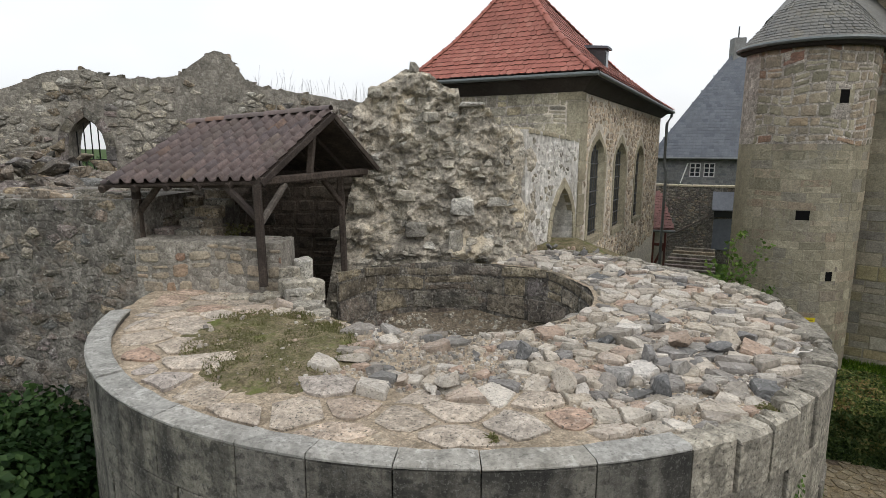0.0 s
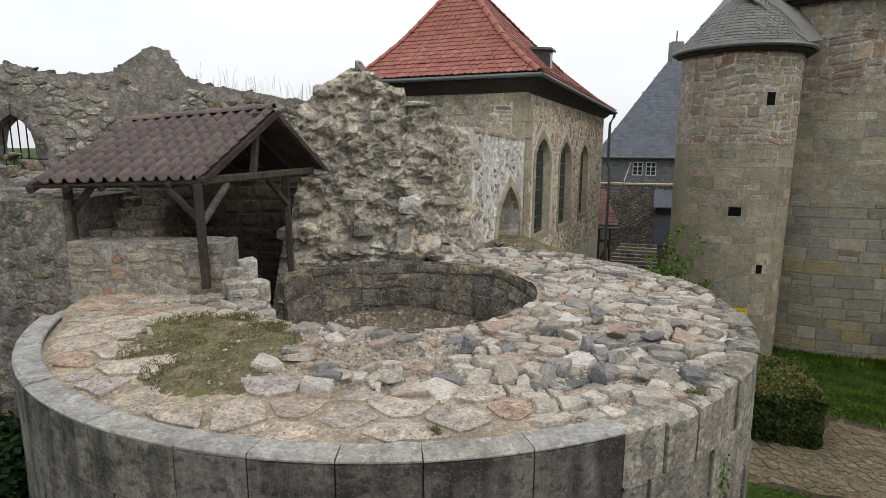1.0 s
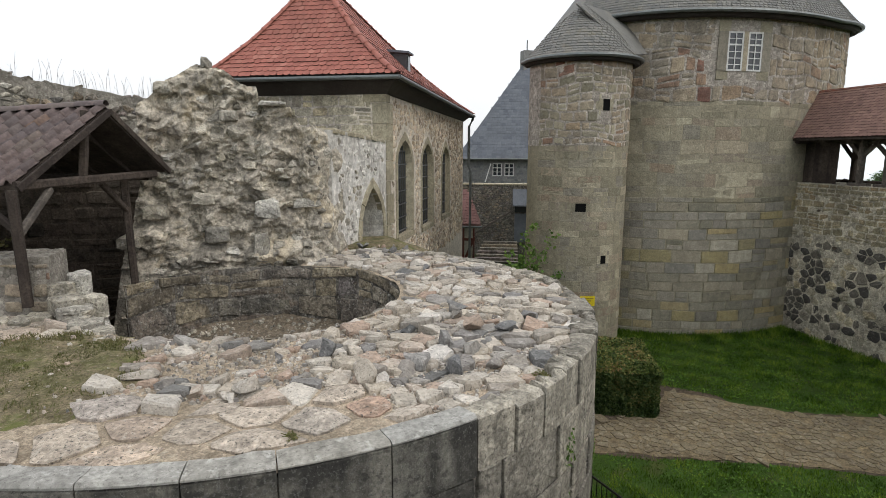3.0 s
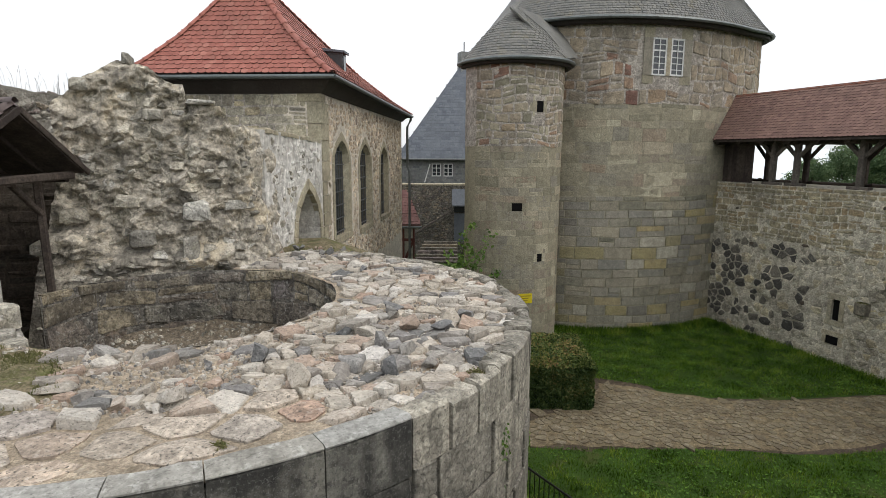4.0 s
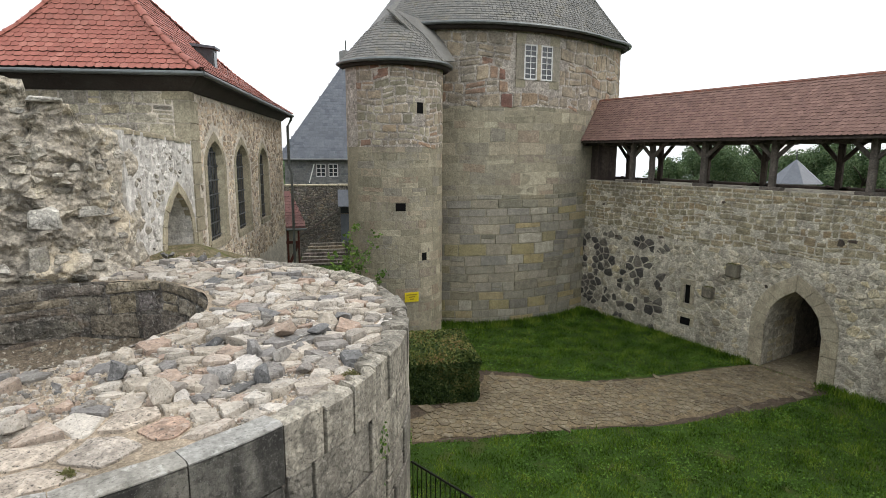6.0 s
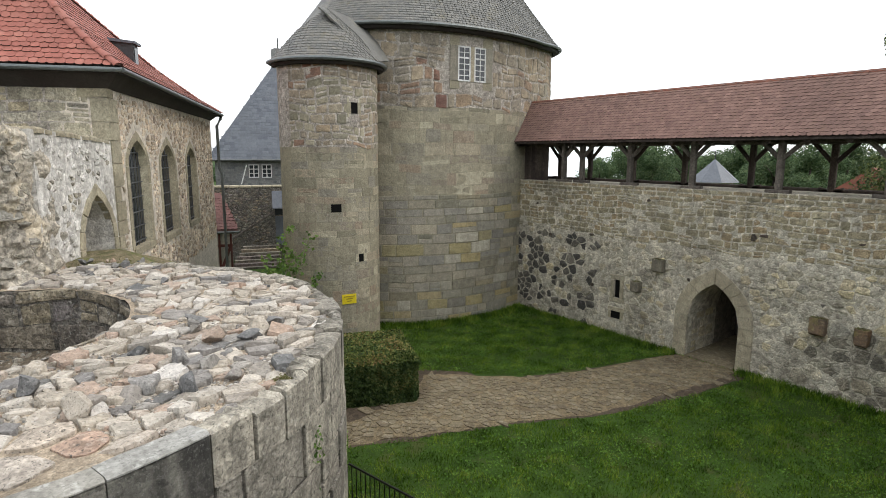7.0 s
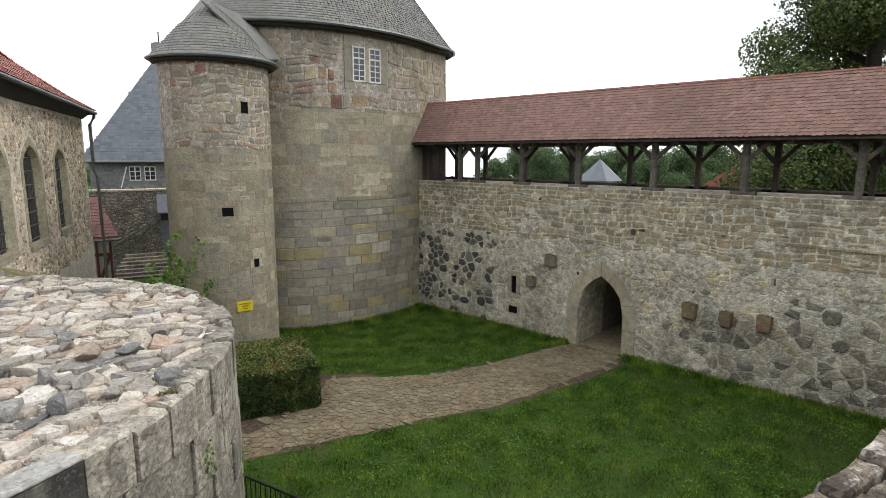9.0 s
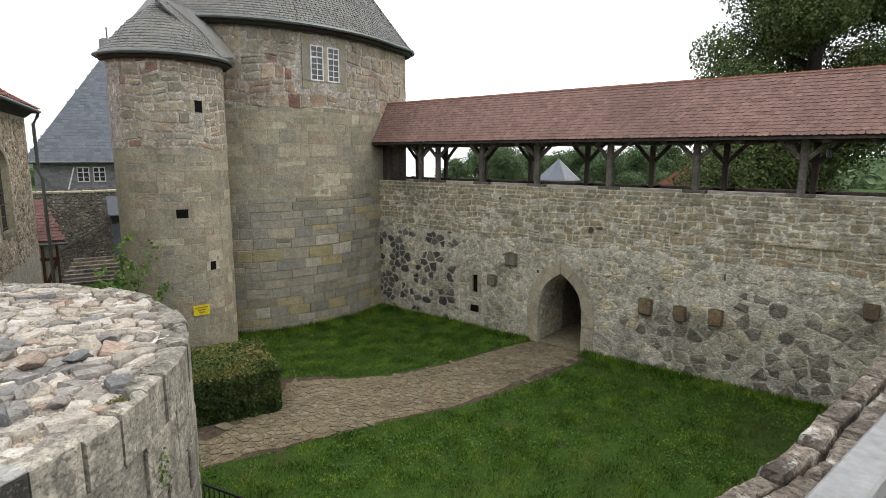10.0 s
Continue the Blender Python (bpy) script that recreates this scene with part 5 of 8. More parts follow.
def pantiles(P00, P10, P01, P11, cols, rows, flip=1):
    nrm = (P10 - P00).cross(P01 - P00).normalized() * flip
    for j in range(rows):
        for i in range(cols):
            vs, fs = [], []
            for b in (-.02, 1.12):
                for k in range(9):
                    s = (i + k / 8 * 1.02) / cols
                    t = min(1.02, (j + b) / rows)
                    p = (P00 * (1 - s) + P10 * s) * (1 - t) + (P01 * (1 - s) + P11 * s) * t
                    h = .068 * max(0, math.cos((k / 8 - .7) / .22 * 1.57)) * (abs(k / 8 - .7) < .22) + .006 + (.022 if b < 0 else .0)
                    vs.append(tuple(p + nrm * h + nrm * rng.uniform(-.002, .002)))
            vs += [tuple(Vector(v) - nrm * .03) for v in vs[:9]]
            fs = [[k, k + 1, 10 + k, 9 + k] for k in range(8)] + [[18 + k, 19 + k, k + 1, k] for k in range(8)]
            put("pantile", vs, fs, M["pantile"], shelter, smooth=True)


pantiles(E0, E1, R0, R1, 13, 8)
pantiles(F0, F1, R0, R1, 13, 8, -1)
g = Geo()
for a, b, c, d in ((E0, E1, R1, R0), (F0, F1, R1, R0)):
    n = (b - a).cross(d - a).normalized()
    n = n if n.z > 0 else -n
    for i in range(6):
        for j in range(4):
            P4 = lambda s, t: (a * (1 - s) + b * s) * (1 - t) + (d * (1 - s) + c * s) * t
            q = [P4(i / 6, j / 4), P4((i + 1) / 6, j / 4), P4((i + 1) / 6, (j + 1) / 4), P4(i / 6, (j + 1) / 4)]
            g.hexa([p - n * .06 for p in q] + [p - n * .025 for p in q])
g.weld().out("roof_deck", M["wood_dark"], shelter)
for k in range(7):
    a, b = R0.lerp(R1, k / 7) + Vector((0, 0, .035)), R0.lerp(R1, (k + 1.06) / 7) + Vector((0, 0, .035))
    t = (b - a).normalized()
    s = t.cross(Vector((0, 0, 1))).normalized()
    q = s.cross(t)
    q = q if q.z > 0 else -q
    vs = []
    for p, r in ((a, .085), (b, .072)):
        vs += [tuple(p + s * math.cos(x) * r + q * (math.sin(x) * r * .9 - .0)) for x in [math.pi * m / 8 for m in range(9)]]
    put("ridge_tile", vs, [[m, m + 1, 10 + m, 9 + m] for m in range(8)], M["pantile"], shelter, smooth=True)
Pz = lambda p, z: (p[0], p[1], z)
pfr, pfl, pbr = (-2.93, 7.2), (-4.74, 7.5), (-2.41, 9.5)
for (x, y), z0, z1 in ((pfr, 4.22, 5.55), (pfl, 4.78, 5.52), (pbr, 3.9, 5.6)):
    Geo().beam((x + .02, y, z0), (x - .02, y + .02, z1), .098, .098, up=(0, 1, 0)).out("post", M["wood_dark"], shelter)
Geo().beam((-4.95, 7.4, 5.54), (-2.95, 7.52, 5.56), .1, .12).out("eave_beam", M["wood_dark"], shelter)
Geo().beam((-3.0, 7.4, 5.58), (-2.05, 9.75, 5.64), .11, .11).out("tie_beam", M["wood_dark"], shelter)
Geo().beam((-4.7, 10.6, 5.55), (-2.1, 9.7, 5.6), .1, .12).out("eave_beam", M["wood_dark"], shelter)
Geo().beam((-2.62, 8.42, 5.62), (-2.55, 8.52, 6.5), .1, .1, up=(0, 1, 0)).out("king_post", M["wood_dark"], shelter)
for a, b in (((-2.95, 7.22, 5.1), (-3.42, 7.4, 5.5)), ((-4.74, 7.5, 5.12), (-4.42, 7.5, 5.5)), ((-2.93, 7.25, 5.05), (-2.8, 7.85, 5.52)), ((-2.41, 9.48, 5.1), (-2.58, 8.95, 5.55))):
    Geo().beam(a, b, .07, .08).out("brace", M["wood_dark"] if b[1] > 8 or b[0] < -3.2 else M["wood_grey"], shelter)
for a, b in ((E1, R1), (R1, F1)):
    Geo().beam(a + Vector((.06, -.02, -.05)), b + Vector((.06, -.02, -.05)), .035, .085).out("barge_board", M["wood_dark"], shelter)
for k in range(5):
    s = k / 5
    Geo().beam(E0.lerp(E1, s) + Vector((0, 0, -.08)), R0.lerp(R1, s) + Vector((0, 0, -.08)), .07, .09).out("rafter", M["wood_dark"], shelter)
    Geo().beam(F0.lerp(F1, s) + Vector((0, 0, -.08)), R0.lerp(R1, s) + Vector((0, 0, -.08)), .07, .09).out("rafter", M["wood_dark"], shelter)

# stair shaft under the shelter; its shade is put into the stone colour
shaft = thing("wall_shaft", (-3.4, 10.5, 2), "dark stone walls of the sunken stair", "wall", kind="structure")
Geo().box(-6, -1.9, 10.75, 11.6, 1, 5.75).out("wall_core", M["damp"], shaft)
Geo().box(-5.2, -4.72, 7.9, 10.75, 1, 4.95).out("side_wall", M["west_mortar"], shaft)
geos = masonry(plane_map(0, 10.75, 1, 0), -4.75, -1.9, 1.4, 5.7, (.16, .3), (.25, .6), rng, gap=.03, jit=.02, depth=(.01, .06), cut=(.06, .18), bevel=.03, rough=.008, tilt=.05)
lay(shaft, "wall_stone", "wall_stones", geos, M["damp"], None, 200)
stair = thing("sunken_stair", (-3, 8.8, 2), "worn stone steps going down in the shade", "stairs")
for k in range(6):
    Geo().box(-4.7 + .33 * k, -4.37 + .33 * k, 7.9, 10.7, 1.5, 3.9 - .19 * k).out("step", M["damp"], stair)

# ---- ruined block and the limewashed wall with the blocked door ----
ruin = thing("ruined_wall_block", (-.7, 10.6, 4), "broken end of a thick rubble wall with exposed mortar core", "ruin")
RT = [(-2.5, 6.55), (-2.15, 6.85), (-2.0, 7.05), (-1.7, 7.25), (-1.45, 7.38), (-1.3, 7.42), (-1.0, 7.3), (-.75, 7.12), (-.5, 7.05), (-.45, 6.82), (-.1, 6.78), (.05, 6.72), (.2, 6.45), (.5, 6.38), (.9, 6.3)]


def ruin_top(x):
    for (a, p), (b, q) in zip(RT, RT[1:]):
        if a <= x <= b:
            return p + (q - p) * (x - a) / (b - a)
    return RT[0][1] if x < RT[0][0] else RT[-1][1]


SF, SW = 2.85, 1.0


def ruin_pt(s, z, d):
    """A point d metres out of the broken face, s along it: straight front, then turning along the old wall."""
    w = .22 * noisy(s, 0, z * 1.2, .9, 3) + .17 * noisy(s * .8, 0, z * 1.05, 2.6) + .045 * noisy(s, 0, z * 1.1, 6) + .015 * noisy(s, 0, z, 15) - .22 * abs(noisy(s, 4, z, 1.5)) + .05 - .1 * (z - 4.2) + .22 * max(0, 4.9 - z)
    w = min(w, .42 if z > 4.35 else max(.2, .2 + (z - 4.1) * .9)) + d
    if s < SF - .3:
        x, y, nx, ny = -2.35 + s, 9.98, 0, -1
    else:
        k = min(1, (s - SF + .3) / .6)
        x = -2.35 + min(s, SF) + max(0, s - SF) * math.sin(radians(25)) + 0 * k
        y = 9.98 + max(0, s - SF) * math.cos(radians(25)) + .05 * k
        nx, ny = math.cos(radians(25)) * k, -(1 - k) - math.sin(radians(25)) * k
        L = math.hypot(nx, ny)
        nx, ny = nx / L, ny / L
        w *= 1 - .55 * k
    x -= .2 * max(0, 1 - s / 1.5) * max(0, 5.6 - z)
    return (x + nx * w, y + ny * w, z)


def ruin_t(s):
    return ruin_top(-2.35 + s) if s < SF else 6.42 - .04 * (s - SF)


NX, NZ = 190, 190
vs, fs = [], []
for j in range(NZ + 1):
    for i in range(NX + 1):
        s, t = i / NX * (SF + SW), j / NZ
        zt = ruin_t(s) + .06 * noisy(s, 0, 0, 4)
        z = 3.0 + (zt - 3.0) * t
        vs.append(ruin_pt(s, z, -1.6 * max(0, t - .95)))
base = len(vs)
for i in range(NX + 1):
    x = -2.35 + (SF + .6) * i / NX
    vs.append((x, 12.4, min(6.4, ruin_t(i / NX * (SF + SW)) - .2)))
for j in range(NZ):
    for i in range(NX):
        k = j * (NX + 1) + i
        fs.append([k, k + 1, k + NX + 2, k + NX + 1])
for i in range(NX):
    fs.append([NZ * (NX + 1) + i, NZ * (NX + 1) + i + 1, base + i + 1, base + i])
lb = len(vs)
for j in range(NZ + 1):
    vs.append((-2.35, 12.4, vs[j * (NX + 1)][2]))
for j in range(NZ):
    fs.append([j * (NX + 1), (j + 1) * (NX + 1), lb + j + 1, lb + j])
put("mortar_core", vs, fs, M["ruin"], ruin, "grey and ochre mortar core")
# stones set in the broken face
sites = scatter(0, SF + SW, 3.2 * 1.4, 7.4 * 1.4, lambda x, y: rng.choice((.1, .15, .22, .34, .46)), 12000, rng, lambda s, z: z / 1.4 < ruin_t(s) - .03)
geos = []
for i, poly in cells(sites, .36, .035):
    poly = [(p, q / 1.4) for p, q in poly]
    s, z = sites[i][0], sites[i][1] / 1.4
    patch = noisy(s, z, 0, .9, 9)
    if rng.random() < .42 + .9 * patch and all(b < ruin_t(a) + .02 and 0 <= a <= SF + SW for a, b in poly):
        geos.append(stone(poly, ruin_pt, rng.uniform(-.02, .09), rng, .022, (.04, .24), .016, .2, sink=.16, ragged=.14))
lay(ruin, "core_stone", "core_stones", geos, M["ruin_stone"], None, 300)
for x, z, w, h in ((-1.95, 5.75, .3, .22), (-2.15, 5.0, .42, .26), (-2.5, 4.55, .36, .2), (-1.4, 5.2, .4, .2), (.25, 5.1, .55, .18), (-.4, 5.05, .45, .35), (-1.2, 4.62, .4, .3), (-1.3, 7.42, .14, .2), (-1.95, 7.0, .3, .2), (-.25, 6.78, .5, .08), (-.95, 6.55, .3, .2), (-.5, 4.4, .3, .5)):
    poly = [(x - w / 2, z - h / 2), (x + w / 2, z - h / 2 + rng.uniform(-.03, .03)), (x + w / 2 * .9, z + h / 2), (x - w / 2 * .9, z + h / 2 + rng.uniform(-.03, .03))]
    y0 = ruin_pt(max(.05, x + 2.35), min(z, 6.9), 0)[1]
    _, _, v2, f2 = stone(poly, lambda u, v, d: (u, y0 - d, v), .12, rng, .03, (.06, .25), .02, .1, sink=.35)
    put("jutting_stone", v2, f2, M["ruin_stone"], ruin)

CU = Vector((math.sin(radians(25)), math.cos(radians(25))))
CC = Vector((2.2, 13.69))
S_ch = plane_map(CC.x, CC.y, CU.x, CU.y)
door_wall = thing("wall_limewashed", (1.2, 11.5, 3), "limewashed rubble wall with streaks and a blocked pointed doorway", "wall", kind="structure")
h_door = (-1.12, .80, 3.4, 4.25, 5.2)
dw_top = lambda u: 6.44 - .035 * (u + 5) + .03 * noisy(u, 0, 0, 3)
holed_wall("wall_core", S_ch, -3.5, -.02, 2.5, dw_top, 1.1, [h_door], M["limewash"], door_wall, step=.3)
geos = rubble_face(S_ch, -3.3, -.05, 3.4, 6.3, (.12, .18, .26, .36), rng, 5000, lambda u, v: v < dw_top(u) - .08 and not in_hole([h_door], .2)(u, v, .02, .02), depth=(.0, .03), gap=.045, bevel=.016, keep=.75)
lay(door_wall, "wall_stone", "wall_stones", geos, lambda u, v: M["ruin_stone"] if noisy(u, v, 0, 1.7) > .12 else M["limewash"], lambda u, v: v > 4.2, 150)
surround(S_ch, h_door, .2, .025, M["sandstone"], door_wall, rng, "door_stone", .4, 4)
Geo().hexa([S_ch(u, z, d) for z in (2.5, 5.4) for u, d in ((-2.1, -.55), (-.2, -.55), (-.2, -.8), (-2.1, -.8))]).out("blocking", M["sandstone"], door_wall, "masonry blocking the doorway")
geos = masonry(lambda u, v, d: S_ch(u, v, d - .55), -1.95, -.3, 3.6, 5.3, (.2, .3), (.3, .6), rng, depth=(.004, .02), gap=.02)
lay(door_wall, "blocking_stone", "blocking_stones", geos, M["sandstone"], None, 60)
for k in range(9):
    u = -3.4 + k * .37
    poly = [(u, -.7), (u + .35, -.7), (u + .35, .04), (u, .04)]
    _, _, v2, f2 = stone(poly, lambda a, b, d: S_ch(a, dw_top(a) - .02 + d, b), rng.uniform(.03, .06), rng, .03, (.04, .15), .01, .03)
    put("cap_stone", v2, f2, M["sandstone"], door_wall)
# earth and stones between the bastion and this wall
bv = [(x, y, 4.04 + .05 * (y - 9.6) + .06 * noisy(x, y, 0, 1.5) - max(0, x - 2.0) * .4) for y in [9.6 + .12 * k for k in range(24)] for x in [-2.2 + .2 * k for k in range(28)]]
ob = put("earth_bank", bv, [[j * 28 + i, j * 28 + i + 1, (j + 1) * 28 + i + 1, (j + 1) * 28 + i] for j in range(23) for i in range(27) if not (bv[j * 28 + i][0] < .2 and bv[j * 28 + i][1] < 9.75)], M["turf"], smooth=True)
tagged(ob, "mossy earth bank at the foot of the old wall", "bank", kind="structure")
for k in range(80):
    x, y = rng.uniform(-.6, 3.0), rng.uniform(9.7, 11.3)
    z = max(4.02, 4.04 + .05 * (y - 9.6)) - max(0, x - 2.0) * .4
    s = rng.uniform(.04, .12)
    loose_rock(x, y, z + .02, s, s * .8, s * .8, 100 + k, M["rubble" if k % 3 else "dark_rock"], "pale fallen stone on the mossy bank")


# ---- chapel ----
chapel = thing("chapel", (3.4, 22, 2), "rubble-stone chapel with pointed windows and a red hipped tile roof", "building")
CL, CW, CZ = 12.0, 4.2, 7.36
CN = Vector((CU.y, -CU.x))
S_end = plane_map(CC.x - CN.x * CW, CC.y - CN.y * CW, CN.x, CN.y)
wins = [(1.77, .75, 3.76, 5.72, 6.31), (4.63, .78, 3.68, 5.68, 6.26), (7.8, .72, 3.68, 5.64, 6.2)]
cw = holed_wall("wall", S_ch, .0, CL, 1.0, lambda u: CZ, .9, wins, M["chapel_joint"], chapel, step=1.2, label="rubble side wall with pale pointing")
ce = holed_wall("wall", S_end, 0, CW - .9, 1.0, lambda u: CZ, .9, [], M["mortar_rubble"], chapel, step=1.2, label="rubble end wall")
Geo().hexa([S_ch(u, z, d) for z in (1.0, CZ) for u, d in ((CL - .8, -.9), (CL, -.9), (CL, -CW), (CL - .8, -CW))]).hexa([S_ch(u, z, d) for z in (1.0, CZ) for u, d in ((.9, -CW + .7), (CL - .8, -CW + .7), (CL - .8, -CW), (.9, -CW))]).out("wall", M["chapel_joint"], chapel)
sk = in_hole(wins, .22)
geos = rubble_face(S_ch, .3, CL, 2.4, CZ - .02, (.1, .14, .19, .27), rng, 26000, lambda u, v: not sk(u, v, .02, .02), stretch=1.3, depth=(.0, .03), gap=.03, bevel=.015, keep=.93, reach=.3)
lay(cw, "rubble_stone", "rubble_stones", geos, M["chapel"], lambda u, v: u < 5 and v > 4, 300)
geos = masonry(S_end, 0, CW - .35, 5.9, CZ - .02, (.16, .3), (.25, .7), rng, gap=.02, jit=.012, depth=(.004, .016), cut=(.05, .16), bevel=.02, rough=.004, wave=.02)
lay(ce, "end_wall_stone", "end_wall_stones", geos, M["curtain"], lambda u, v: u > 2, 120)
z = 2.6
while z < CZ - .05:
    h = min(rng.uniform(.3, .5), CZ - z)
    L1, L2 = rng.choice(((.55, .32), (.32, .55)))
    g = Geo()
    v0, v1 = z + .01, z + h - .01
    g.hexa([S_ch(u, q, d) for q in (v0, v1) for u, d in ((-.03, .03), (L1 - .02, .03), (L1 - .02, -.06), (-.03, -.06))])
    g.hexa([S_end(u, q, d) for q in (v0, v1) for u, d in ((CW - L2, .028), (CW + .022, .028), (CW + .022, -.06), (CW - L2, -.06))])
    g.out("quoin", M["sandstone"], cw)
    z += h
for h in wins:
    w = put("window", [S_ch(h[0] + s * h[1], zz, -.15) for s, zz in ((-1, h[2]), (1, h[2]), (1, h[3]), (.7, arch_z(h, h[0] + .7 * h[1])), (.35, arch_z(h, h[0] + .35 * h[1])), (0, h[4]), (-.35, arch_z(h, h[0] - .35 * h[1])), (-.7, arch_z(h, h[0] - .7 * h[1])), (-1, h[3]))], [list(range(9))], M["glass"], chapel, "dark leaded glass")
    surround(S_ch, h, .2, .02, M["sandstone"], w, rng, "window_stone", .45, 4)
    g = Geo()
    # splayed reveal of dressed stone
    pts = [(-1, h[2])] + [(-1, h[2] + (h[3] - h[2]) * k / 3) for k in (1, 2, 3)] + [(s, arch_z(h, h[0] + s * h[1])) for s in (-.85, -.6, -.3, 0, .3, .6, .85)] + [(1, h[3] - (h[3] - h[2]) * k / 3) for k in (0, 1, 2, 3)]
    q = []
    for s, zz in pts:
        q += [S_ch(h[0] + s * (h[1] + .0), zz, .01), S_ch(h[0] + s * (h[1] - .1), h[2] + (zz - h[2]) * .97, -.145)]
    g.add(q, [[2 * i, 2 * i + 1, 2 * i + 3, 2 * i + 2] for i in range(len(pts) - 1)])
    g.out("reveal", M["sandstone"], w, "splayed sandstone reveal")
    g = Geo()
    for k in range(7):
        g.tube([S_ch(h[0] - h[1] * .86, h[2] + .1 + k * .36, -.125), S_ch(h[0] + h[1] * .86, h[2] + .1 + k * .36, -.125)], .018, 6)
    for k in (-.6, -.3, 0, .3, .6):
        g.tube([S_ch(h[0] + k * h[1], h[2], -.125), S_ch(h[0] + k * h[1], arch_z(h, h[0] + k * h[1]) - .04, -.125)], .014, 6)
    g.out("glazing_bar", M["lead"], w)
    g = Geo().hexa([S_ch(h[0] + s, zz, d) for zz in (h[2] - .14, h[2] + .012) for s, d in ((-h[1] - .12, .05), (h[1] + .12, .05), (h[1] - .02, -.16), (-h[1] + .02, -.16))])
    g.out("sill", M["sandstone"], w)

# roof: eaves rectangle, four slopes to one apex, flatter towards the eaves
OV, EZ = .4, 7.72
q2 = lambda u, d, z: Vector(S_ch(u, z, d))
e00, e10, e11, e01 = q2(-OV, OV, EZ), q2(CL + .15, OV, EZ - .1), q2(CL + .15, -CW - OV, EZ - .1), q2(-OV, -CW - OV, EZ)
apex = q2(1.2, -CW / 2, 10.35)
BELL = ((0, 0), (.18, .13), (.45, .21), (.7, .13), (1, 0))


def hip_pt(e, k):
    t, drop = BELL[k]
    return e.lerp(apex, t) - Vector((0, 0, drop * (1.4 if e is e10 or e is e11 else 1)))


g = Geo()
dn = Vector((0, 0, .06))
for a, b in ((e00, e10), (e10, e11), (e11, e01), (e01, e00)):
    for k in range(4):
        f = [hip_pt(a, k), hip_pt(b, k), hip_pt(b, k + 1), hip_pt(a, k + 1)]
        g.hexa([tuple(p - dn * 2) for p in f] + [tuple(p - dn) for p in f]) if k < 3 else g.add([tuple(p - dn) for p in f[:3]], [[0, 1, 2]])
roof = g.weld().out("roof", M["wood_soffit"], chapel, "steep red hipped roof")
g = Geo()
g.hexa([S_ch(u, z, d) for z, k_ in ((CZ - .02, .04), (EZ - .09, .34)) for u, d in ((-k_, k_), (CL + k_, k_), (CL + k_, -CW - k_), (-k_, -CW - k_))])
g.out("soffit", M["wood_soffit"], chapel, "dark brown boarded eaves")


def beaver_tile():
    """A flat clay tile with a rounded tail, tail at the origin."""
    w, L, t = .088, .36, .02
    top = [(-w, L, 0), (-w, .036, .021), (-w * .72, .011, .0225), (0, 0, .024), (w * .72, .011, .0225), (w, .036, .021), (w, L, 0)]
    v = [(x, y, z + t) for x, y, z in top] + [(x, y, z) for x, y, z in top[1:6]]
    return v, [[6, 5, 4, 3, 2, 1, 0]] + [[i, i + 1, 7 + i, 6 + i] for i in range(1, 5)] + [[0, 1, 7], [5, 6, 11]]


TV, TF = beaver_tile()
TI = [0, 1, 1, 1, 1, 0, 0]


def tiles(parent, name, O, e, s, cols, rows, mat, keep, near, limit, expo=.165, wid=.182):
    e, s = e.normalized(), s.normalized()
    n = e.cross(s).normalized()
    sc = wid / .182
    tv_ = [(x * sc, y, z * 1.4) for x, y, z in TV]
    me = bpy.data.meshes.new(name)
    me.from_pydata(tv_, [], TF)
    me.materials.append(mat)
    # tail faces take the shadow-line colour
    me.materials.append(M["tile_dirt"])
    me.polygons.foreach_set("material_index", TI)
    count, rest = 0, Geo()
    for j in range(rows):
        for i in range(cols):
            a, b = (i + .5 * (j % 2)) * wid, j * expo
            if not keep(a, b):
                continue
            jx = rng.uniform(-.006, .006)
            p = O + e * (a + jx) + s * (b + rng.uniform(-.008, .008)) + n * rng.uniform(.0, .006)
            tw = rng.uniform(-.025, .025)
            ee, ss = e * math.cos(tw) + s * math.sin(tw), s * math.cos(tw) - e * math.sin(tw)
            m = Matrix(((ee.x, ss.x, n.x, p.x), (ee.y, ss.y, n.y, p.y), (ee.z, ss.z, n.z, p.z), (0, 0, 0, 1)))
            head = next((y for y in (.36, .3, .24, .18, .13, .09) if keep(a, b + y)), .06)
            if head < .36:
                rest.add([tuple(m @ Vector((v[0], min(v[1], head), v[2]))) for v in tv_], TF)
            elif count < limit and near(a, b):
                ob = new(name, me)
                ob.parent = parent
                ob.matrix_basis = Matrix.Translation(-WORLD_AT[parent.name]) @ m
                count += 1
            else:
                rest.add([tuple(m @ Vector(v)) for v in tv_], TF)
    if rest.v:
        ob = rest.out(name + "s", mat, parent)
        ob.data.materials.append(M["tile_dirt"])
        ob.data.polygons.foreach_set("material_index", TI * (len(rest.f) // len(TF)))
        ob["kind"] = "stuff"


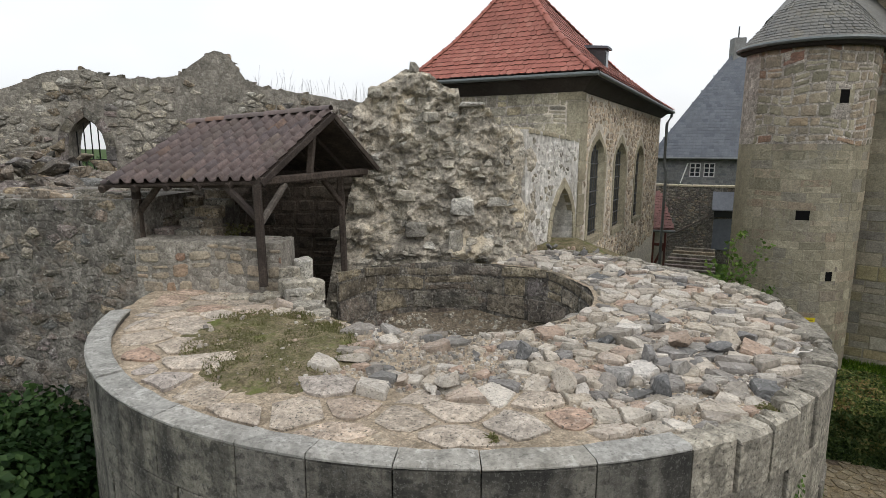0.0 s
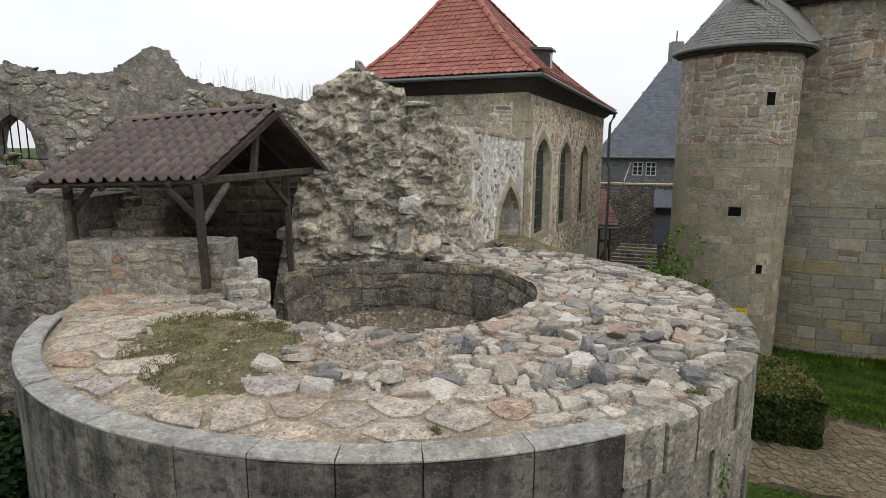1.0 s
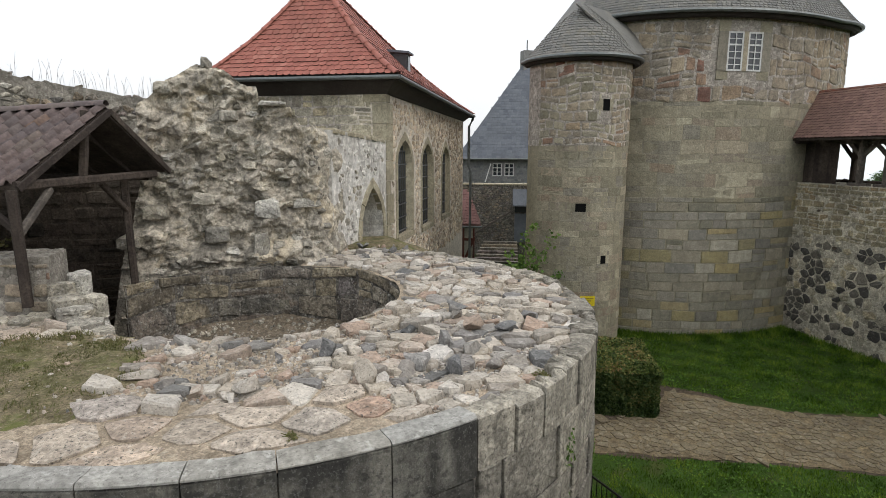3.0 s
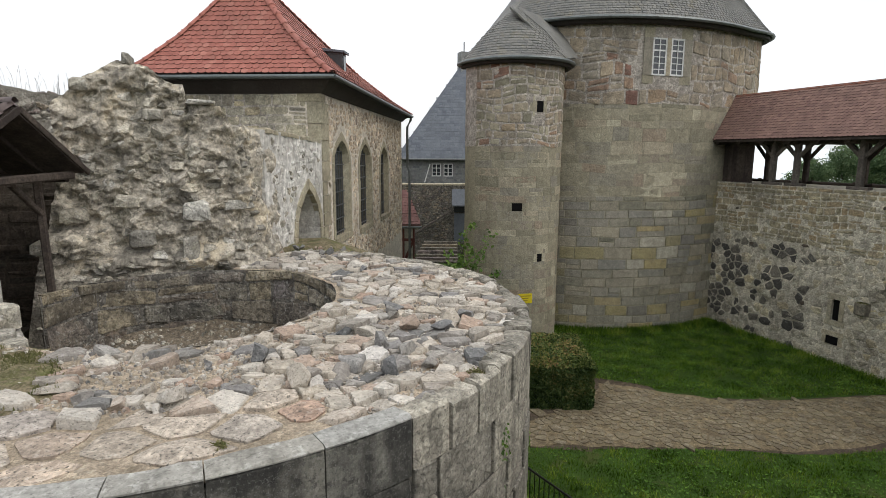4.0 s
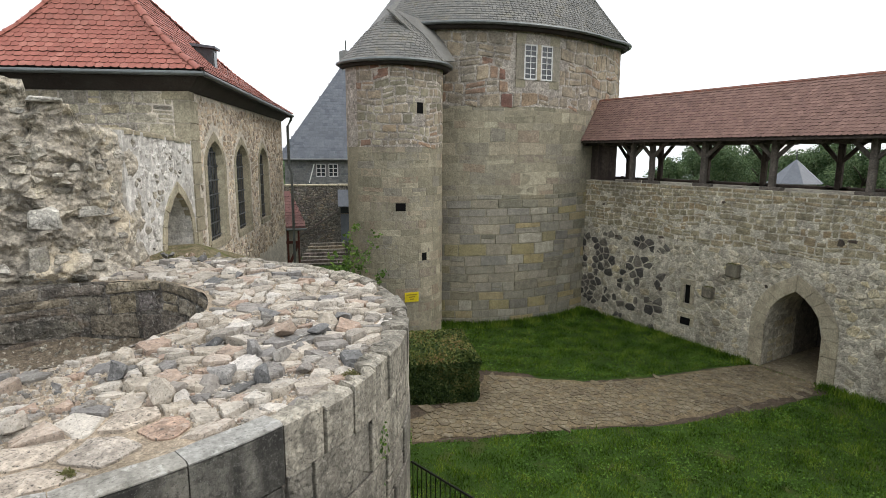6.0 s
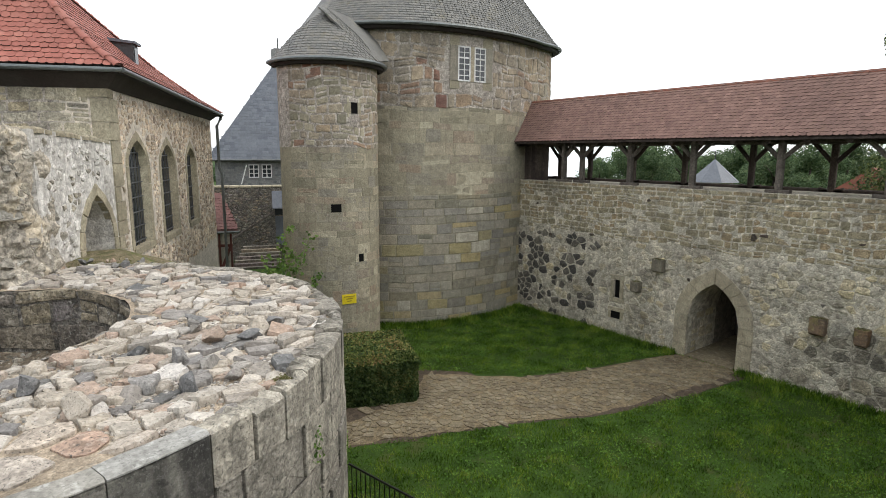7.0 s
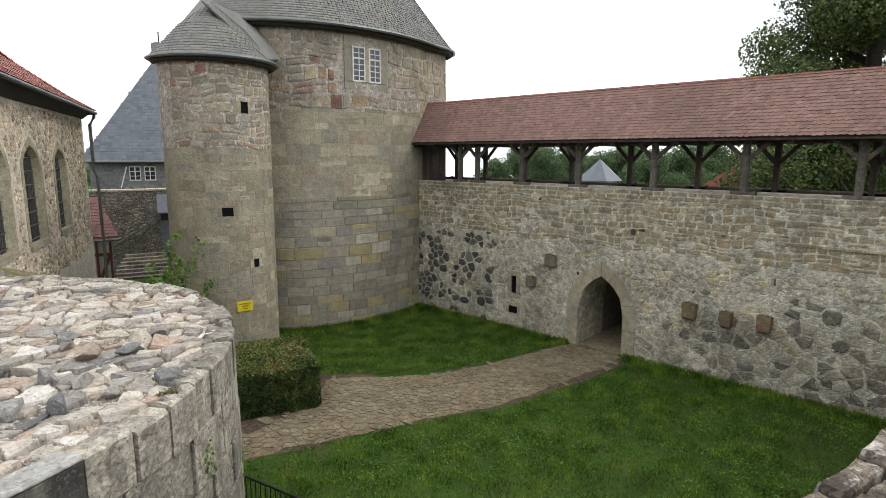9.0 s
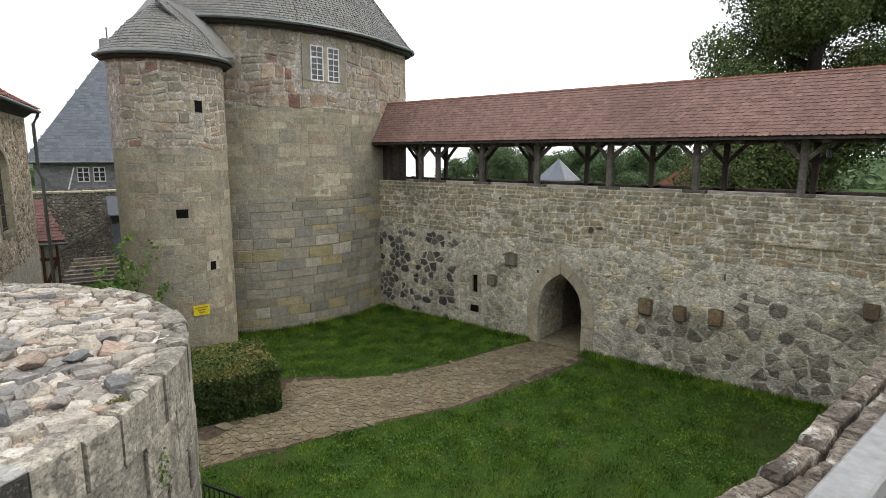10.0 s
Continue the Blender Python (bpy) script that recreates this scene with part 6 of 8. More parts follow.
# tiles of the two slopes in view, strip by strip
for n_, (a_, b_) in enumerate(((e01, e00), (e00, e10))):
    for k in range(4):
        p, q, p2, q2_ = hip_pt(a_, k), hip_pt(b_, k), hip_pt(a_, k + 1), hip_pt(b_, k + 1)
        ex = (q - p).normalized()
        L0, pa, pb = (q - p).length, (p2 - p).dot(ex), (q2_ - p).dot(ex)
        up = (p2 - p) - ex * pa
        H = up.length
        tiles(roof, "roof_tile" if n_ == 0 else "side_tile", p, ex, up, int(L0 / .165) + 2, int(H / .14 + .6), M["tile_new"], lambda a, b: pa * min(1, b / H) - .03 < a < L0 + (pb - L0) * min(1, b / H) + .03 and b < H + .14, lambda a, b: n_ == 0 and k in (1, 2), 150, expo=H / max(1, int(H / .14 + .6)), wid=.165)


def ridge_run(a, b, n, mat, parent, name="hip_tile", r=.098):
    for k in range(n):
        p, q = a.lerp(b, k / n), a.lerp(b, (k + 1.12) / n)
        t = (q - p).normalized()
        s = t.cross(Vector((0, 0, 1))).normalized()
        u = s.cross(t)
        u = u if u.z > 0 else -u
        vs = []
        for c, rr in ((p, r * 1.12), (p + (q - p) * .12, r * 1.12), (p + (q - p) * .13, r), (q, r * .92)):
            vs += [tuple(c + s * math.cos(x) * rr + u * math.sin(x) * rr * .8) for x in [math.pi * m / 6 for m in range(7)]]
        put(name, vs, [[7 * j + m, 7 * j + m + 1, 7 * j + 8 + m, 7 * j + 7 + m] for j in range(3) for m in range(6)], mat, parent, smooth=True)


for e in (e00, e01, e10):
    for k in range(4):
        a, b = hip_pt(e, k), hip_pt(e, k + 1)
        ridge_run(a + Vector((0, 0, .02)), b + Vector((0, 0, .02)), max(2, round((b - a).length / .3)), M["tile_new"], roof)
for a, b in ((e01, e00), (e00, e10)):
    t = (b - a).normalized()
    o = Vector((t.y, -t.x, 0)) * .07 - Vector((0, 0, .05))
    Geo().tube([a + o - t * .06, b + o + t * .08], .05, 10).out("gutter", M["zinc"], chapel, "grey zinc gutter")
pc = q2(CL + .1, .2, 0)
Geo().tube([(pc.x + .25, pc.y, EZ - .1), (pc.x + .2, pc.y - .02, EZ - .3), (pc.x, pc.y - .15, EZ - .6), (pc.x, pc.y - .15, 5.4), (pc.x + .08, pc.y - .2, 5.2), (pc.x + .08, pc.y - .2, 1)], .06, 8).out("downpipe", M["zinc"], chapel)
# slate dormer on the courtyard slope
dc = q2(3.45, -.42, 8.52)
d_u, d_o = Vector((CU.x, CU.y, 0)), Vector((CN.x, CN.y, 0))
DP = lambda a, b, c: tuple(dc + d_u * a + d_o * b + Vector((0, 0, c)))
dormer = Geo().hexa([DP(*p) for p in ((-.2, .12, -.45), (.2, .12, -.45), (.2, -.9, -.45), (-.2, -.9, -.45), (-.2, .12, .3), (.2, .12, .3), (.2, -.9, .36), (-.2, -.9, .36))]).out("dormer", M["lead"], chapel, "small slate-clad dormer")
Geo().hexa([DP(*p) for p in ((-.27, .2, .27), (.27, .2, .27), (.27, -.9, .37), (-.27, -.9, .37), (-.27, .2, .33), (.27, .2, .33), (.27, -.9, .45), (-.27, -.9, .45))]).out("dormer_roof", M["slate_blue"], dormer)
Geo().hexa([DP(*p) for p in ((-.13, .135, -.2), (.13, .135, -.2), (.13, .122, -.2), (-.13, .122, -.2), (-.13, .135, .2), (.13, .135, .2), (.13, .122, .2), (-.13, .122, .2))]).out("dormer_window", M["glass"], dormer)

# ---- stair turret ----
TC, TR, TZ = (8.53, 16.25), 1.5, 8.64
turret = thing("stair_turret", (TC[0], TC[1], 0), "round stair turret of grey-brown sandstone with a slate roof", "tower")
S_t = round_map(TC[0], TC[1], TR)
t_u = lambda x, y: TR * math.atan2(y - TC[1], x - TC[0])
SLITS = [(t_u(7.93, 14.66), 4.43, .15, .12), (t_u(8.62, 14.6), 7.33, .11, .16), (t_u(8.78, 14.6), 2.89, .09, .12)]


def drum(name, S, u0, u1, z0, z1, mat, parent, n=72, d0=-.02):
    g = Geo()
    for i in range(n):
        a, b = u0 + (u1 - u0) * i / n, u0 + (u1 - u0) * (i + 1) / n
        g.hexa([S(a, z0, d0), S(b, z0, d0), S(b, z0, -.5), S(a, z0, -.5), S(a, z1, d0), S(b, z1, d0), S(b, z1, -.5), S(a, z1, -.5)])
    return g.weld().out(name, mat, parent)


tw = drum("wall", S_t, -math.pi * TR, math.pi * TR, -.5, 6.2, M["mortar_tower"], turret, d0=-.001)
drum("upper_wall", S_t, -math.pi * TR, math.pi * TR, 6.2, TZ, M["mortar_rubble"], turret, 96, .004)
tsk = lambda u, v, a, b: any(abs(u - s[0]) < s[2] + a * .9 and abs(v - s[1]) < s[3] + b * .9 for s in SLITS)
g1 = masonry(S_t, radians(-165) * TR, radians(10) * TR, -.1, 6.2, (.18, .34), (.28, .8), rng, gap=.006, jit=.005, depth=(-.0005, .008), bevel=.012, cut=(.015, .08), rough=.0015, tilt=.008, wave=.015, skip=tsk, sub=4, ragged=.008)
g2 = masonry(S_t, radians(-165) * TR, radians(10) * TR, 6.2, TZ, (.16, .34), (.18, .5), rng, gap=.026, jit=.018, depth=(.006, .022), bevel=.018, cut=(.05, .2), rough=.004, tilt=.04, wave=.06, skip=tsk, sub=3, ragged=.05)
lay(tw, "ashlar_block", "ashlar_blocks", g1, M["turret"], lambda u, v: v > .3, 300)
lay(tw, "rubble_stone", "rubble_stones", g2, lambda u, v: M["ashlar_red"] if noisy(u, v, 4, 2.1) > .1 else M["turret"], None, 150)
for u, z, a, b in SLITS:
    w = Geo()
    for (p, q, r, s) in ((-a - .12, a + .12, b, b + .13), (-a - .12, a + .12, -b - .11, -b), (-a - .12, -a, -b, b), (a, a + .12, -b, b)):
        w.hexa([S_t(u + x, z + y, d) for y in (r, s) for x, d in ((p, .012), (q, .012), (q, -.1), (p, -.1))])
    w.out("slit_surround", M["turret"], turret)
    # black plate on the wall face paints the dark of the slit
    Geo().hexa([S_t(u + x, z + y, d) for y in (-b, b) for x, d in ((-a, .009), (a, .009), (a, -.012), (-a, -.012))]).out("slit_opening", M["void"], turret, "dark narrow opening")


def cone_roof(name, cx, cy, prof, mat, parent, a0, a1, near, limit, ell=None):
    """Slates in rings over a turned profile of (radius, height)."""
    P = lambda r, a, z: ell(r, a, z) if ell else (cx + r * math.cos(a), cy + r * math.sin(a), z)
    g = Geo()
    n = 64
    for (r0, z0), (r1, z1) in zip(prof, prof[1:]):
        for i in range(n):
            a, b = 6.28319 * i / n, 6.28319 * (i + 1) / n
            g.add([P(r0, a, z0), P(r0, b, z0), P(r1, b, z1), P(r1, a, z1)], [[0, 1, 2, 3]])
    ob = g.out(name, mat, parent, smooth=True)
    geos = []
    for (r0, z0), (r1, z1) in zip(prof, prof[1:]):
        L = math.hypot(r1 - r0, z1 - z0)
        rows = max(1, round(L / .115))
        nx, nz = (z1 - z0) / L, (r0 - r1) / L
        for j in range(rows):
            t0, t1 = j / rows, min(1, (j + 1.08) / rows)
            ra_, rb_ = r0 + (r1 - r0) * t0, r0 + (r1 - r0) * t1
            za, zb = z0 + (z1 - z0) * t0, z0 + (z1 - z0) * t1
            m = max(6, int((a1 - a0) * max(ra_, .3) / .15))
            for i in range(m):
                a = a0 + (a1 - a0) * (i + .5 * (j % 2) + rng.uniform(-.08, .08)) / m
                b = a + (a1 - a0) / m * .985
                h0, h1 = rng.uniform(.007, .015), .003
                c = (b - a) * .22
                vs = [P(ra_ + nx * h0, a + c, za + nz * h0), P(ra_ + nx * h0, b - c * .2, za + nz * h0), P(ra_ + nx * h0 - .0, b, za + nz * h0 + (zb - za) * .25), P(rb_ + nx * h1, b, zb + nz * h1), P(rb_ + nx * h1, a, zb + nz * h1), P(ra_ + nx * h0, a, za + nz * h0 + (zb - za) * .2)]
                vs += [P(ra_, a + c, za - .004), P(ra_, b - c * .2, za - .004)]
                geos.append(((a + b) / 2, za, vs, [[0, 1, 2, 3, 4, 5], [6, 7, 1, 0]]))
    lay(ob, "slate", "slates", geos, mat, near, limit)
    return ob


tprof = [(TR + .27, 8.67), (TR + .04, 8.9), (.92, 9.6), (.02, 10.36)]
tr_ = cone_roof("roof", TC[0], TC[1], tprof, M["slate"], turret, radians(-190), radians(30), lambda a, z: z < 9.6, 250)
Geo().tube([(TC[0] + (TR + .28) * math.cos(t), TC[1] + (TR + .28) * math.sin(t), 8.64) for t in [radians(-190 + 4 * k) for k in range(56)]], .055, 8).out("gutter", M["zinc"], turret, "grey zinc gutter")
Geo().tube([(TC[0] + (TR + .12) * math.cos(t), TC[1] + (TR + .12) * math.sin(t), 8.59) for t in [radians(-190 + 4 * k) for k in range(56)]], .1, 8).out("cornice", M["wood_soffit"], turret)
# roof saddle between turret and tower
ctr = Vector((15.56, 20.16))
sd = (ctr - Vector(TC)).normalized()
pp = Vector((-sd.y, sd.x))
A_, B_ = Vector(TC), Vector(TC) + sd * 1.5
C_ = Vector(TC) + sd * 2.3
lo = [A_ - pp * (TR + .27), B_ - pp * (TR - .15), B_ + pp * (TR - .15), A_ + pp * (TR + .27)]
zl = (8.7, 8.95, 8.95, 8.7)
sv = [(p.x, p.y, z) for p, z in zip(lo, zl)] + [(A_.x, A_.y, 10.37), (C_.x, C_.y, 10.37)]
saddle = Geo().add(sv, [[0, 1, 5, 4], [4, 5, 2, 3], [1, 2, 5], [0, 4, 3], [3, 2, 1, 0]]).out("roof_saddle", M["slate"], turret)
P0, P1, Q0 = Vector(sv[0]), Vector(sv[1]), Vector(sv[4])
ex_ = (P1 - P0).normalized()
up_ = (Q0 - P0) - ex_ * (Q0 - P0).dot(ex_)
nn_ = ex_.cross(up_).normalized()
nn_ = nn_ if nn_.z > 0 else -nn_
S_sd = lambda u, v, d: tuple(P0 + ex_ * u + up_.normalized() * v + nn_ * d)
lay(saddle, "slate", "slates", masonry(S_sd, 0, 1.4, 0, up_.length - .05, (.115, .12), (.14, .2), rng, gap=.004, depth=(.006, .013), bevel=.006, cut=(.02, .1)), M["slate"], lambda u, v: False, 0)

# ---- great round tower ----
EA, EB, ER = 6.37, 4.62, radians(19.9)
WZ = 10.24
tower = thing("round_tower", (15.56, 20.16, 0), "great round sandstone tower with red stones and a slate cone roof", "tower")


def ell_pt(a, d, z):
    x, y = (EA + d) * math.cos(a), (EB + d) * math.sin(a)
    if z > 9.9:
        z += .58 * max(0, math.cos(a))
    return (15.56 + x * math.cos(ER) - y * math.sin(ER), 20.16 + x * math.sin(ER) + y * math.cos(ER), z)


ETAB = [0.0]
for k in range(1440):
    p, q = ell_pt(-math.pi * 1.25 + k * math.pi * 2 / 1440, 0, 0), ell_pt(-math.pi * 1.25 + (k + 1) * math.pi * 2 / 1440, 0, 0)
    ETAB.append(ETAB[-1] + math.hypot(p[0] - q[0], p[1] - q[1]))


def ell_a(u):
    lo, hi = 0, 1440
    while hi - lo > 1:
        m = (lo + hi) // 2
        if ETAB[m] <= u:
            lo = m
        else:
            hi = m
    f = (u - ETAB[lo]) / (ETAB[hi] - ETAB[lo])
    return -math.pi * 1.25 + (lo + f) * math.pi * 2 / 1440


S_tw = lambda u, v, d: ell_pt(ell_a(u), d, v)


def u_at(x, y):
    return min((math.hypot(*(Vector(ell_pt(ell_a(k * .05), 0, 0)[:2]) - Vector((x, y)))), k * .05) for k in range(int(ETAB[-1] / .05)))[1]


U_WIN = u_at(13.44, 15.09) + .12
U_L, U_R = U_WIN - 5.0, U_WIN + 8.5
win = (U_WIN, .74, 8.45, 9.82)
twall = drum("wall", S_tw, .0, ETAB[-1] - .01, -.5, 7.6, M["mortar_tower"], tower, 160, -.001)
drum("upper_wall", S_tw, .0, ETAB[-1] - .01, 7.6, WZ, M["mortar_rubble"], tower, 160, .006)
wsk = lambda u, v, a, b: abs(u - win[0]) < win[1] + .18 + a * .8 and win[2] - .22 - b * .8 < v < win[3] + .2 + b * .8
g1 = masonry(S_tw, U_L, U_R, -.1, 4.6, (.26, .42), (.35, 1.05), rng, gap=.019, jit=.01, depth=(.01, .028), bevel=.012, cut=(.015, .07), rough=.0015, tilt=.008, wave=.015, sub=4, ragged=.01)
g2 = masonry(S_tw, U_L, U_R, 4.6, 7.6, (.2, .46), (.35, 1.2), rng, gap=.006, jit=.006, depth=(-.0005, .008), bevel=.014, cut=(.02, .1), rough=.0015, tilt=.008, wave=.03, sub=5, ragged=.012)
g3 = masonry(S_tw, U_L, U_R, 7.6, WZ, (.22, .5), (.22, .75), rng, gap=.032, jit=.022, depth=(.008, .03), bevel=.03, cut=(.05, .2), rough=.005, tilt=.04, wave=.07, skip=wsk, sub=3, ragged=.05)
lay(twall, "ashlar_block", "ashlar_blocks", g1, M["ashlar"], lambda u, v: U_WIN - 3.5 < u < U_WIN + 4, 300)
lay(twall, "upper_block", "upper_blocks", g2, M["turret"], lambda u, v: U_WIN - 3.5 < u < U_WIN + 4, 200)
lay(twall, "rubble_stone", "rubble_stones", g3, M["ashlar_red"], lambda u, v: U_WIN - 3.5 < u < U_WIN + 4, 250)
# mullioned window
wn_ = Geo()
for (p, q, r, s) in ((-.88, .88, 9.66, 9.98), (-.88, .88, 8.24, 8.5), (-.88, -.58, 8.5, 9.66), (.58, .88, 8.5, 9.66), (-.075, .075, 8.5, 9.66)):
    wn_.hexa([S_tw(U_WIN + x, y, d) for y in (r, s) for x, d in ((p, .045), (q, .045), (q, -.1), (p, -.1))])
window = wn_.out("window", M["turret"], tower, "stone-framed double casement window")
for c in (-.328, .328):
    put("pane", [S_tw(U_WIN + c + x, y, .016) for x, y in ((-.253, 8.5), (.253, 8.5), (.253, 9.66), (-.253, 9.66))], [[0, 1, 2, 3]], M["glass"], window, "dark window glass")
    for p, q, r, s in [(-.253, -.2, 8.5, 9.66), (.2, .253, 8.5, 9.66), (-.253, .253, 8.5, 8.55), (-.253, .253, 9.61, 9.66), (-.015, .015, 8.5, 9.66), (-.253, .253, 9.25, 9.3)] + [(-.253, .253, 8.5 + k * .19 - .012, 8.5 + k * .19 + .012) for k in (1, 2, 3, 5)]:
        k = .036 if q - p < .1 else .032
        Geo().hexa([S_tw(U_WIN + c + x, y, d) for y in (r, s) for x, d in ((p, k), (q, k), (q, .019), (p, .019))]).out("casement_bar", M["white_paint"], window, "white glazing bar")


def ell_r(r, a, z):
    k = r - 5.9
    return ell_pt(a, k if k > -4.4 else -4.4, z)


prof = [(6.27, 10.22), (6.02, 10.5), (5.45, 11.22), (4.45, 12.5), (3.3, 13.9), (2.2, 15.2), (1.2, 16.4)]
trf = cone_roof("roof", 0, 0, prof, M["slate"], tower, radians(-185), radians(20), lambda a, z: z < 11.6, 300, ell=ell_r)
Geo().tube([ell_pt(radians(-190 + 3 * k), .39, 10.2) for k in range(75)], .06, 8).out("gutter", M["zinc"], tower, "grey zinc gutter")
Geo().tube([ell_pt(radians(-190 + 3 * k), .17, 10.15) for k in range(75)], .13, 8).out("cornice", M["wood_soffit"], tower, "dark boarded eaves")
sk_a = min((abs(Vector(ell_r(4.95, radians(k), 11.5)[:2]).x - 16.4) + (0 if ell_r(4.95, radians(k), 11.5)[1] < 18 else 9), radians(k)) for k in range(-180, 180))[1]
Geo().hexa([ell_r(r + o, sk_a + a, z + .03 + o) for o in (0, .08) for r, a, z in ((5.0, -.04, 11.45), (5.0, .04, 11.45), (4.5, .04, 12.05), (4.5, -.04, 12.05))]).out("skylight", M["white_paint"], trf, "small roof light")

# yellow notice on the turret
su = t_u(8.3, 14.7)
sign = thing("notice_sign", S_t(su, 1.66, .03), "small yellow warning notice fixed to the turret", "sign")
Geo().hexa([S_t(su + x, 1.66 + y, d) for y in (-.15, .15) for x, d in ((-.22, .035), (.22, .035), (.22, .025), (-.22, .025))]).out("plate", M["yellow"], sign)
for y, w in ((.08, .17), (.01, .1), (-.06, .07)):
    Geo().hexa([S_t(su + x, 1.66 + y + q, d) for q in (-.015, .015) for x, d in ((-w, .04), (w, .04), (w, .0355), (-w, .0355))]).out("text_bar", M["sign_ink"], sign)

# ---- curtain wall with the gate ----
GX = 16.28
S_g = lambda u, v, d: (GX - d, -u, v)
curtain = thing("wall_curtain", (17, 6, 0), "long curtain wall of patched rubble with dark basalt and a pointed gate", "wall", kind="structure")
gate = (-7.6, .75, -.1, 1.25, 2.36)
slit_h = (-10.88, .11, 1.28, 1.9, 1.901)
hole_h = (-10.88, .18, .58, .81, .811)
holed_wall("wall_core", S_g, -17.5, 4.5, -1, lambda u: 5.05, 1.7, [gate, slit_h], M["mortar"], curtain, step=1.0)
WTOP = 5.05
holes = [gate, slit_h, hole_h]
csk = lambda u, v, a, b: in_hole([gate], .45)(u, v, a, b) or in_hole([slit_h, hole_h], .08)(u, v, a, b)


def basalt_here(u, v):
    if u < -11.6 and v < 3.3:
        return rng.random() < .62 if v > .3 else rng.random() < .3
    if u > -6 and v < 2.7:
        return rng.random() < (.34 if v < 1.2 else (.08 if u < -2.4 else .4))
    return False


low_g = rubble_face(S_g, -16.2, 3.5, -.15, 3.32, (.15, .22, .32, .42), rng, 24000, lambda u, v: not csk(u, v, .02, .02), stretch=1.35, depth=(-.006, .03), gap=.018, bevel=.025, cut=(.04, .18), rough=.008, tilt=.06, keep=.97, reach=.5, ragged=.09)
mid_g = masonry(S_g, -16.2, 3.5, 3.3, 4.78, (.12, .24), (.16, .5), rng, gap=.018, jit=.012, depth=(-.002, .02), cut=(.04, .16), bevel=.016, rough=.006, tilt=.05, wave=.035, skip=lambda u, v, a, b: rng.random() < .12, ragged=.05)
top_g = masonry(S_g, -16.2, 3.5, 4.78, WTOP, (.13, .14), (.22, .5), rng, gap=.035, jit=.008, depth=(.012, .026), bevel=.01, cut=(.03, .1))
dark_g = [q for q in low_g if basalt_here(q[0], q[1])]
cluster = lambda u, v: .25 < v < 3.25 - .12 * (u + 16) and u < -11.5 and not csk(u, v, .02, .02)
low_g = [q for q in low_g if not cluster(q[0], q[1])]
dark_g = [q for q in dark_g if not cluster(q[0], q[1])]
blk = rubble_face(S_g, -16.2, -11.3, .25, 3.3, (.18, .26, .34, .44, .54), rng, 7000, cluster, stretch=1.15, depth=(.0, .04), gap=.022, bevel=.035, cut=(.06, .24), rough=.012, tilt=.1, keep=.97, reach=.5, ragged=.13)
dark_g += [q for q in blk if rng.random() < .46 + .6 * noisy(q[0], q[1], 2, 1.2)]
low_g += [q for q in blk if not any(q is d for d in dark_g)]
right = lambda u, v: u > -5.9 and v < 2.75 - .3 * max(0, -2.4 - u) and not csk(u, v, .03, .03)
low_g = [q for q in low_g if not right(q[0], q[1])]
dark_g = [q for q in dark_g if not right(q[0], q[1])]
big_g = rubble_face(S_g, -6, 3.5, -.15, 2.8, (.22, .3, .4, .52), rng, 7000, right, stretch=1.18, depth=(-.004, .035), gap=.022, bevel=.03, cut=(.04, .2), rough=.012, tilt=.07, keep=.97, reach=.7, ragged=.1)
grey_g = [q for q in big_g if rng.random() < (.42 if q[1] < 1.2 else .24) * (1.4 if q[0] > -2 else .9)]
low_g += [q for q in big_g if not any(q is d for d in grey_g)]
pale_g = [q for q in low_g if not any(q is d for d in dark_g)]
# the lime render covers many of the stones
pale_g = [q for q in pale_g if rng.random() < .82 + .5 * noisy(q[0], q[1], 0, .8)]
lay(curtain, "basalt_stone", "basalt_stones", dark_g, M["basalt"], None, 250)
lay(curtain, "grey_stone", "grey_stones", grey_g, M["grey_block"], None, 200)
lay(curtain, "wall_stone", "wall_stones", pale_g, M["curtain"], lambda u, v: -12 < u < -1, 300)
lay(curtain, "course_stone", "course_stones", mid_g, M["parapet"], lambda u, v: -9 < u < -1, 200)
lay(curtain, "parapet_stone", "parapet_stones", top_g, M["parapet"], None, 160)
surround(S_g, gate, .42, .03, M["sandstone"], curtain, rng, "gate_stone", .5, 5, sink=.35)
for h, w in ((slit_h, .14),):
    for s in (-1, 1):
        _, _, v2, f2 = stone([(h[0] + s * h[1] * 1.0, h[2]), (h[0] + s * (h[1] + w), h[2]), (h[0] + s * (h[1] + w), h[3]), (h[0] + s * h[1], h[3])][::s], S_g, .03, rng, .012, (.02, .05))
        put("slit_stone", v2, f2, M["sandstone"], curtain)
    for z0, z1 in ((h[3], h[3] + .18), (h[2] - .14, h[2])):
        _, _, v2, f2 = stone([(h[0] - .3, z0), (h[0] + .3, z0), (h[0] + .3, z1), (h[0] - .3, z1)], S_g, .03, rng, .012, (.02, .05))
        put("slit_stone", v2, f2, M["sandstone"], curtain)
# no hole here: a black plate paints the drain's darkness
Geo().hexa([S_g(hole_h[0] + x, zz, d) for zz in (.58, .81) for x, d in ((-.17, .03), (.17, .03), (.17, -.05), (-.17, -.05))]).out("drain_opening", M["void"], curtain, "dark square drain opening")
for p, q, r, s in ((-.34, .34, .82, .96), (-.3, -.18, .56, .81), (.18, .3, .56, .81)):
    _, _, v2, f2 = stone([(hole_h[0] + p, r), (hole_h[0] + q, r), (hole_h[0] + q, s), (hole_h[0] + p, s)], S_g, .04, rng, .012, (.02, .06))
    put("drain_stone", v2, f2, M["sandstone"], curtain)
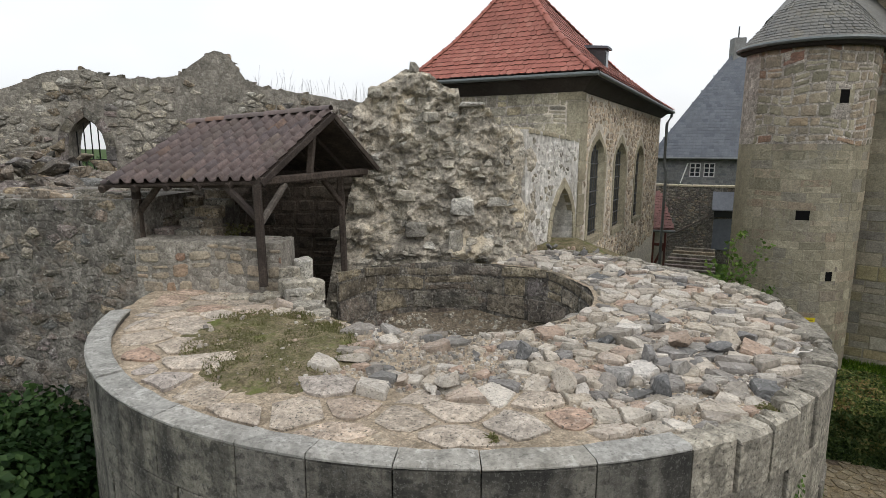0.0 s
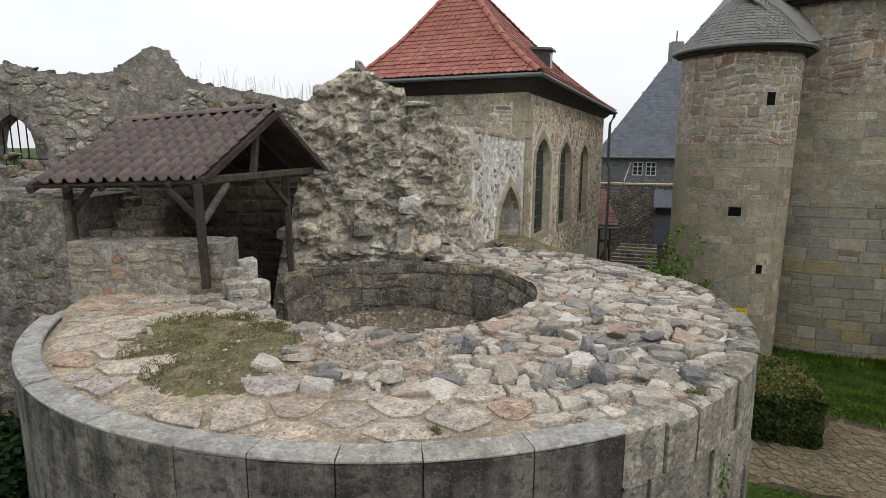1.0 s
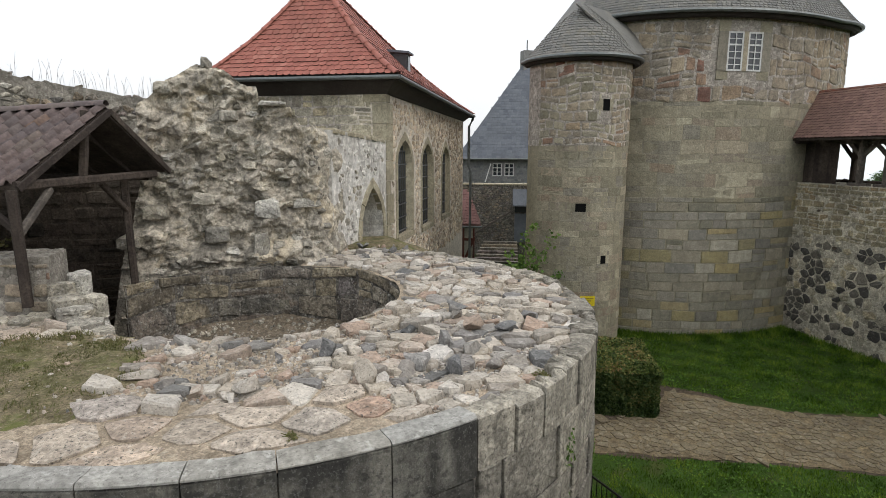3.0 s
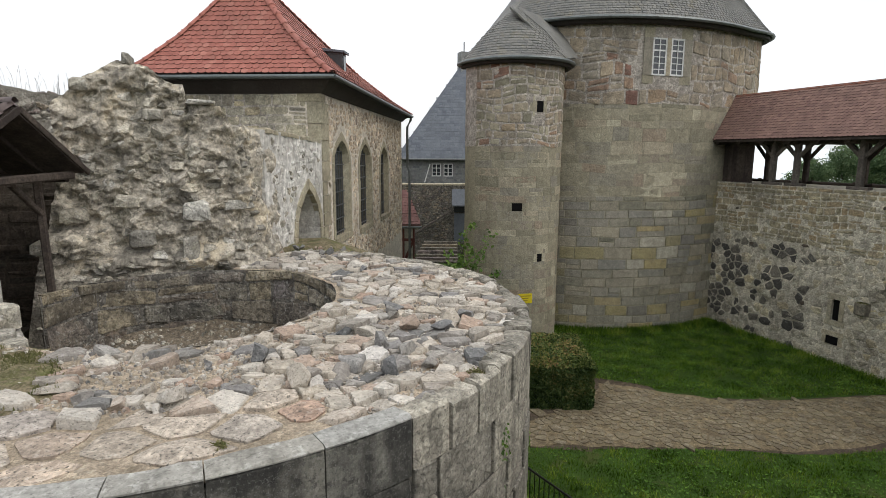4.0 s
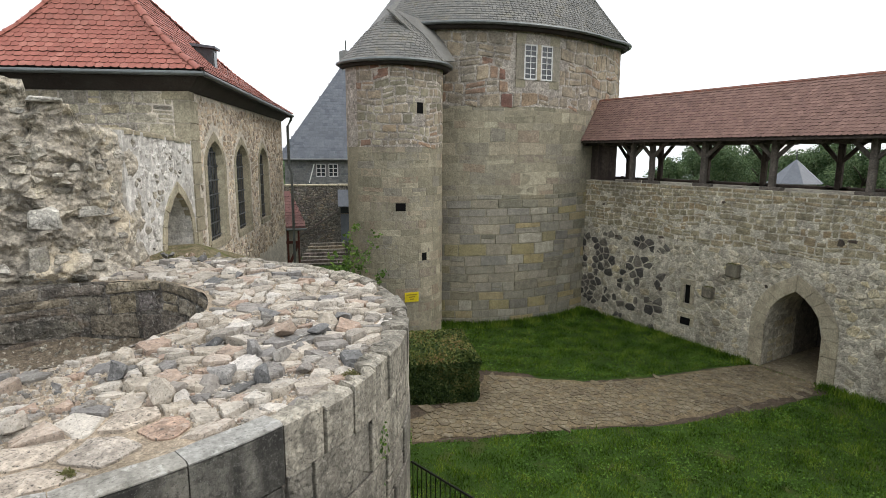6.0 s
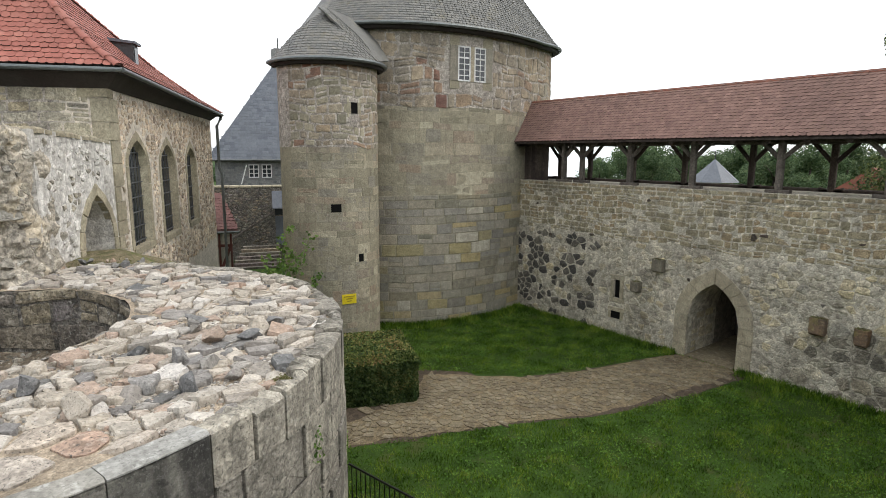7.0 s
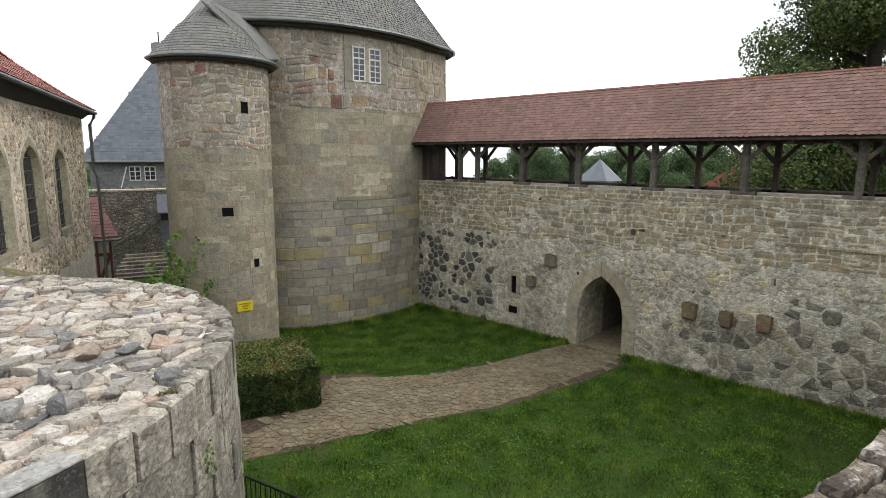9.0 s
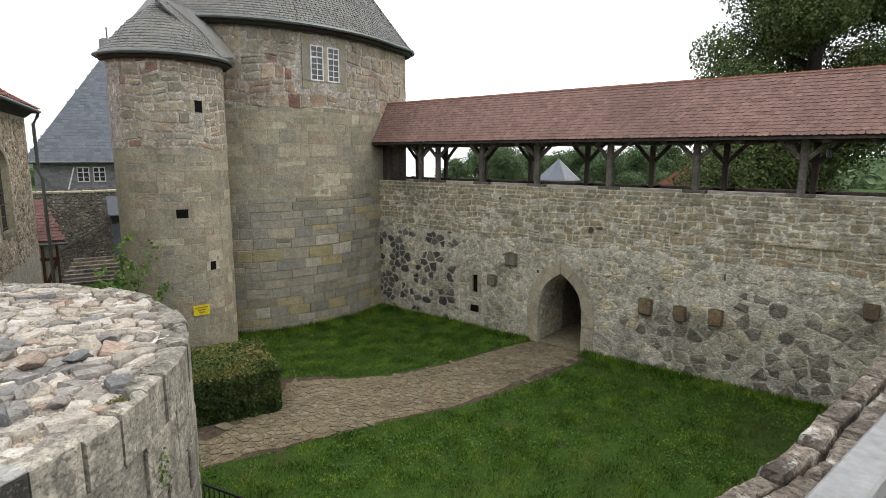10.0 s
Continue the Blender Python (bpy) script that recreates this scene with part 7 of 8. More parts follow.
# black block close behind the slit paints its depth dark
Geo().hexa([S_g(slit_h[0] + x, zz, d) for zz in (1.2, 1.98) for x, d in ((-.2, -.05), (.2, -.05), (.2, -.4), (-.2, -.4))]).out("slit_back", M["void"], curtain, "darkness behind the slit")
# thin ledge along the upper wall
for k in range(16):
    u = -2.8 + k * .4
    _, _, v2, f2 = stone([(u, 3.86), (u + .38, 3.865), (u + .38, 3.93), (u, 3.925)], S_g, rng.uniform(.03, .07), rng, .012, (.03, .1))
    put("ledge_stone", v2, f2, M["parapet"], curtain)
# dark patches painted for the shade in small cavities where stones have fallen out
for u, v, w, h in ((-6.66, 3.84, .1, .1), (-6.4, 3.9, .17, .045), (-14.6, 4.2, .06, .05), (-9.9, 4.62, .07, .06), (-2.9, 2.9, .03, .1), (-13.9, 3.1, .1, .06), (-12.0, 3.3, .12, .05), (-8.4, 2.35, .05, .05), (-4.2, 3.95, .08, .03), (-11.9, 1.55, .08, .08)):
    _, _, v2, f2 = stone([(u - w, v - h), (u + w, v - h * rng.uniform(.6, 1.2)), (u + w * rng.uniform(.6, 1.1), v + h), (u - w * rng.uniform(.7, 1.1), v + h * rng.uniform(.6, 1.2))], S_g, .034, rng, .012, (.1, .35), 0, 0, ragged=.2)
    put("cavity", v2, f2, M["damp"], curtain, "dark cavity in the wall face")
# stones in the wall of the gate passage
geos = masonry(lambda u, v, d: (16.55 + u, 8.35 - d, v), 0, 1.35, .05, 1.3, (.22, .4), (.3, .6), rng, gap=.03, jit=.02, depth=(.004, .02), bevel=.02, cut=(.05, .2))
lay(curtain, "passage_stone", "passage_stones", geos, M["curtain"], None, 60)
# gate passage: inner leaf in the dark, threshold slab
Geo().box(17.98, 19.6, 8.35, 8.9, -.3, 2.5).box(17.98, 19.6, 6.3, 6.85, -.3, 2.5).box(17.98, 19.6, 6.3, 8.9, 2.3, 2.9).out("passage_vault", M["grey_block"], curtain, "rough walls and vault of the deep gate passage")
for k in range(7):
    Geo().box(19.36, 19.42 + .006 * (k % 2), 6.85 + k * .215, 7.06 + k * .215, -.05, 2.3).out("gate_board", M["gate_wood"], curtain, "dark upright gate board")
g = Geo().box(16.2, 19.5, 6.88, 8.33, -.1, .05)
g.out("threshold", M["flag"], curtain, "worn threshold slab")


def bracket(y, z, w, h, out_d, mat, label, rounded):
    """A weathered stone bracket: a block with rounded lower corners and a mossy top."""
    r = .34 if rounded else .16
    prof = [(-1, 1), (1, 1), (.99, r), (.93, r * .4), (.86 - r * .3, .02), (-.86 + r * .3, .02), (-.93, r * .4), (-.99, r)]
    n, vs = len(prof), []
    for d, k, lift in ((-.05, 1, 0), (out_d * .7, 1, .0), (out_d * .94, .98, .06), (out_d, .9, .12)):
        for a, t in prof:
            t2 = 1 - (1 - t) * (1 - lift * 1.2) - (.02 if d == out_d and t == 1 else 0)
            vs.append(S_g(-y + a * k * w / 2 + rng.uniform(-.006, .006), z + h * t2 + rng.uniform(-.006, .006), d))
    fs = [[q * n + i, q * n + (i + 1) % n, (q + 1) * n + (i + 1) % n, (q + 1) * n + i] for q in range(3) for i in range(n)] + [list(range(n - 1, -1, -1)), [3 * n + i for i in range(n)]]
    ob = put("stone_bracket", vs, fs, mat)
    P = np.array([S_g(-y + rng.uniform(-.48, .48) * w, z + h + rng.uniform(-.01, .012), rng.uniform(.02, .98) * out_d) for _ in range(130)])
    leaf_object("moss_cap", P, np.tile((0, 0, 1.0), (130, 1)), .022, M["grass_dry"], ob, "yellow-green moss")
    return tagged(ob, label, "bracket", "stone brackets on the curtain wall")


for y, z, w, h, m in ((9.36, 2.42, .42, .4, "bracket_grey"), (10.1, 1.64, .36, .34, "bracket_grey"), (4.88, 1.56, .42, .44, "bracket"), (3.94, 1.52, .34, .42, "bracket"), (3.03, 1.58, .4, .42, "bracket"), (-.2, 2.36, .36, .34, "bracket")):
    bracket(y, z, w * .86, h * 1.04, .22, M[m], "weathered red sandstone bracket jutting from the curtain wall" if m == "bracket" else "weathered grey stone bracket jutting from the curtain wall", m == "bracket" and y < 4.5)

# ---- roofed gallery on the curtain wall ----
gallery = thing("wall_walk_gallery", (17.1, 6, 5.05), "roofed timber gallery with braced posts on the curtain wall", "gallery")
GE, GR = (15.82, 6.46), (17.05, 8.02)
BACKX = 18.3
for y in (16.2, 13.52, 12.71, 10.77, 8.63, 6.24, 3.86, 1.44, -1.0, -3.4):
    x = GX + .17
    Geo().beam((x, y, 5.05), (x, y, 6.42), .17, .17, up=(0, 1, 0)).out("post", M["wood_grey"], gallery)
    for s in (-1, 1):
        Geo().beam((x, y + s * .05, 5.95), (x, y + s * .52, 6.4), .09, .11).out("brace", M["wood_grey"], gallery)
    Geo().beam((x, y + .3, 5.09), (x, y - .3, 5.09), .2, .09).out("pad", M["wood_grey"], gallery)
for y in (15.1, 13.62, 11.73, 9.8, 7.68, 5.56, 3.5, 1.36, -.8, -3.0):
    x = BACKX - .25
    Geo().beam((x, y, 5.0), (x, y, 6.42), .16, .16, up=(0, 1, 0)).out("back_post", M["wood_dark"], gallery)
    for s in (-1, 1):
        Geo().beam((x, y + s * .05, 5.85), (x, y + s * .55, 6.4), .09, .11).out("brace", M["wood_dark"], gallery)
        Geo().beam((x, y + s * .02, 5.05), (x - .0, y + s * .3, 5.12), .12, .12).out("foot_block", M["wood_dark"], gallery)
Geo().beam((GX + .17, 17, 6.44), (GX + .17, -4.5, 6.44), .16, .16).out("wall_plate", M["wood_dark"], gallery)
Geo().beam((BACKX - .25, 17, 6.44), (BACKX - .25, -4.5, 6.44), .16, .16).out("wall_plate", M["wood_dark"], gallery)
Geo().beam((BACKX - .2, 17, 5.06), (BACKX - .2, -4.5, 5.06), .22, .16).out("back_sill", M["wood_dark"], gallery)
for k in range(24):
    y = 16.3 - .9 * k
    Geo().tube([(15.95, y, 6.4), (BACKX + .15, y, 6.4)], .085, 10).out("joist", M["wood_dark"], gallery)
for k in range(12):
    y = 16 - 1.8 * k
    for xe in (15.86, 18.28):
        Geo().beam((xe, y, 6.44), (17.05, y, 7.9), .09, .1).out("rafter", M["wood_dark"], gallery)
g = Geo()
for xe in (GE[0], 2 * GR[0] - GE[0]):
    g.hexa([(xe, 17.2, GE[1] - .05), (xe, -5, GE[1] - .05), (GR[0], -5, GR[1] - .07), (GR[0], 17.2, GR[1] - .07), (xe, 17.2, GE[1] - .01), (xe, -5, GE[1] - .01), (GR[0], -5, GR[1] - .03), (GR[0], 17.2, GR[1] - .03)])
for k in range(9):
    y = 15.95 - .17 * k
    Geo().box(GX + .3, GX + .335 + .004 * (k % 2), y - .165, y, 5.06, 6.5).out("end_board", M["wood_dark"], gallery)
groof = g.out("roof", M["wood_dark"], gallery, "long weathered red-brown tile roof")
O, ee, ss = Vector((GE[0], 16.6, GE[1])), Vector((0, -1, 0)), Vector((GR[0] - GE[0], 0, GR[1] - GE[1]))
tiles(groof, "roof_tile", O, ee, ss, 152, int(ss.length / .107) + 1, M["tile_old"], lambda a, b: b < ss.length - .02 and a > max(0, .95 * b / ss.length - .2), lambda a, b: 3.5 < a < 7.5, 300, expo=.107, wid=.14)
Geo().box(GR[0] - .04, GR[0] + .04, -5, 16.4, GR[1] - .12, GR[1] + .042).out("ridge_board", M["tile_edge"], groof)
ridge_run(Vector((GR[0], 16, GR[1] - .03)), Vector((GR[0], -5, GR[1] - .03)), 56, M["tile_edge"], groof, "ridge_tile", .085)
lamp = thing("hanging_lantern", (16.45, .95, 6.0), "small glass lantern hanging under the gallery eaves", "lantern")
Geo().tube([(16.45, .95, 6.35), (16.45, .95, 6.2)], .012, 6).out("hook", M["iron"], lamp)
Geo().tube([(16.45, .95, 6.2), (16.45, .95, 6.16), (16.45, .95, 6.0), (16.45, .95, 5.97)], [.03, .07, .06, .03], 8).out("glass", M["glass"], lamp)


# ---- clipped hedge ----
hedge = thing("hedge", (7.4, 12, 0), "dense clipped box-shaped hedge with reddish-green leaf tips", "hedge")
hx, hy = Vector((-.923, .385)), Vector((.385, .923))
h0, HL, HD, HH = Vector((7.93, 10.45)), 3.0, 2.4, 1.22
hr = np.random.default_rng(11)
P, Nn = [], []
for k, (cnt, f) in enumerate(((12000, "top"), (11000, "front"), (9000, "side"), (2500, "back"))):
    a, b, c = hr.random(cnt), hr.random(cnt), hr.random(cnt)
    for i in range(cnt):
        if f == "top":
            l, d, z, n = a[i] * HL, b[i] * HD, HH, (0, 0, 1)
        elif f == "front":
            l, d, z, n = a[i] * HL, 0, b[i] * HH, (-hy.x, -hy.y, 0)
        elif f == "side":
            l, d, z, n = 0, a[i] * HD, b[i] * HH, (-hx.x, -hx.y, 0)
        else:
            l, d, z, n = a[i] * HL, HD, b[i] * HH, (hy.x, hy.y, 0)
        q = .22 * (max(0, z - HH + .26) / .26) ** 2
        if f == "top":
            e = min(l, d, HD - d)
            z -= .16 * max(0, 1 - e / .32) ** 2
            q = 0
        l, d = min(max(l, q), HL), min(max(d, q), HD - q)
        if f == "front":
            d += .22 * max(0, 1 - l / .35) ** 2
        elif f == "side":
            l += .22 * max(0, 1 - min(d, HD - d) / .35) ** 2
        w = .09 * noisy(l, d, z, 2.6) - c[i] * .08
        x, y = h0.x + hx.x * l + hy.x * d + n[0] * w, h0.y + hx.y * l + hy.y * d + n[1] * w
        P.append((x, y, max(.03, z + n[2] * w))), Nn.append(n)
P, Nn = np.array(P), np.array(Nn)
tip = (P[:, 2] > HH - .16) & (hr.random(len(P)) < .7)
leaf_object("foliage", P[~tip], Nn[~tip], .032, M["leaf_hedge"], hedge, seed=4)
leaf_object("tip_foliage", P[tip], Nn[tip] , .03, M["leaf_tip"], hedge, "yellowish and reddish young leaf tips", seed=5)
g = Geo()
c = lambda l, d, z: (h0.x + hx.x * l + hy.x * d, h0.y + hx.y * l + hy.y * d, z)
g.hexa([c(.08, .08, 0), c(HL, .08, 0), c(HL, HD - .08, 0), c(.08, HD - .08, 0), c(.22, .22, HH - .16), c(HL, .22, HH - .16), c(HL, HD - .22, HH - .16), c(.22, HD - .22, HH - .16)])
g.out("branch_core", M["leaf_bush"], hedge, "dark twiggy inside")

# ---- bushes below the bastion ----
bush = thing("bush", (-5.2, 5.2, 0), "dense dark green shrub below the bastion", "bush")
P, Nn = lump_points([(-5.4, 5.5, 2.0, .9, .8, .8), (-4.9, 4.6, 1.7, .7, .7, .8), (-6.4, 5.6, 2.2, .9, .8, .8), (-5.2, 3.8, 1.5, .8, .8, .8), (-6.3, 4.6, 1.7, .9, .9, .8), (-7.4, 5.4, 2.1, .9, .9, .8), (-4.75, 5.9, 1.6, .45, .6, .8), (-4.6, 3.5, 1.0, .6, .6, .7), (-4.95, 6.4, 1.9, .6, .6, .8), (-5.8, 6.5, 2.3, .8, .6, .7), (-7.0, 6.4, 2.3, .9, .7, .7), (-8.4, 6.2, 2.3, 1.0, .8, .8), (-4.9, 5.3, 1.2, .5, .7, .8), (-8.2, 5.0, 1.9, 1.0, .9, .8)], 330, 8, .5)
leaf_object("foliage", P, Nn, .055, M["leaf_bush"], bush, seed=8)
g = Geo()
for k in range(14):
    a = k * .45
    g.tube([(-5.4, 5.0, 0), (-5.4 + math.cos(a) * .5, 5.0 + math.sin(a) * .4, 1.0), (-5.5 + math.cos(a) * 1.1, 5.0 + math.sin(a) * .7, 1.9)], [.04, .03, .01], 5)
g.out("stems", M["wood_dark"], bush)

# ---- climbing plant beside the turret ----
vine = thing("climbing_vine", (6.2, 14.4, 0), "young green climbing plant with arching shoots", "plant")
g, P = Geo(), []
for (x0, y0, z0), (x1, y1, z1), (x2, y2, z2) in (((5.9, 14.3, 0), (5.9, 14.3, 3.0), (6.3, 14.4, 4.0)), ((6.1, 14.4, 0), (6.2, 14.4, 2.6), (7.0, 14.5, 3.7)), ((6.5, 14.4, 0), (6.6, 14.4, 2.0), (7.1, 14.3, 2.6)), ((5.8, 14.2, 0), (5.8, 14.2, 2.4), (5.6, 14.2, 3.2)), ((6.0, 14.3, 0), (6.1, 14.4, 2.8), (6.4, 14.4, 3.3)), ((5.7, 14.2, 0), (5.6, 14.1, 2.4), (5.9, 14.1, 3.0))):
    pts = []
    for k in range(13):
        t = k / 12
        pts.append(tuple((1 - t) ** 2 * a + 2 * t * (1 - t) * b + t * t * c for a, b, c in zip((x0, y0, z0), (x1, y1, z1), (x2, y2, z2))))
    g.tube(pts, [.02 - .0013 * k for k in range(13)], 5)
    for k in range(110):
        p = pts[rng.randint(4, 12)]
        P.append((p[0] + rng.gauss(0, .09), p[1] + rng.gauss(0, .09), p[2] + rng.gauss(0, .08)))
g.out("shoot", M["leaf_vine"], vine)
leaf_object("foliage", np.array(P), np.tile((0, -.6, .6), (len(P), 1)), .06, M["leaf_vine"], vine, seed=3)

# ---- moss and weeds rooted in the bastion's joints ----
mr = np.random.default_rng(61)
for x, y, z, w, h in ((.02, 3.56, 4.13, .02, .006), (2.08, 4.2, 4.11, .035, .008)):
    q = np.stack([mr.normal(x, w, 160), mr.normal(y, w, 160), z + np.abs(mr.normal(0, h, 160))], 1)
    ob = leaf_object("moss_tuft", q, np.tile((0, -.3, .9), (160, 1)), .014, M["grass_dry"], seed=62)
    tagged(ob, "small yellow-green moss tuft in a joint of the bastion", "moss", "moss tufts on the bastion")
for a, z0, n in ((-61, 3.05, 60), (-48, 3.4, 40), (-30, 2.7, 40)):
    t = radians(a)
    k = mr.normal(0, .012, n)
    q = np.stack([RC[0] + (RR + .03) * np.cos(t + k), RC[1] + (RR + .03) * np.sin(t + k), z0 + mr.normal(0, .1, n)], 1)
    ob = leaf_object("wall_weed", q, np.tile((math.cos(t), math.sin(t), .5), (n, 1)), .018, M["leaf_vine"], seed=63)
    tagged(ob, "small green weed rooted in the bastion wall", "weed", kind="stuff")

# ---- iron railing by the bastion's foot ----
railing = thing("iron_railing", (4.6, 6.6, 0), "black iron railing with thin upright bars", "railing")
rp = [Vector((4.27, 8.3, 0)), Vector((4.34, 7.75, 0)), Vector((4.62, 6.45, 0)), Vector((4.95, 5.0, 0))]
for za in (.98, .12):
    Geo().tube([p + Vector((0, 0, za)) for p in rp], .02, 6).out("rail", M["iron"], railing)
for a, b in zip(rp, rp[1:]):
    n = max(2, int((b - a).length / .11))
    for k in range(n):
        p = a.lerp(b, k / n)
        Geo().tube([p + Vector((0, 0, 0)), p + Vector((0, 0, .98))], .009, 5).out("bar", M["iron"], railing)

# ---- parapet and handrail beside the camera's platform ----
PD = Vector((.981, -.192))
PN = Vector((.192, .981))
p0 = Vector((1.0, .36))
S_pf = plane_map(p0.x, p0.y, -PD.x, -PD.y)
S_ptop = lambda u, v, d: (p0.x + PD.x * u + PN.x * v, p0.y + PD.y * u + PN.y * v, 4.54 + d)
parapet = thing("wall_parapet", (8, -1.2, 0), "rough capped parapet wall of dark weathered stone", "wall", kind="structure")
g = Geo()
a = lambda u, v, z: (p0.x + PD.x * u + PN.x * v, p0.y + PD.y * u + PN.y * v, z)
g.hexa([a(0, 0, -1), a(0, -.62, -1), a(15.4, -.62, -1), a(15.4, 0, -1), a(0, 0, 4.5), a(0, -.62, 4.5), a(15.4, -.62, 4.5), a(15.4, 0, 4.5)])
g.out("wall_core", M["mortar_grey"], parapet)
geos = masonry(S_ptop, 0, 15.3, -.62, .05, (.2, .36), (.22, .6), rng, gap=.008, jit=.014, depth=(.035, .06), cut=(.04, .18), bevel=.016, rough=.009, tilt=.05, wave=.03, sub=3, ragged=.06)
lay(parapet, "cap_stone", "cap_stones", geos, M["parapet_cap"], lambda u, v: u < 6, 200)
S_pn = lambda u, v, d: (p0.x + PD.x * -u + PN.x * d, p0.y + PD.y * -u + PN.y * d, v)
geos = masonry(S_pn, -15.3, 0, 2.2, 4.55, (.12, .28), (.18, .5), rng, gap=.03, jit=.02, depth=(.01, .06), bevel=.02, cut=(.05, .2), rough=.01, tilt=.06)
lay(parapet, "wall_stone", "wall_stones", geos, M["old_wall"], lambda u, v: u > -8 and v > 3.6, 120)
handrail = thing("handrail", (2.4, -.6, 4.1), "grey-white painted timber handrail on posts", "handrail")
r0, r1 = Vector((.95, -.2, 5.16)), Vector((8.5, -1.68, 5.16))
Geo().beam(r0, r1, .11, .07, bev=.12).out("top_rail", M["rail_paint"], handrail)
Geo().beam(r0 + Vector((.0, -.0, -.12)), r1 + Vector((0, 0, -.12)), .045, .14, bev=.08).out("apron_board", M["rail_paint"], handrail)
for k in range(6):
    p = r0.lerp(r1, .12 + k * .17)
    Geo().beam((p.x, p.y - .05, 4.1), (p.x, p.y - .05, 5.12), .09, .09, up=(0, 1, 0)).out("post", M["rail_paint"], handrail)
Geo().beam(r0 + Vector((0, -.02, -.55)), r1 + Vector((0, -.02, -.55)), .045, .12, bev=.08).out("lower_rail", M["rail_paint"], handrail)
g = Geo().hexa([(-2.0, -3.5, -1), (9.5, -5.6, -1), (9.5, -1.95, -1), (-2.0, .9, -1), (-2.0, -3.5, 4.1), (9.5, -5.6, 4.1), (9.5, -1.95, 4.1), (-2.0, .9, 4.1)])
ob = g.out("platform", M["mortar_grey"])
tagged(ob, "stone viewing platform behind the parapet", "platform", kind="structure")

# ---- yard behind: low wall, hut, steps, slate-roofed house ----
yard_wall = thing("wall_yard", (10.9, 31.2, 0), "tall rough yard wall of dark rubble", "wall", kind="structure")
yu = Vector((12.75 - 8.6, 30.36 - 31.8)).normalized()
S_y = plane_map(8.6, 31.8, yu.x, yu.y)
holed_wall("wall_core", S_y, -2, 6, -.5, lambda u: 4.2, .7, [], M["mortar_grey"], yard_wall)
geos = rubble_face(S_y, 0, 3.6, .6, 4.15, (.14, .2, .3), rng, 5000, depth=(.0, .04), gap=.05)
lay(yard_wall, "wall_stone", "wall_stones", geos, M["old_wall"], lambda u, v: False, 0)
geos = masonry(lambda u, v, d: S_y(u, 4.2 + d, v), -1, 5, -.7, .06, (.7, .76), (.4, .7), rng, depth=(.04, .07))
lay(yard_wall, "cap_stone", "cap_stones", geos, M["sandstone"], None, 30)
ydoor = thing("door_yard", S_y(4.0, 1.2, .1), "grey plank door under a small slate hood", "door", kind="structure")
Geo().hexa([S_y(u, z, d) for z in (.9, 2.55) for u, d in ((3.75, .08), (4.6, .08), (4.6, .02), (3.75, .02))]).out("leaf", M["slate_blue"], ydoor, "grey plank leaf")
Geo().hexa([S_y(u, z, d) for z in (2.62, 3.0) for u, d in ((3.75, .07), (4.6, .07), (4.6, .02), (3.75, .02))]).out("fanlight", M["glass"], ydoor, "small dark light over the door")
Geo().hexa([S_y(u, z, d) for (z, d, u) in ((3.0, .5, 3.62), (3.0, .5, 4.75), (3.0, 0, 4.75), (3.0, 0, 3.62), (3.06, .5, 3.62), (3.06, .5, 4.75), (3.95, 0, 4.75), (3.95, 0, 3.62))]).out("hood", M["slate_blue"], ydoor, "small slate hood")
Geo().beam(S_y(1.4, 1.35, .3), S_y(3.6, 2.75, .3), .07, .1).out("sloping_rail", M["wood_grey"], ydoor)
ysteps = thing("yard_steps", S_y(2.4, 0, 1.5), "worn stone steps up to the yard door", "steps")
for k in range(8):
    Geo().hexa([S_y(u, z, d) for z in (-.5, .12 + k * .13) for u, d in ((1.3 + k * .1, 3.2 - k * .32), (3.9, 3.2 - k * .32), (3.9, 2.86 - k * .32), (1.3 + k * .1, 2.86 - k * .32))]).out("step", M["old_wall"], ysteps)

hut = thing("timbered_hut", (8.0, 26.9, 0), "small half-timbered hut with a red tiled roof", "hut")
S_h = plane_map(7.45, 26.93, .96, -.28)
Geo().hexa([S_h(u, z, d) for z in (-.3, 2.5) for u, d in ((-.6, 0), (1.12, 0), (1.12, -2), (-.6, -2))]).out("wall", M["plaster"], hut, "cream plaster infill")
for u0, z0, u1, z1 in ((1.06, 0, 1.06, 2.5), (.55, 0, .55, 2.5), (-.6, 1.75, 1.12, 1.75), (.58, .6, 1.03, 1.72), (-.6, 2.45, 1.12, 2.45), (-.5, .6, 1.12, .6)):
    Geo().beam(S_h(u0, z0, .02), S_h(u1, z1, .02), .1, .13, up=(.28, .96, 0) if u0 == u1 else (0, 0, 1)).out("timber", M["timber_red"], hut)
for z0, z1, d0, d1 in ((2.45, 3.95, .35, -1.0), (2.45, 3.95, -2.35, -1.0)):
    Geo().hexa([S_h(u, z + o, d) for o in (0, .06) for u, z, d in ((-.9, z0, d0), (1.4, z0, d0), (.8, z1, d1), (-.9, z1, d1))]).out("roof", M["tile_hut"], hut, "red tile roof slope")
ht = [c for c in hut.children if c.name.startswith("roof")][0]
po, pe, ps = Vector(S_h(-.9, 2.52, .36)), Vector((.96, -.28, 0)), Vector(S_h(-.9, 4.02, -1.0)) - Vector(S_h(-.9, 2.52, .36))
tiles(ht, "hut_tile", po, pe, ps, 13, 12, M["tile_hut"], lambda a, b: a < 2.28 - .6 * b / 2.0, lambda a, b: True, 200, expo=.165)
Geo().tube([S_h(-.9, 2.42, .42), S_h(1.45, 2.42, .42)], .06, 8).out("gutter", M["zinc"], hut)

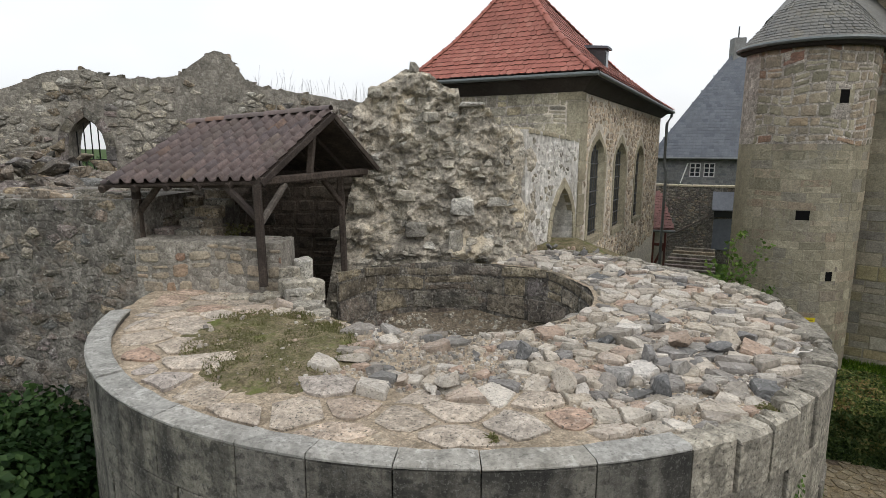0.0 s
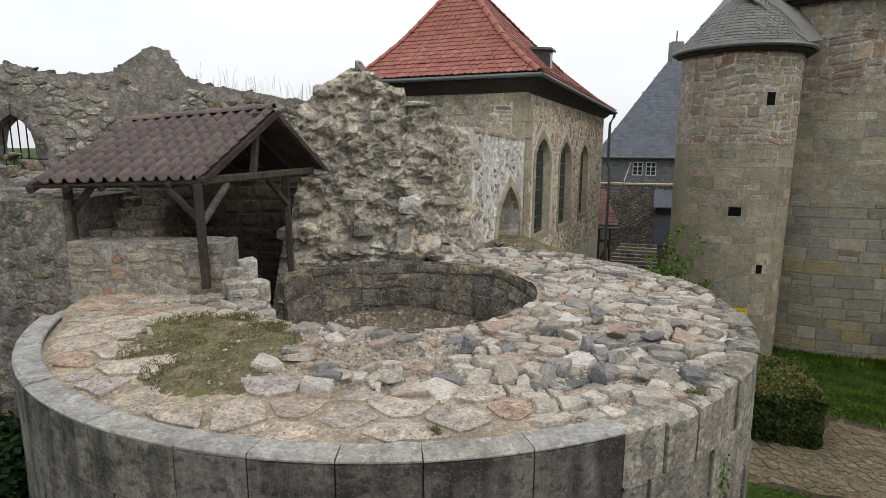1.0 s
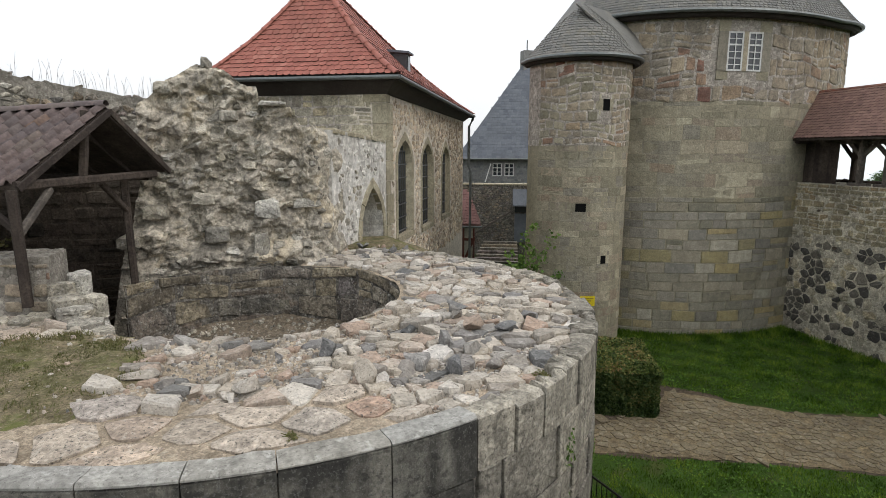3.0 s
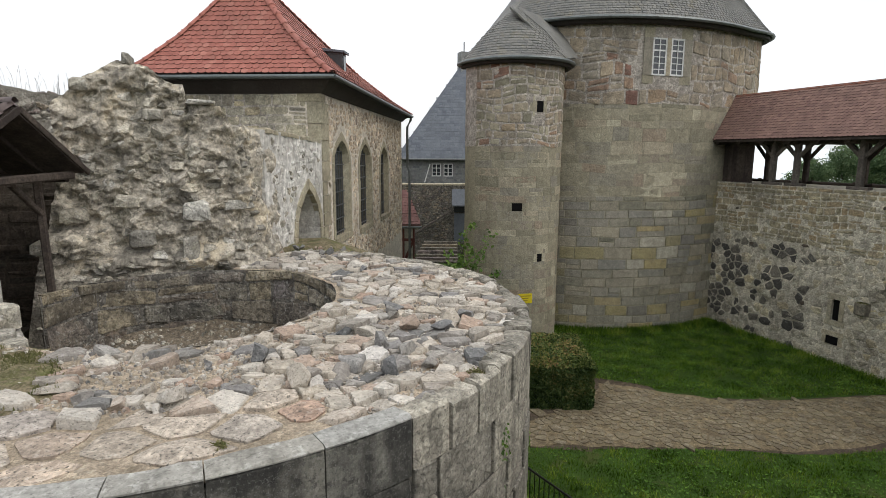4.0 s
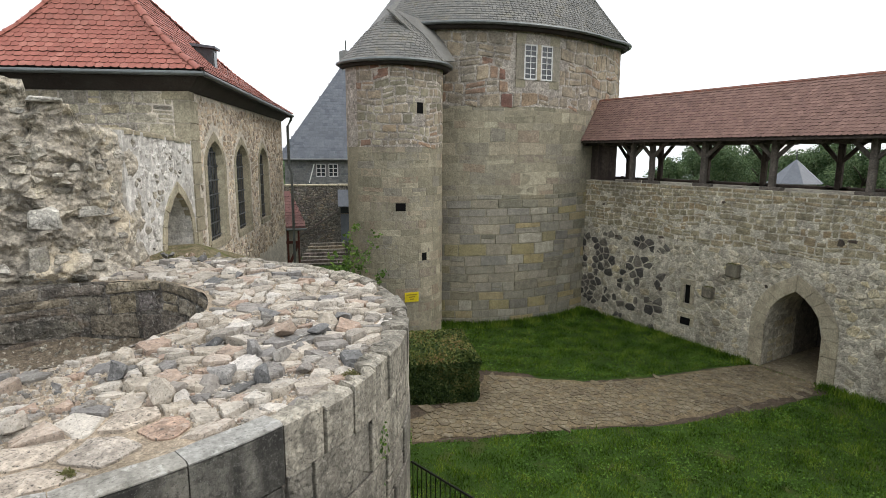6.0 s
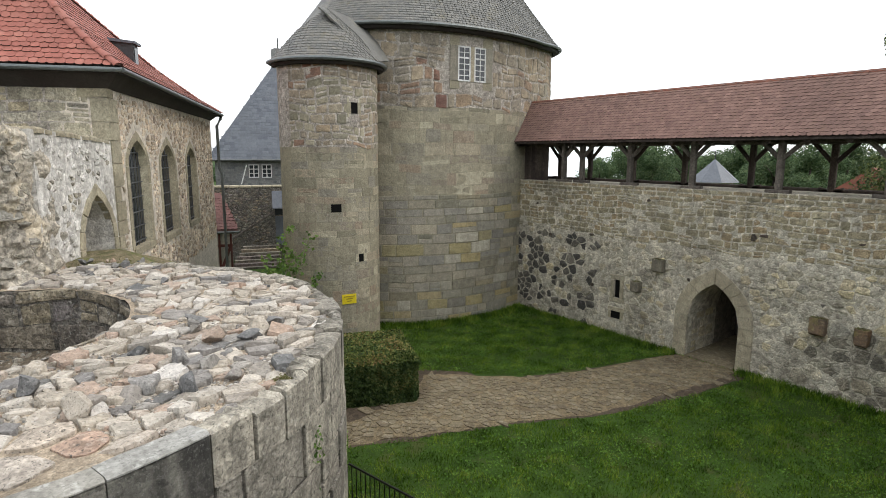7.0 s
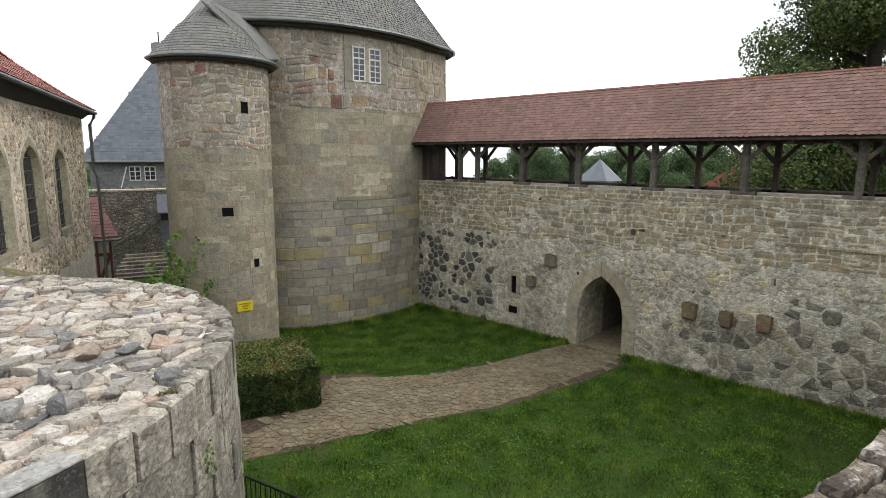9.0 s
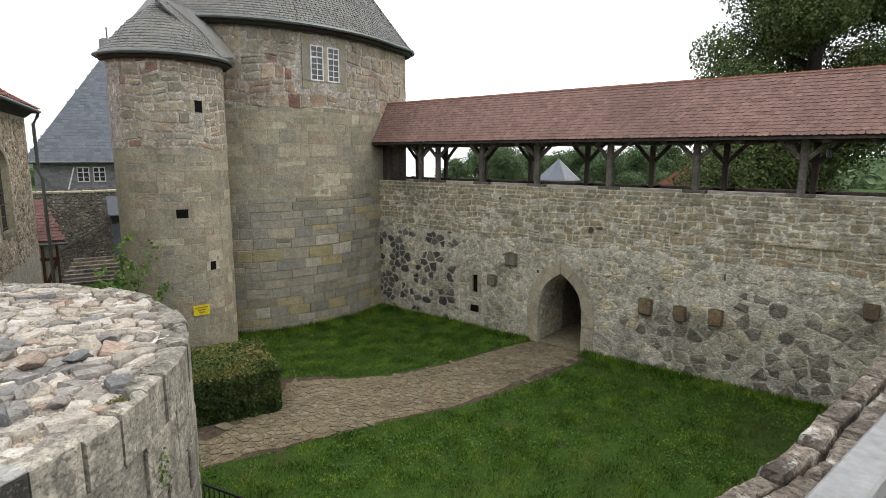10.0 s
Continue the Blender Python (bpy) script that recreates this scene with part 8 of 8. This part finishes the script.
house = thing("slate_house", (15, 39, 0), "far house clad in grey slate with a tall blue-grey roof", "house")
hu = Vector((3.9, -1.33)).normalized()
S_f = plane_map(10.55, 36.45, hu.x, hu.y)
hw_ = Geo().hexa([S_f(u, z, d) for z in (-.5, 5.6) for u, d in ((.15, 0), (9, 0), (9, -8), (.15, -8))]).out("wall", M["shingle"], house, "grey slate-clad wall")
geos = masonry(S_f, .15, 5.2, 4.0, 5.6, (.14, .15), (.2, .24), rng, gap=.008, depth=(.008, .02), cut=(.02, .1), bevel=.008, skip=lambda u, v, a, b: 2.0 < u < 3.7 and 4.4 < v < 5.4)
lay(hw_, "shingle", "shingles", geos, M["shingle"], lambda u, v: False, 0)
for c in (2.42, 3.2):
    w = put("window", [S_f(c + x, y, .04) for x, y in ((-.28, 4.5), (.28, 4.5), (.28, 5.3), (-.28, 5.3))], [[0, 1, 2, 3]], M["glass"], house, "white-framed window")
    for p, q, r, s in [(-.3, -.25, 4.48, 5.32), (.25, .3, 4.48, 5.32), (-.3, .3, 4.48, 4.54), (-.3, .3, 5.26, 5.32), (-.03, .03, 4.48, 5.32), (-.3, .3, 5.0, 5.05), (-.3, .3, 4.74, 4.77)]:
        k = .07 if q - p < .1 else .066
        Geo().hexa([S_f(c + x, y, d) for y in (r, s) for x, d in ((p, k), (q, k), (q, .03), (p, .03))]).out("window_bar", M["white_paint"], w, "white frame bar")
b0, b1, b2, b3 = (Vector(S_f(u, 5.62, d)) for u, d in ((-.3, .4), (9.6, .4), (9.6, -8.4), (-.3, -8.4)))
apx = Vector(S_f(4.35, 12.35, -3.2))
g = Geo().add([tuple(p) for p in (b0, b1, b2, b3, apx)], [[0, 1, 4], [1, 2, 4], [2, 3, 4], [3, 0, 4], [3, 2, 1, 0]])
hrf = g.out("roof", M["slate_blue"], house, "steep blue-grey slate roof")
fe = (b1 - b0)
fl = fe.length
fm = b0 + fe * ((apx - b0).dot(fe) / fl / fl)
fs_ = apx - fm
fh = fs_.length
am = (fm - b0).length
nn = fe.normalized().cross(fs_.normalized())
nn = nn if nn.z > 0 else -nn
S_fr = lambda u, v, d: tuple(b0 + fe.normalized() * u + fs_.normalized() * v + nn * d)
geos = masonry(S_fr, 0, 6.2, 0, fh, (.2, .21), (.28, .34), rng, gap=.008, depth=(.004, .01), cut=(.02, .12), bevel=.006, skip=lambda u, v, a, b: not (am * v / fh + a * .5 < u < fl - (fl - am) * v / fh - a * .5))
lay(hrf, "slate", "slates", geos, M["slate_blue"], lambda u, v: False, 0)
Geo().tube([b0 + Vector((0, 0, -.03)), b0.lerp(b1, .6) + Vector((0, 0, -.03))], .07, 8).out("gutter", M["zinc"], house)
Geo().box(apx.x - .35, apx.x + .35, apx.y - .35, apx.y + .35, 11.2, 12.9).out("chimney", M["shingle"], house, "slate-hung chimney")
Geo().tube([(apx.x, apx.y, 12.3), (apx.x, apx.y, 13.6)], .04, 6).out("finial", M["lead"], house)
Geo().beam(S_f(1.65, 4.1, .4), S_f(2.0, 5.3, .3), .06, .06).out("leaning_board", M["white_paint"], house, "white board leaning on the wall")

# ---- beyond the curtain wall ----
pav = thing("pavilion", (40.3, 20.3, 0), "small garden pavilion with a grey pointed roof", "pavilion")
g = Geo()
for k in range(8):
    a0, a1 = k * math.pi / 4, (k + 1) * math.pi / 4
    g.add([(40.3 + 1.75 * math.cos(a0), 20.3 + 1.75 * math.sin(a0), 4.15), (40.3 + 1.75 * math.cos(a1), 20.3 + 1.75 * math.sin(a1), 4.15), (40.3, 20.3, 5.75)], [[0, 1, 2]])
g.weld().out("roof", M["slate_blue"], pav)
Geo().tube([(40.3, 20.3, -.2), (40.3, 20.3, 4.3)], 1.35, 8).out("wall", M["plaster"], pav)
Geo().tube([(40.3, 20.3, 5.7), (40.3, 20.3, 6.3)], .04, 6).out("finial", M["lead"], pav)
rr = thing("far_house", (45, 12.2, 0), "distant house with an orange-red tile roof", "house")
Geo().box(43.6, 48, 10.1, 13.8, -.2, 3.8).out("wall", M["plaster"], rr)
g = Geo().add([(43.2, 14.0, 3.7), (48.4, 14.0, 3.7), (48.4, 9.7, 3.7), (43.2, 9.7, 3.7), (43.6, 11.9, 5.3), (48, 11.9, 5.3)], [[0, 1, 5, 4], [2, 3, 4, 5], [1, 2, 5], [3, 0, 4], [3, 2, 1, 0]])
g.out("roof", M["tile_edge"], rr, "orange-red roof")
tree("tree", 33.3, 3.3, -1, 20, 6.0, M["leaf_dark"], 21, "large dark-leaved tree behind the curtain wall", leaves=135, leaf=.066, crown_from=.12, lumps=60)
tree("tree", 36.0, -3.5, -1, 20, 5.5, M["leaf_dark"], 22, "large dark-leaved tree behind the curtain wall", leaves=110, leaf=.066, crown_from=.12, lumps=56)
for k, (az, d, h, r) in enumerate(((53.2, 54, 7.4, 3.0), (55.5, 60, 8.2, 3.8), (58, 55, 8.6, 3.6), (60.5, 63, 9.0, 4.0), (63, 57, 7.8, 3.4), (65.5, 60, 9.2, 4.0), (68, 52, 8.0, 3.6), (70.5, 58, 8.6, 3.8), (73, 66, 9.4, 3.8), (77, 68, 9.6, 4))):
    tree("tree", d * math.sin(radians(az)), d * math.cos(radians(az)), -1.3, h * .9, r, M["leaf_mid"], 40 + k, "leafy green tree in the row beyond the wall", leaves=95, leaf=.075, crown_from=.12, lumps=18)
# glowing sheet standing in for the pale hazy distance down the valley
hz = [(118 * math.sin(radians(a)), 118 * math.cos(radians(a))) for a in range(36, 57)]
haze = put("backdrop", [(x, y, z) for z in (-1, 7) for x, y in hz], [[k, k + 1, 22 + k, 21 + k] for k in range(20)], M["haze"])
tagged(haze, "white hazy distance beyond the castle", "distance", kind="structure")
woods_p, woods_n = lump_points([(140 * math.sin(radians(a)), 140 * math.cos(radians(a)), .5, 12, 12, 3.6 + .8 * math.sin(a * 1.7)) for a in range(-80, 130, 5) if not 34 < a < 56], .9, 77, .3)
ob = leaf_object("far_woods", woods_p, woods_n, .9, M["leaf_mid"], seed=6)
tagged(ob, "distant green woods on the horizon", "woods", kind="stuff")

# ---- grass ----
r = np.random.default_rng(12)


def on_path(a, b):
    return all(inside(dirt_pts, a + i, b + j) for i in (-.13, .13) for j in (-.13, .13))


def blades(name, x, y, z, hgt, wid, mat, label):
    n = len(x)
    a = r.uniform(0, 6.283, n)
    lx, ly = r.normal(0, .35, n) * hgt, r.normal(0, .35, n) * hgt
    v = np.stack([np.stack([x - np.cos(a) * wid, y - np.sin(a) * wid, z], 1), np.stack([x + np.cos(a) * wid, y + np.sin(a) * wid, z], 1), np.stack([x + lx, y + ly, z + hgt], 1)], 1).reshape(-1, 3)
    me = bpy.data.meshes.new(name)
    me.from_pydata(v.tolist(), [], np.arange(3 * n).reshape(n, 3).tolist())
    me.materials.append(mat)
    return tagged(new(name, me), label, "grass", kind="stuff")


n = 250000
x, y = r.uniform(3.2, 16.3, n), r.uniform(-2.5, 17, n)
ok = np.array([not on_path(a, b) and b > .5 - .19 * (a - 1) and math.hypot(a - RC[0], b - RC[1]) > RR + .05 for a, b in zip(x, y)])
patch = np.array([noisy(a, b, 0, .5) for a, b in zip(x, y)])
ok &= r.random(n) < .95 + .4 * patch
ok &= r.random(n) < np.clip(((x - 13.8) / 1.7) ** 2 + ((y - 1.2) / .8) ** 2, .25, 1)
x, y = x[ok], y[ok]
z = np.array([ground_z(a, b) for a, b in zip(x, y)])
tuft = np.array([max(0, .55 + 1.1 * noisy(a, b, 7, 1.7)) for a, b in zip(x, y)])
blades("lawn_grass", x, y, z - .01, r.uniform(.03, .08, len(x)) * (.55 + tuft), r.uniform(.006, .014, len(x)), M["grass"], "short green lawn grass")
dn_ = 5000
x, y = r.normal(13.8, .9, dn_), r.normal(1.2, .45, dn_)
ok = np.array([b > .6 - .19 * (a - 1) and a < 16.2 for a, b in zip(x, y)])
x, y = x[ok], y[ok]
blades("worn_grass", x, y, np.array([ground_z(a, b) for a, b in zip(x, y)]) - .01, r.uniform(.02, .05, len(x)), r.uniform(.006, .014, len(x)), M["grass_dry"], "worn brownish grass in the lawn")
cn = 90000
x, y = r.uniform(3.2, 16.2, cn), r.uniform(-2.5, 16.5, cn)
ok = np.array([not on_path(a, b) and b > .5 - .19 * (a - 1) and math.hypot(a - RC[0], b - RC[1]) > RR + .05 and r.random() < .34 + .8 * noisy(a, b, 3, .55) + .6 * noisy(a, b, 0, 2.2) for a, b in zip(x, y)])
x, y = x[ok], y[ok]
P = np.stack([x, y, np.array([ground_z(a, b) for a, b in zip(x, y)]) + r.uniform(.02, .06, len(x))], 1)
ob = leaf_object("lawn_clover", P, np.tile((0, 0, 1.2), (len(P), 1)), .026, M["leaf_clover"], seed=31)
tagged(ob, "patches of bright clover and weeds in the lawn", "clover", kind="stuff")
n = 9000
t = r.random(n)
x = np.concatenate([16.25 - np.abs(r.normal(0, .18, n)), np.array([ell_pt(a, abs(b) * .3 + .02, 0)[0] for a, b in zip(r.uniform(-2.9, -.6, n), r.normal(0, 1, n))])])
y2 = r.uniform(-2, 15.5, n)
th_, dd_ = r.uniform(-2.9, -.6, n), np.abs(r.normal(0, .25, n))
e = np.array([ell_pt(a, b + .02, 0) for a, b in zip(th_, dd_)])
x = np.concatenate([x[:n], e[:, 0]])
y = np.concatenate([y2, e[:, 1]])
ok = np.array([not (6.7 < b < 8.6 and a > 15) and a < 16.27 for a, b in zip(x, y)])
x, y = x[ok], y[ok]
blades("wall_foot_grass", x, y, np.zeros(len(x)) - .02, r.uniform(.08, .24, len(x)), r.uniform(.008, .02, len(x)), M["grass"], "longer grass and weeds at the foot of the walls")
n = 15000
x, y = r.normal(-2.2, .55, n), r.normal(5.5, .6, n)
ok = np.array([zone(a, b) == "t" and noisy(a, b, 0, 2.2) > -.1 for a, b in zip(x, y)])
x, y = x[ok], y[ok]
blades("turf_grass", x, y, np.array([top_z(a, b) + .03 for a, b in zip(x, y)]), r.uniform(.012, .04, len(x)), r.uniform(.004, .008, len(x)), M["grass_dry"], "sparse short turf on the bastion top")
n = 1500
x, y = r.uniform(-.1, 2.0, n), r.uniform(9.8, 11.2, n)
blades("bank_grass", x, y, 4.04 + .05 * (y - 9.6), r.uniform(.02, .06, n), r.uniform(.004, .008, n), M["grass_dry"], "mossy grass on the bank by the old wall")
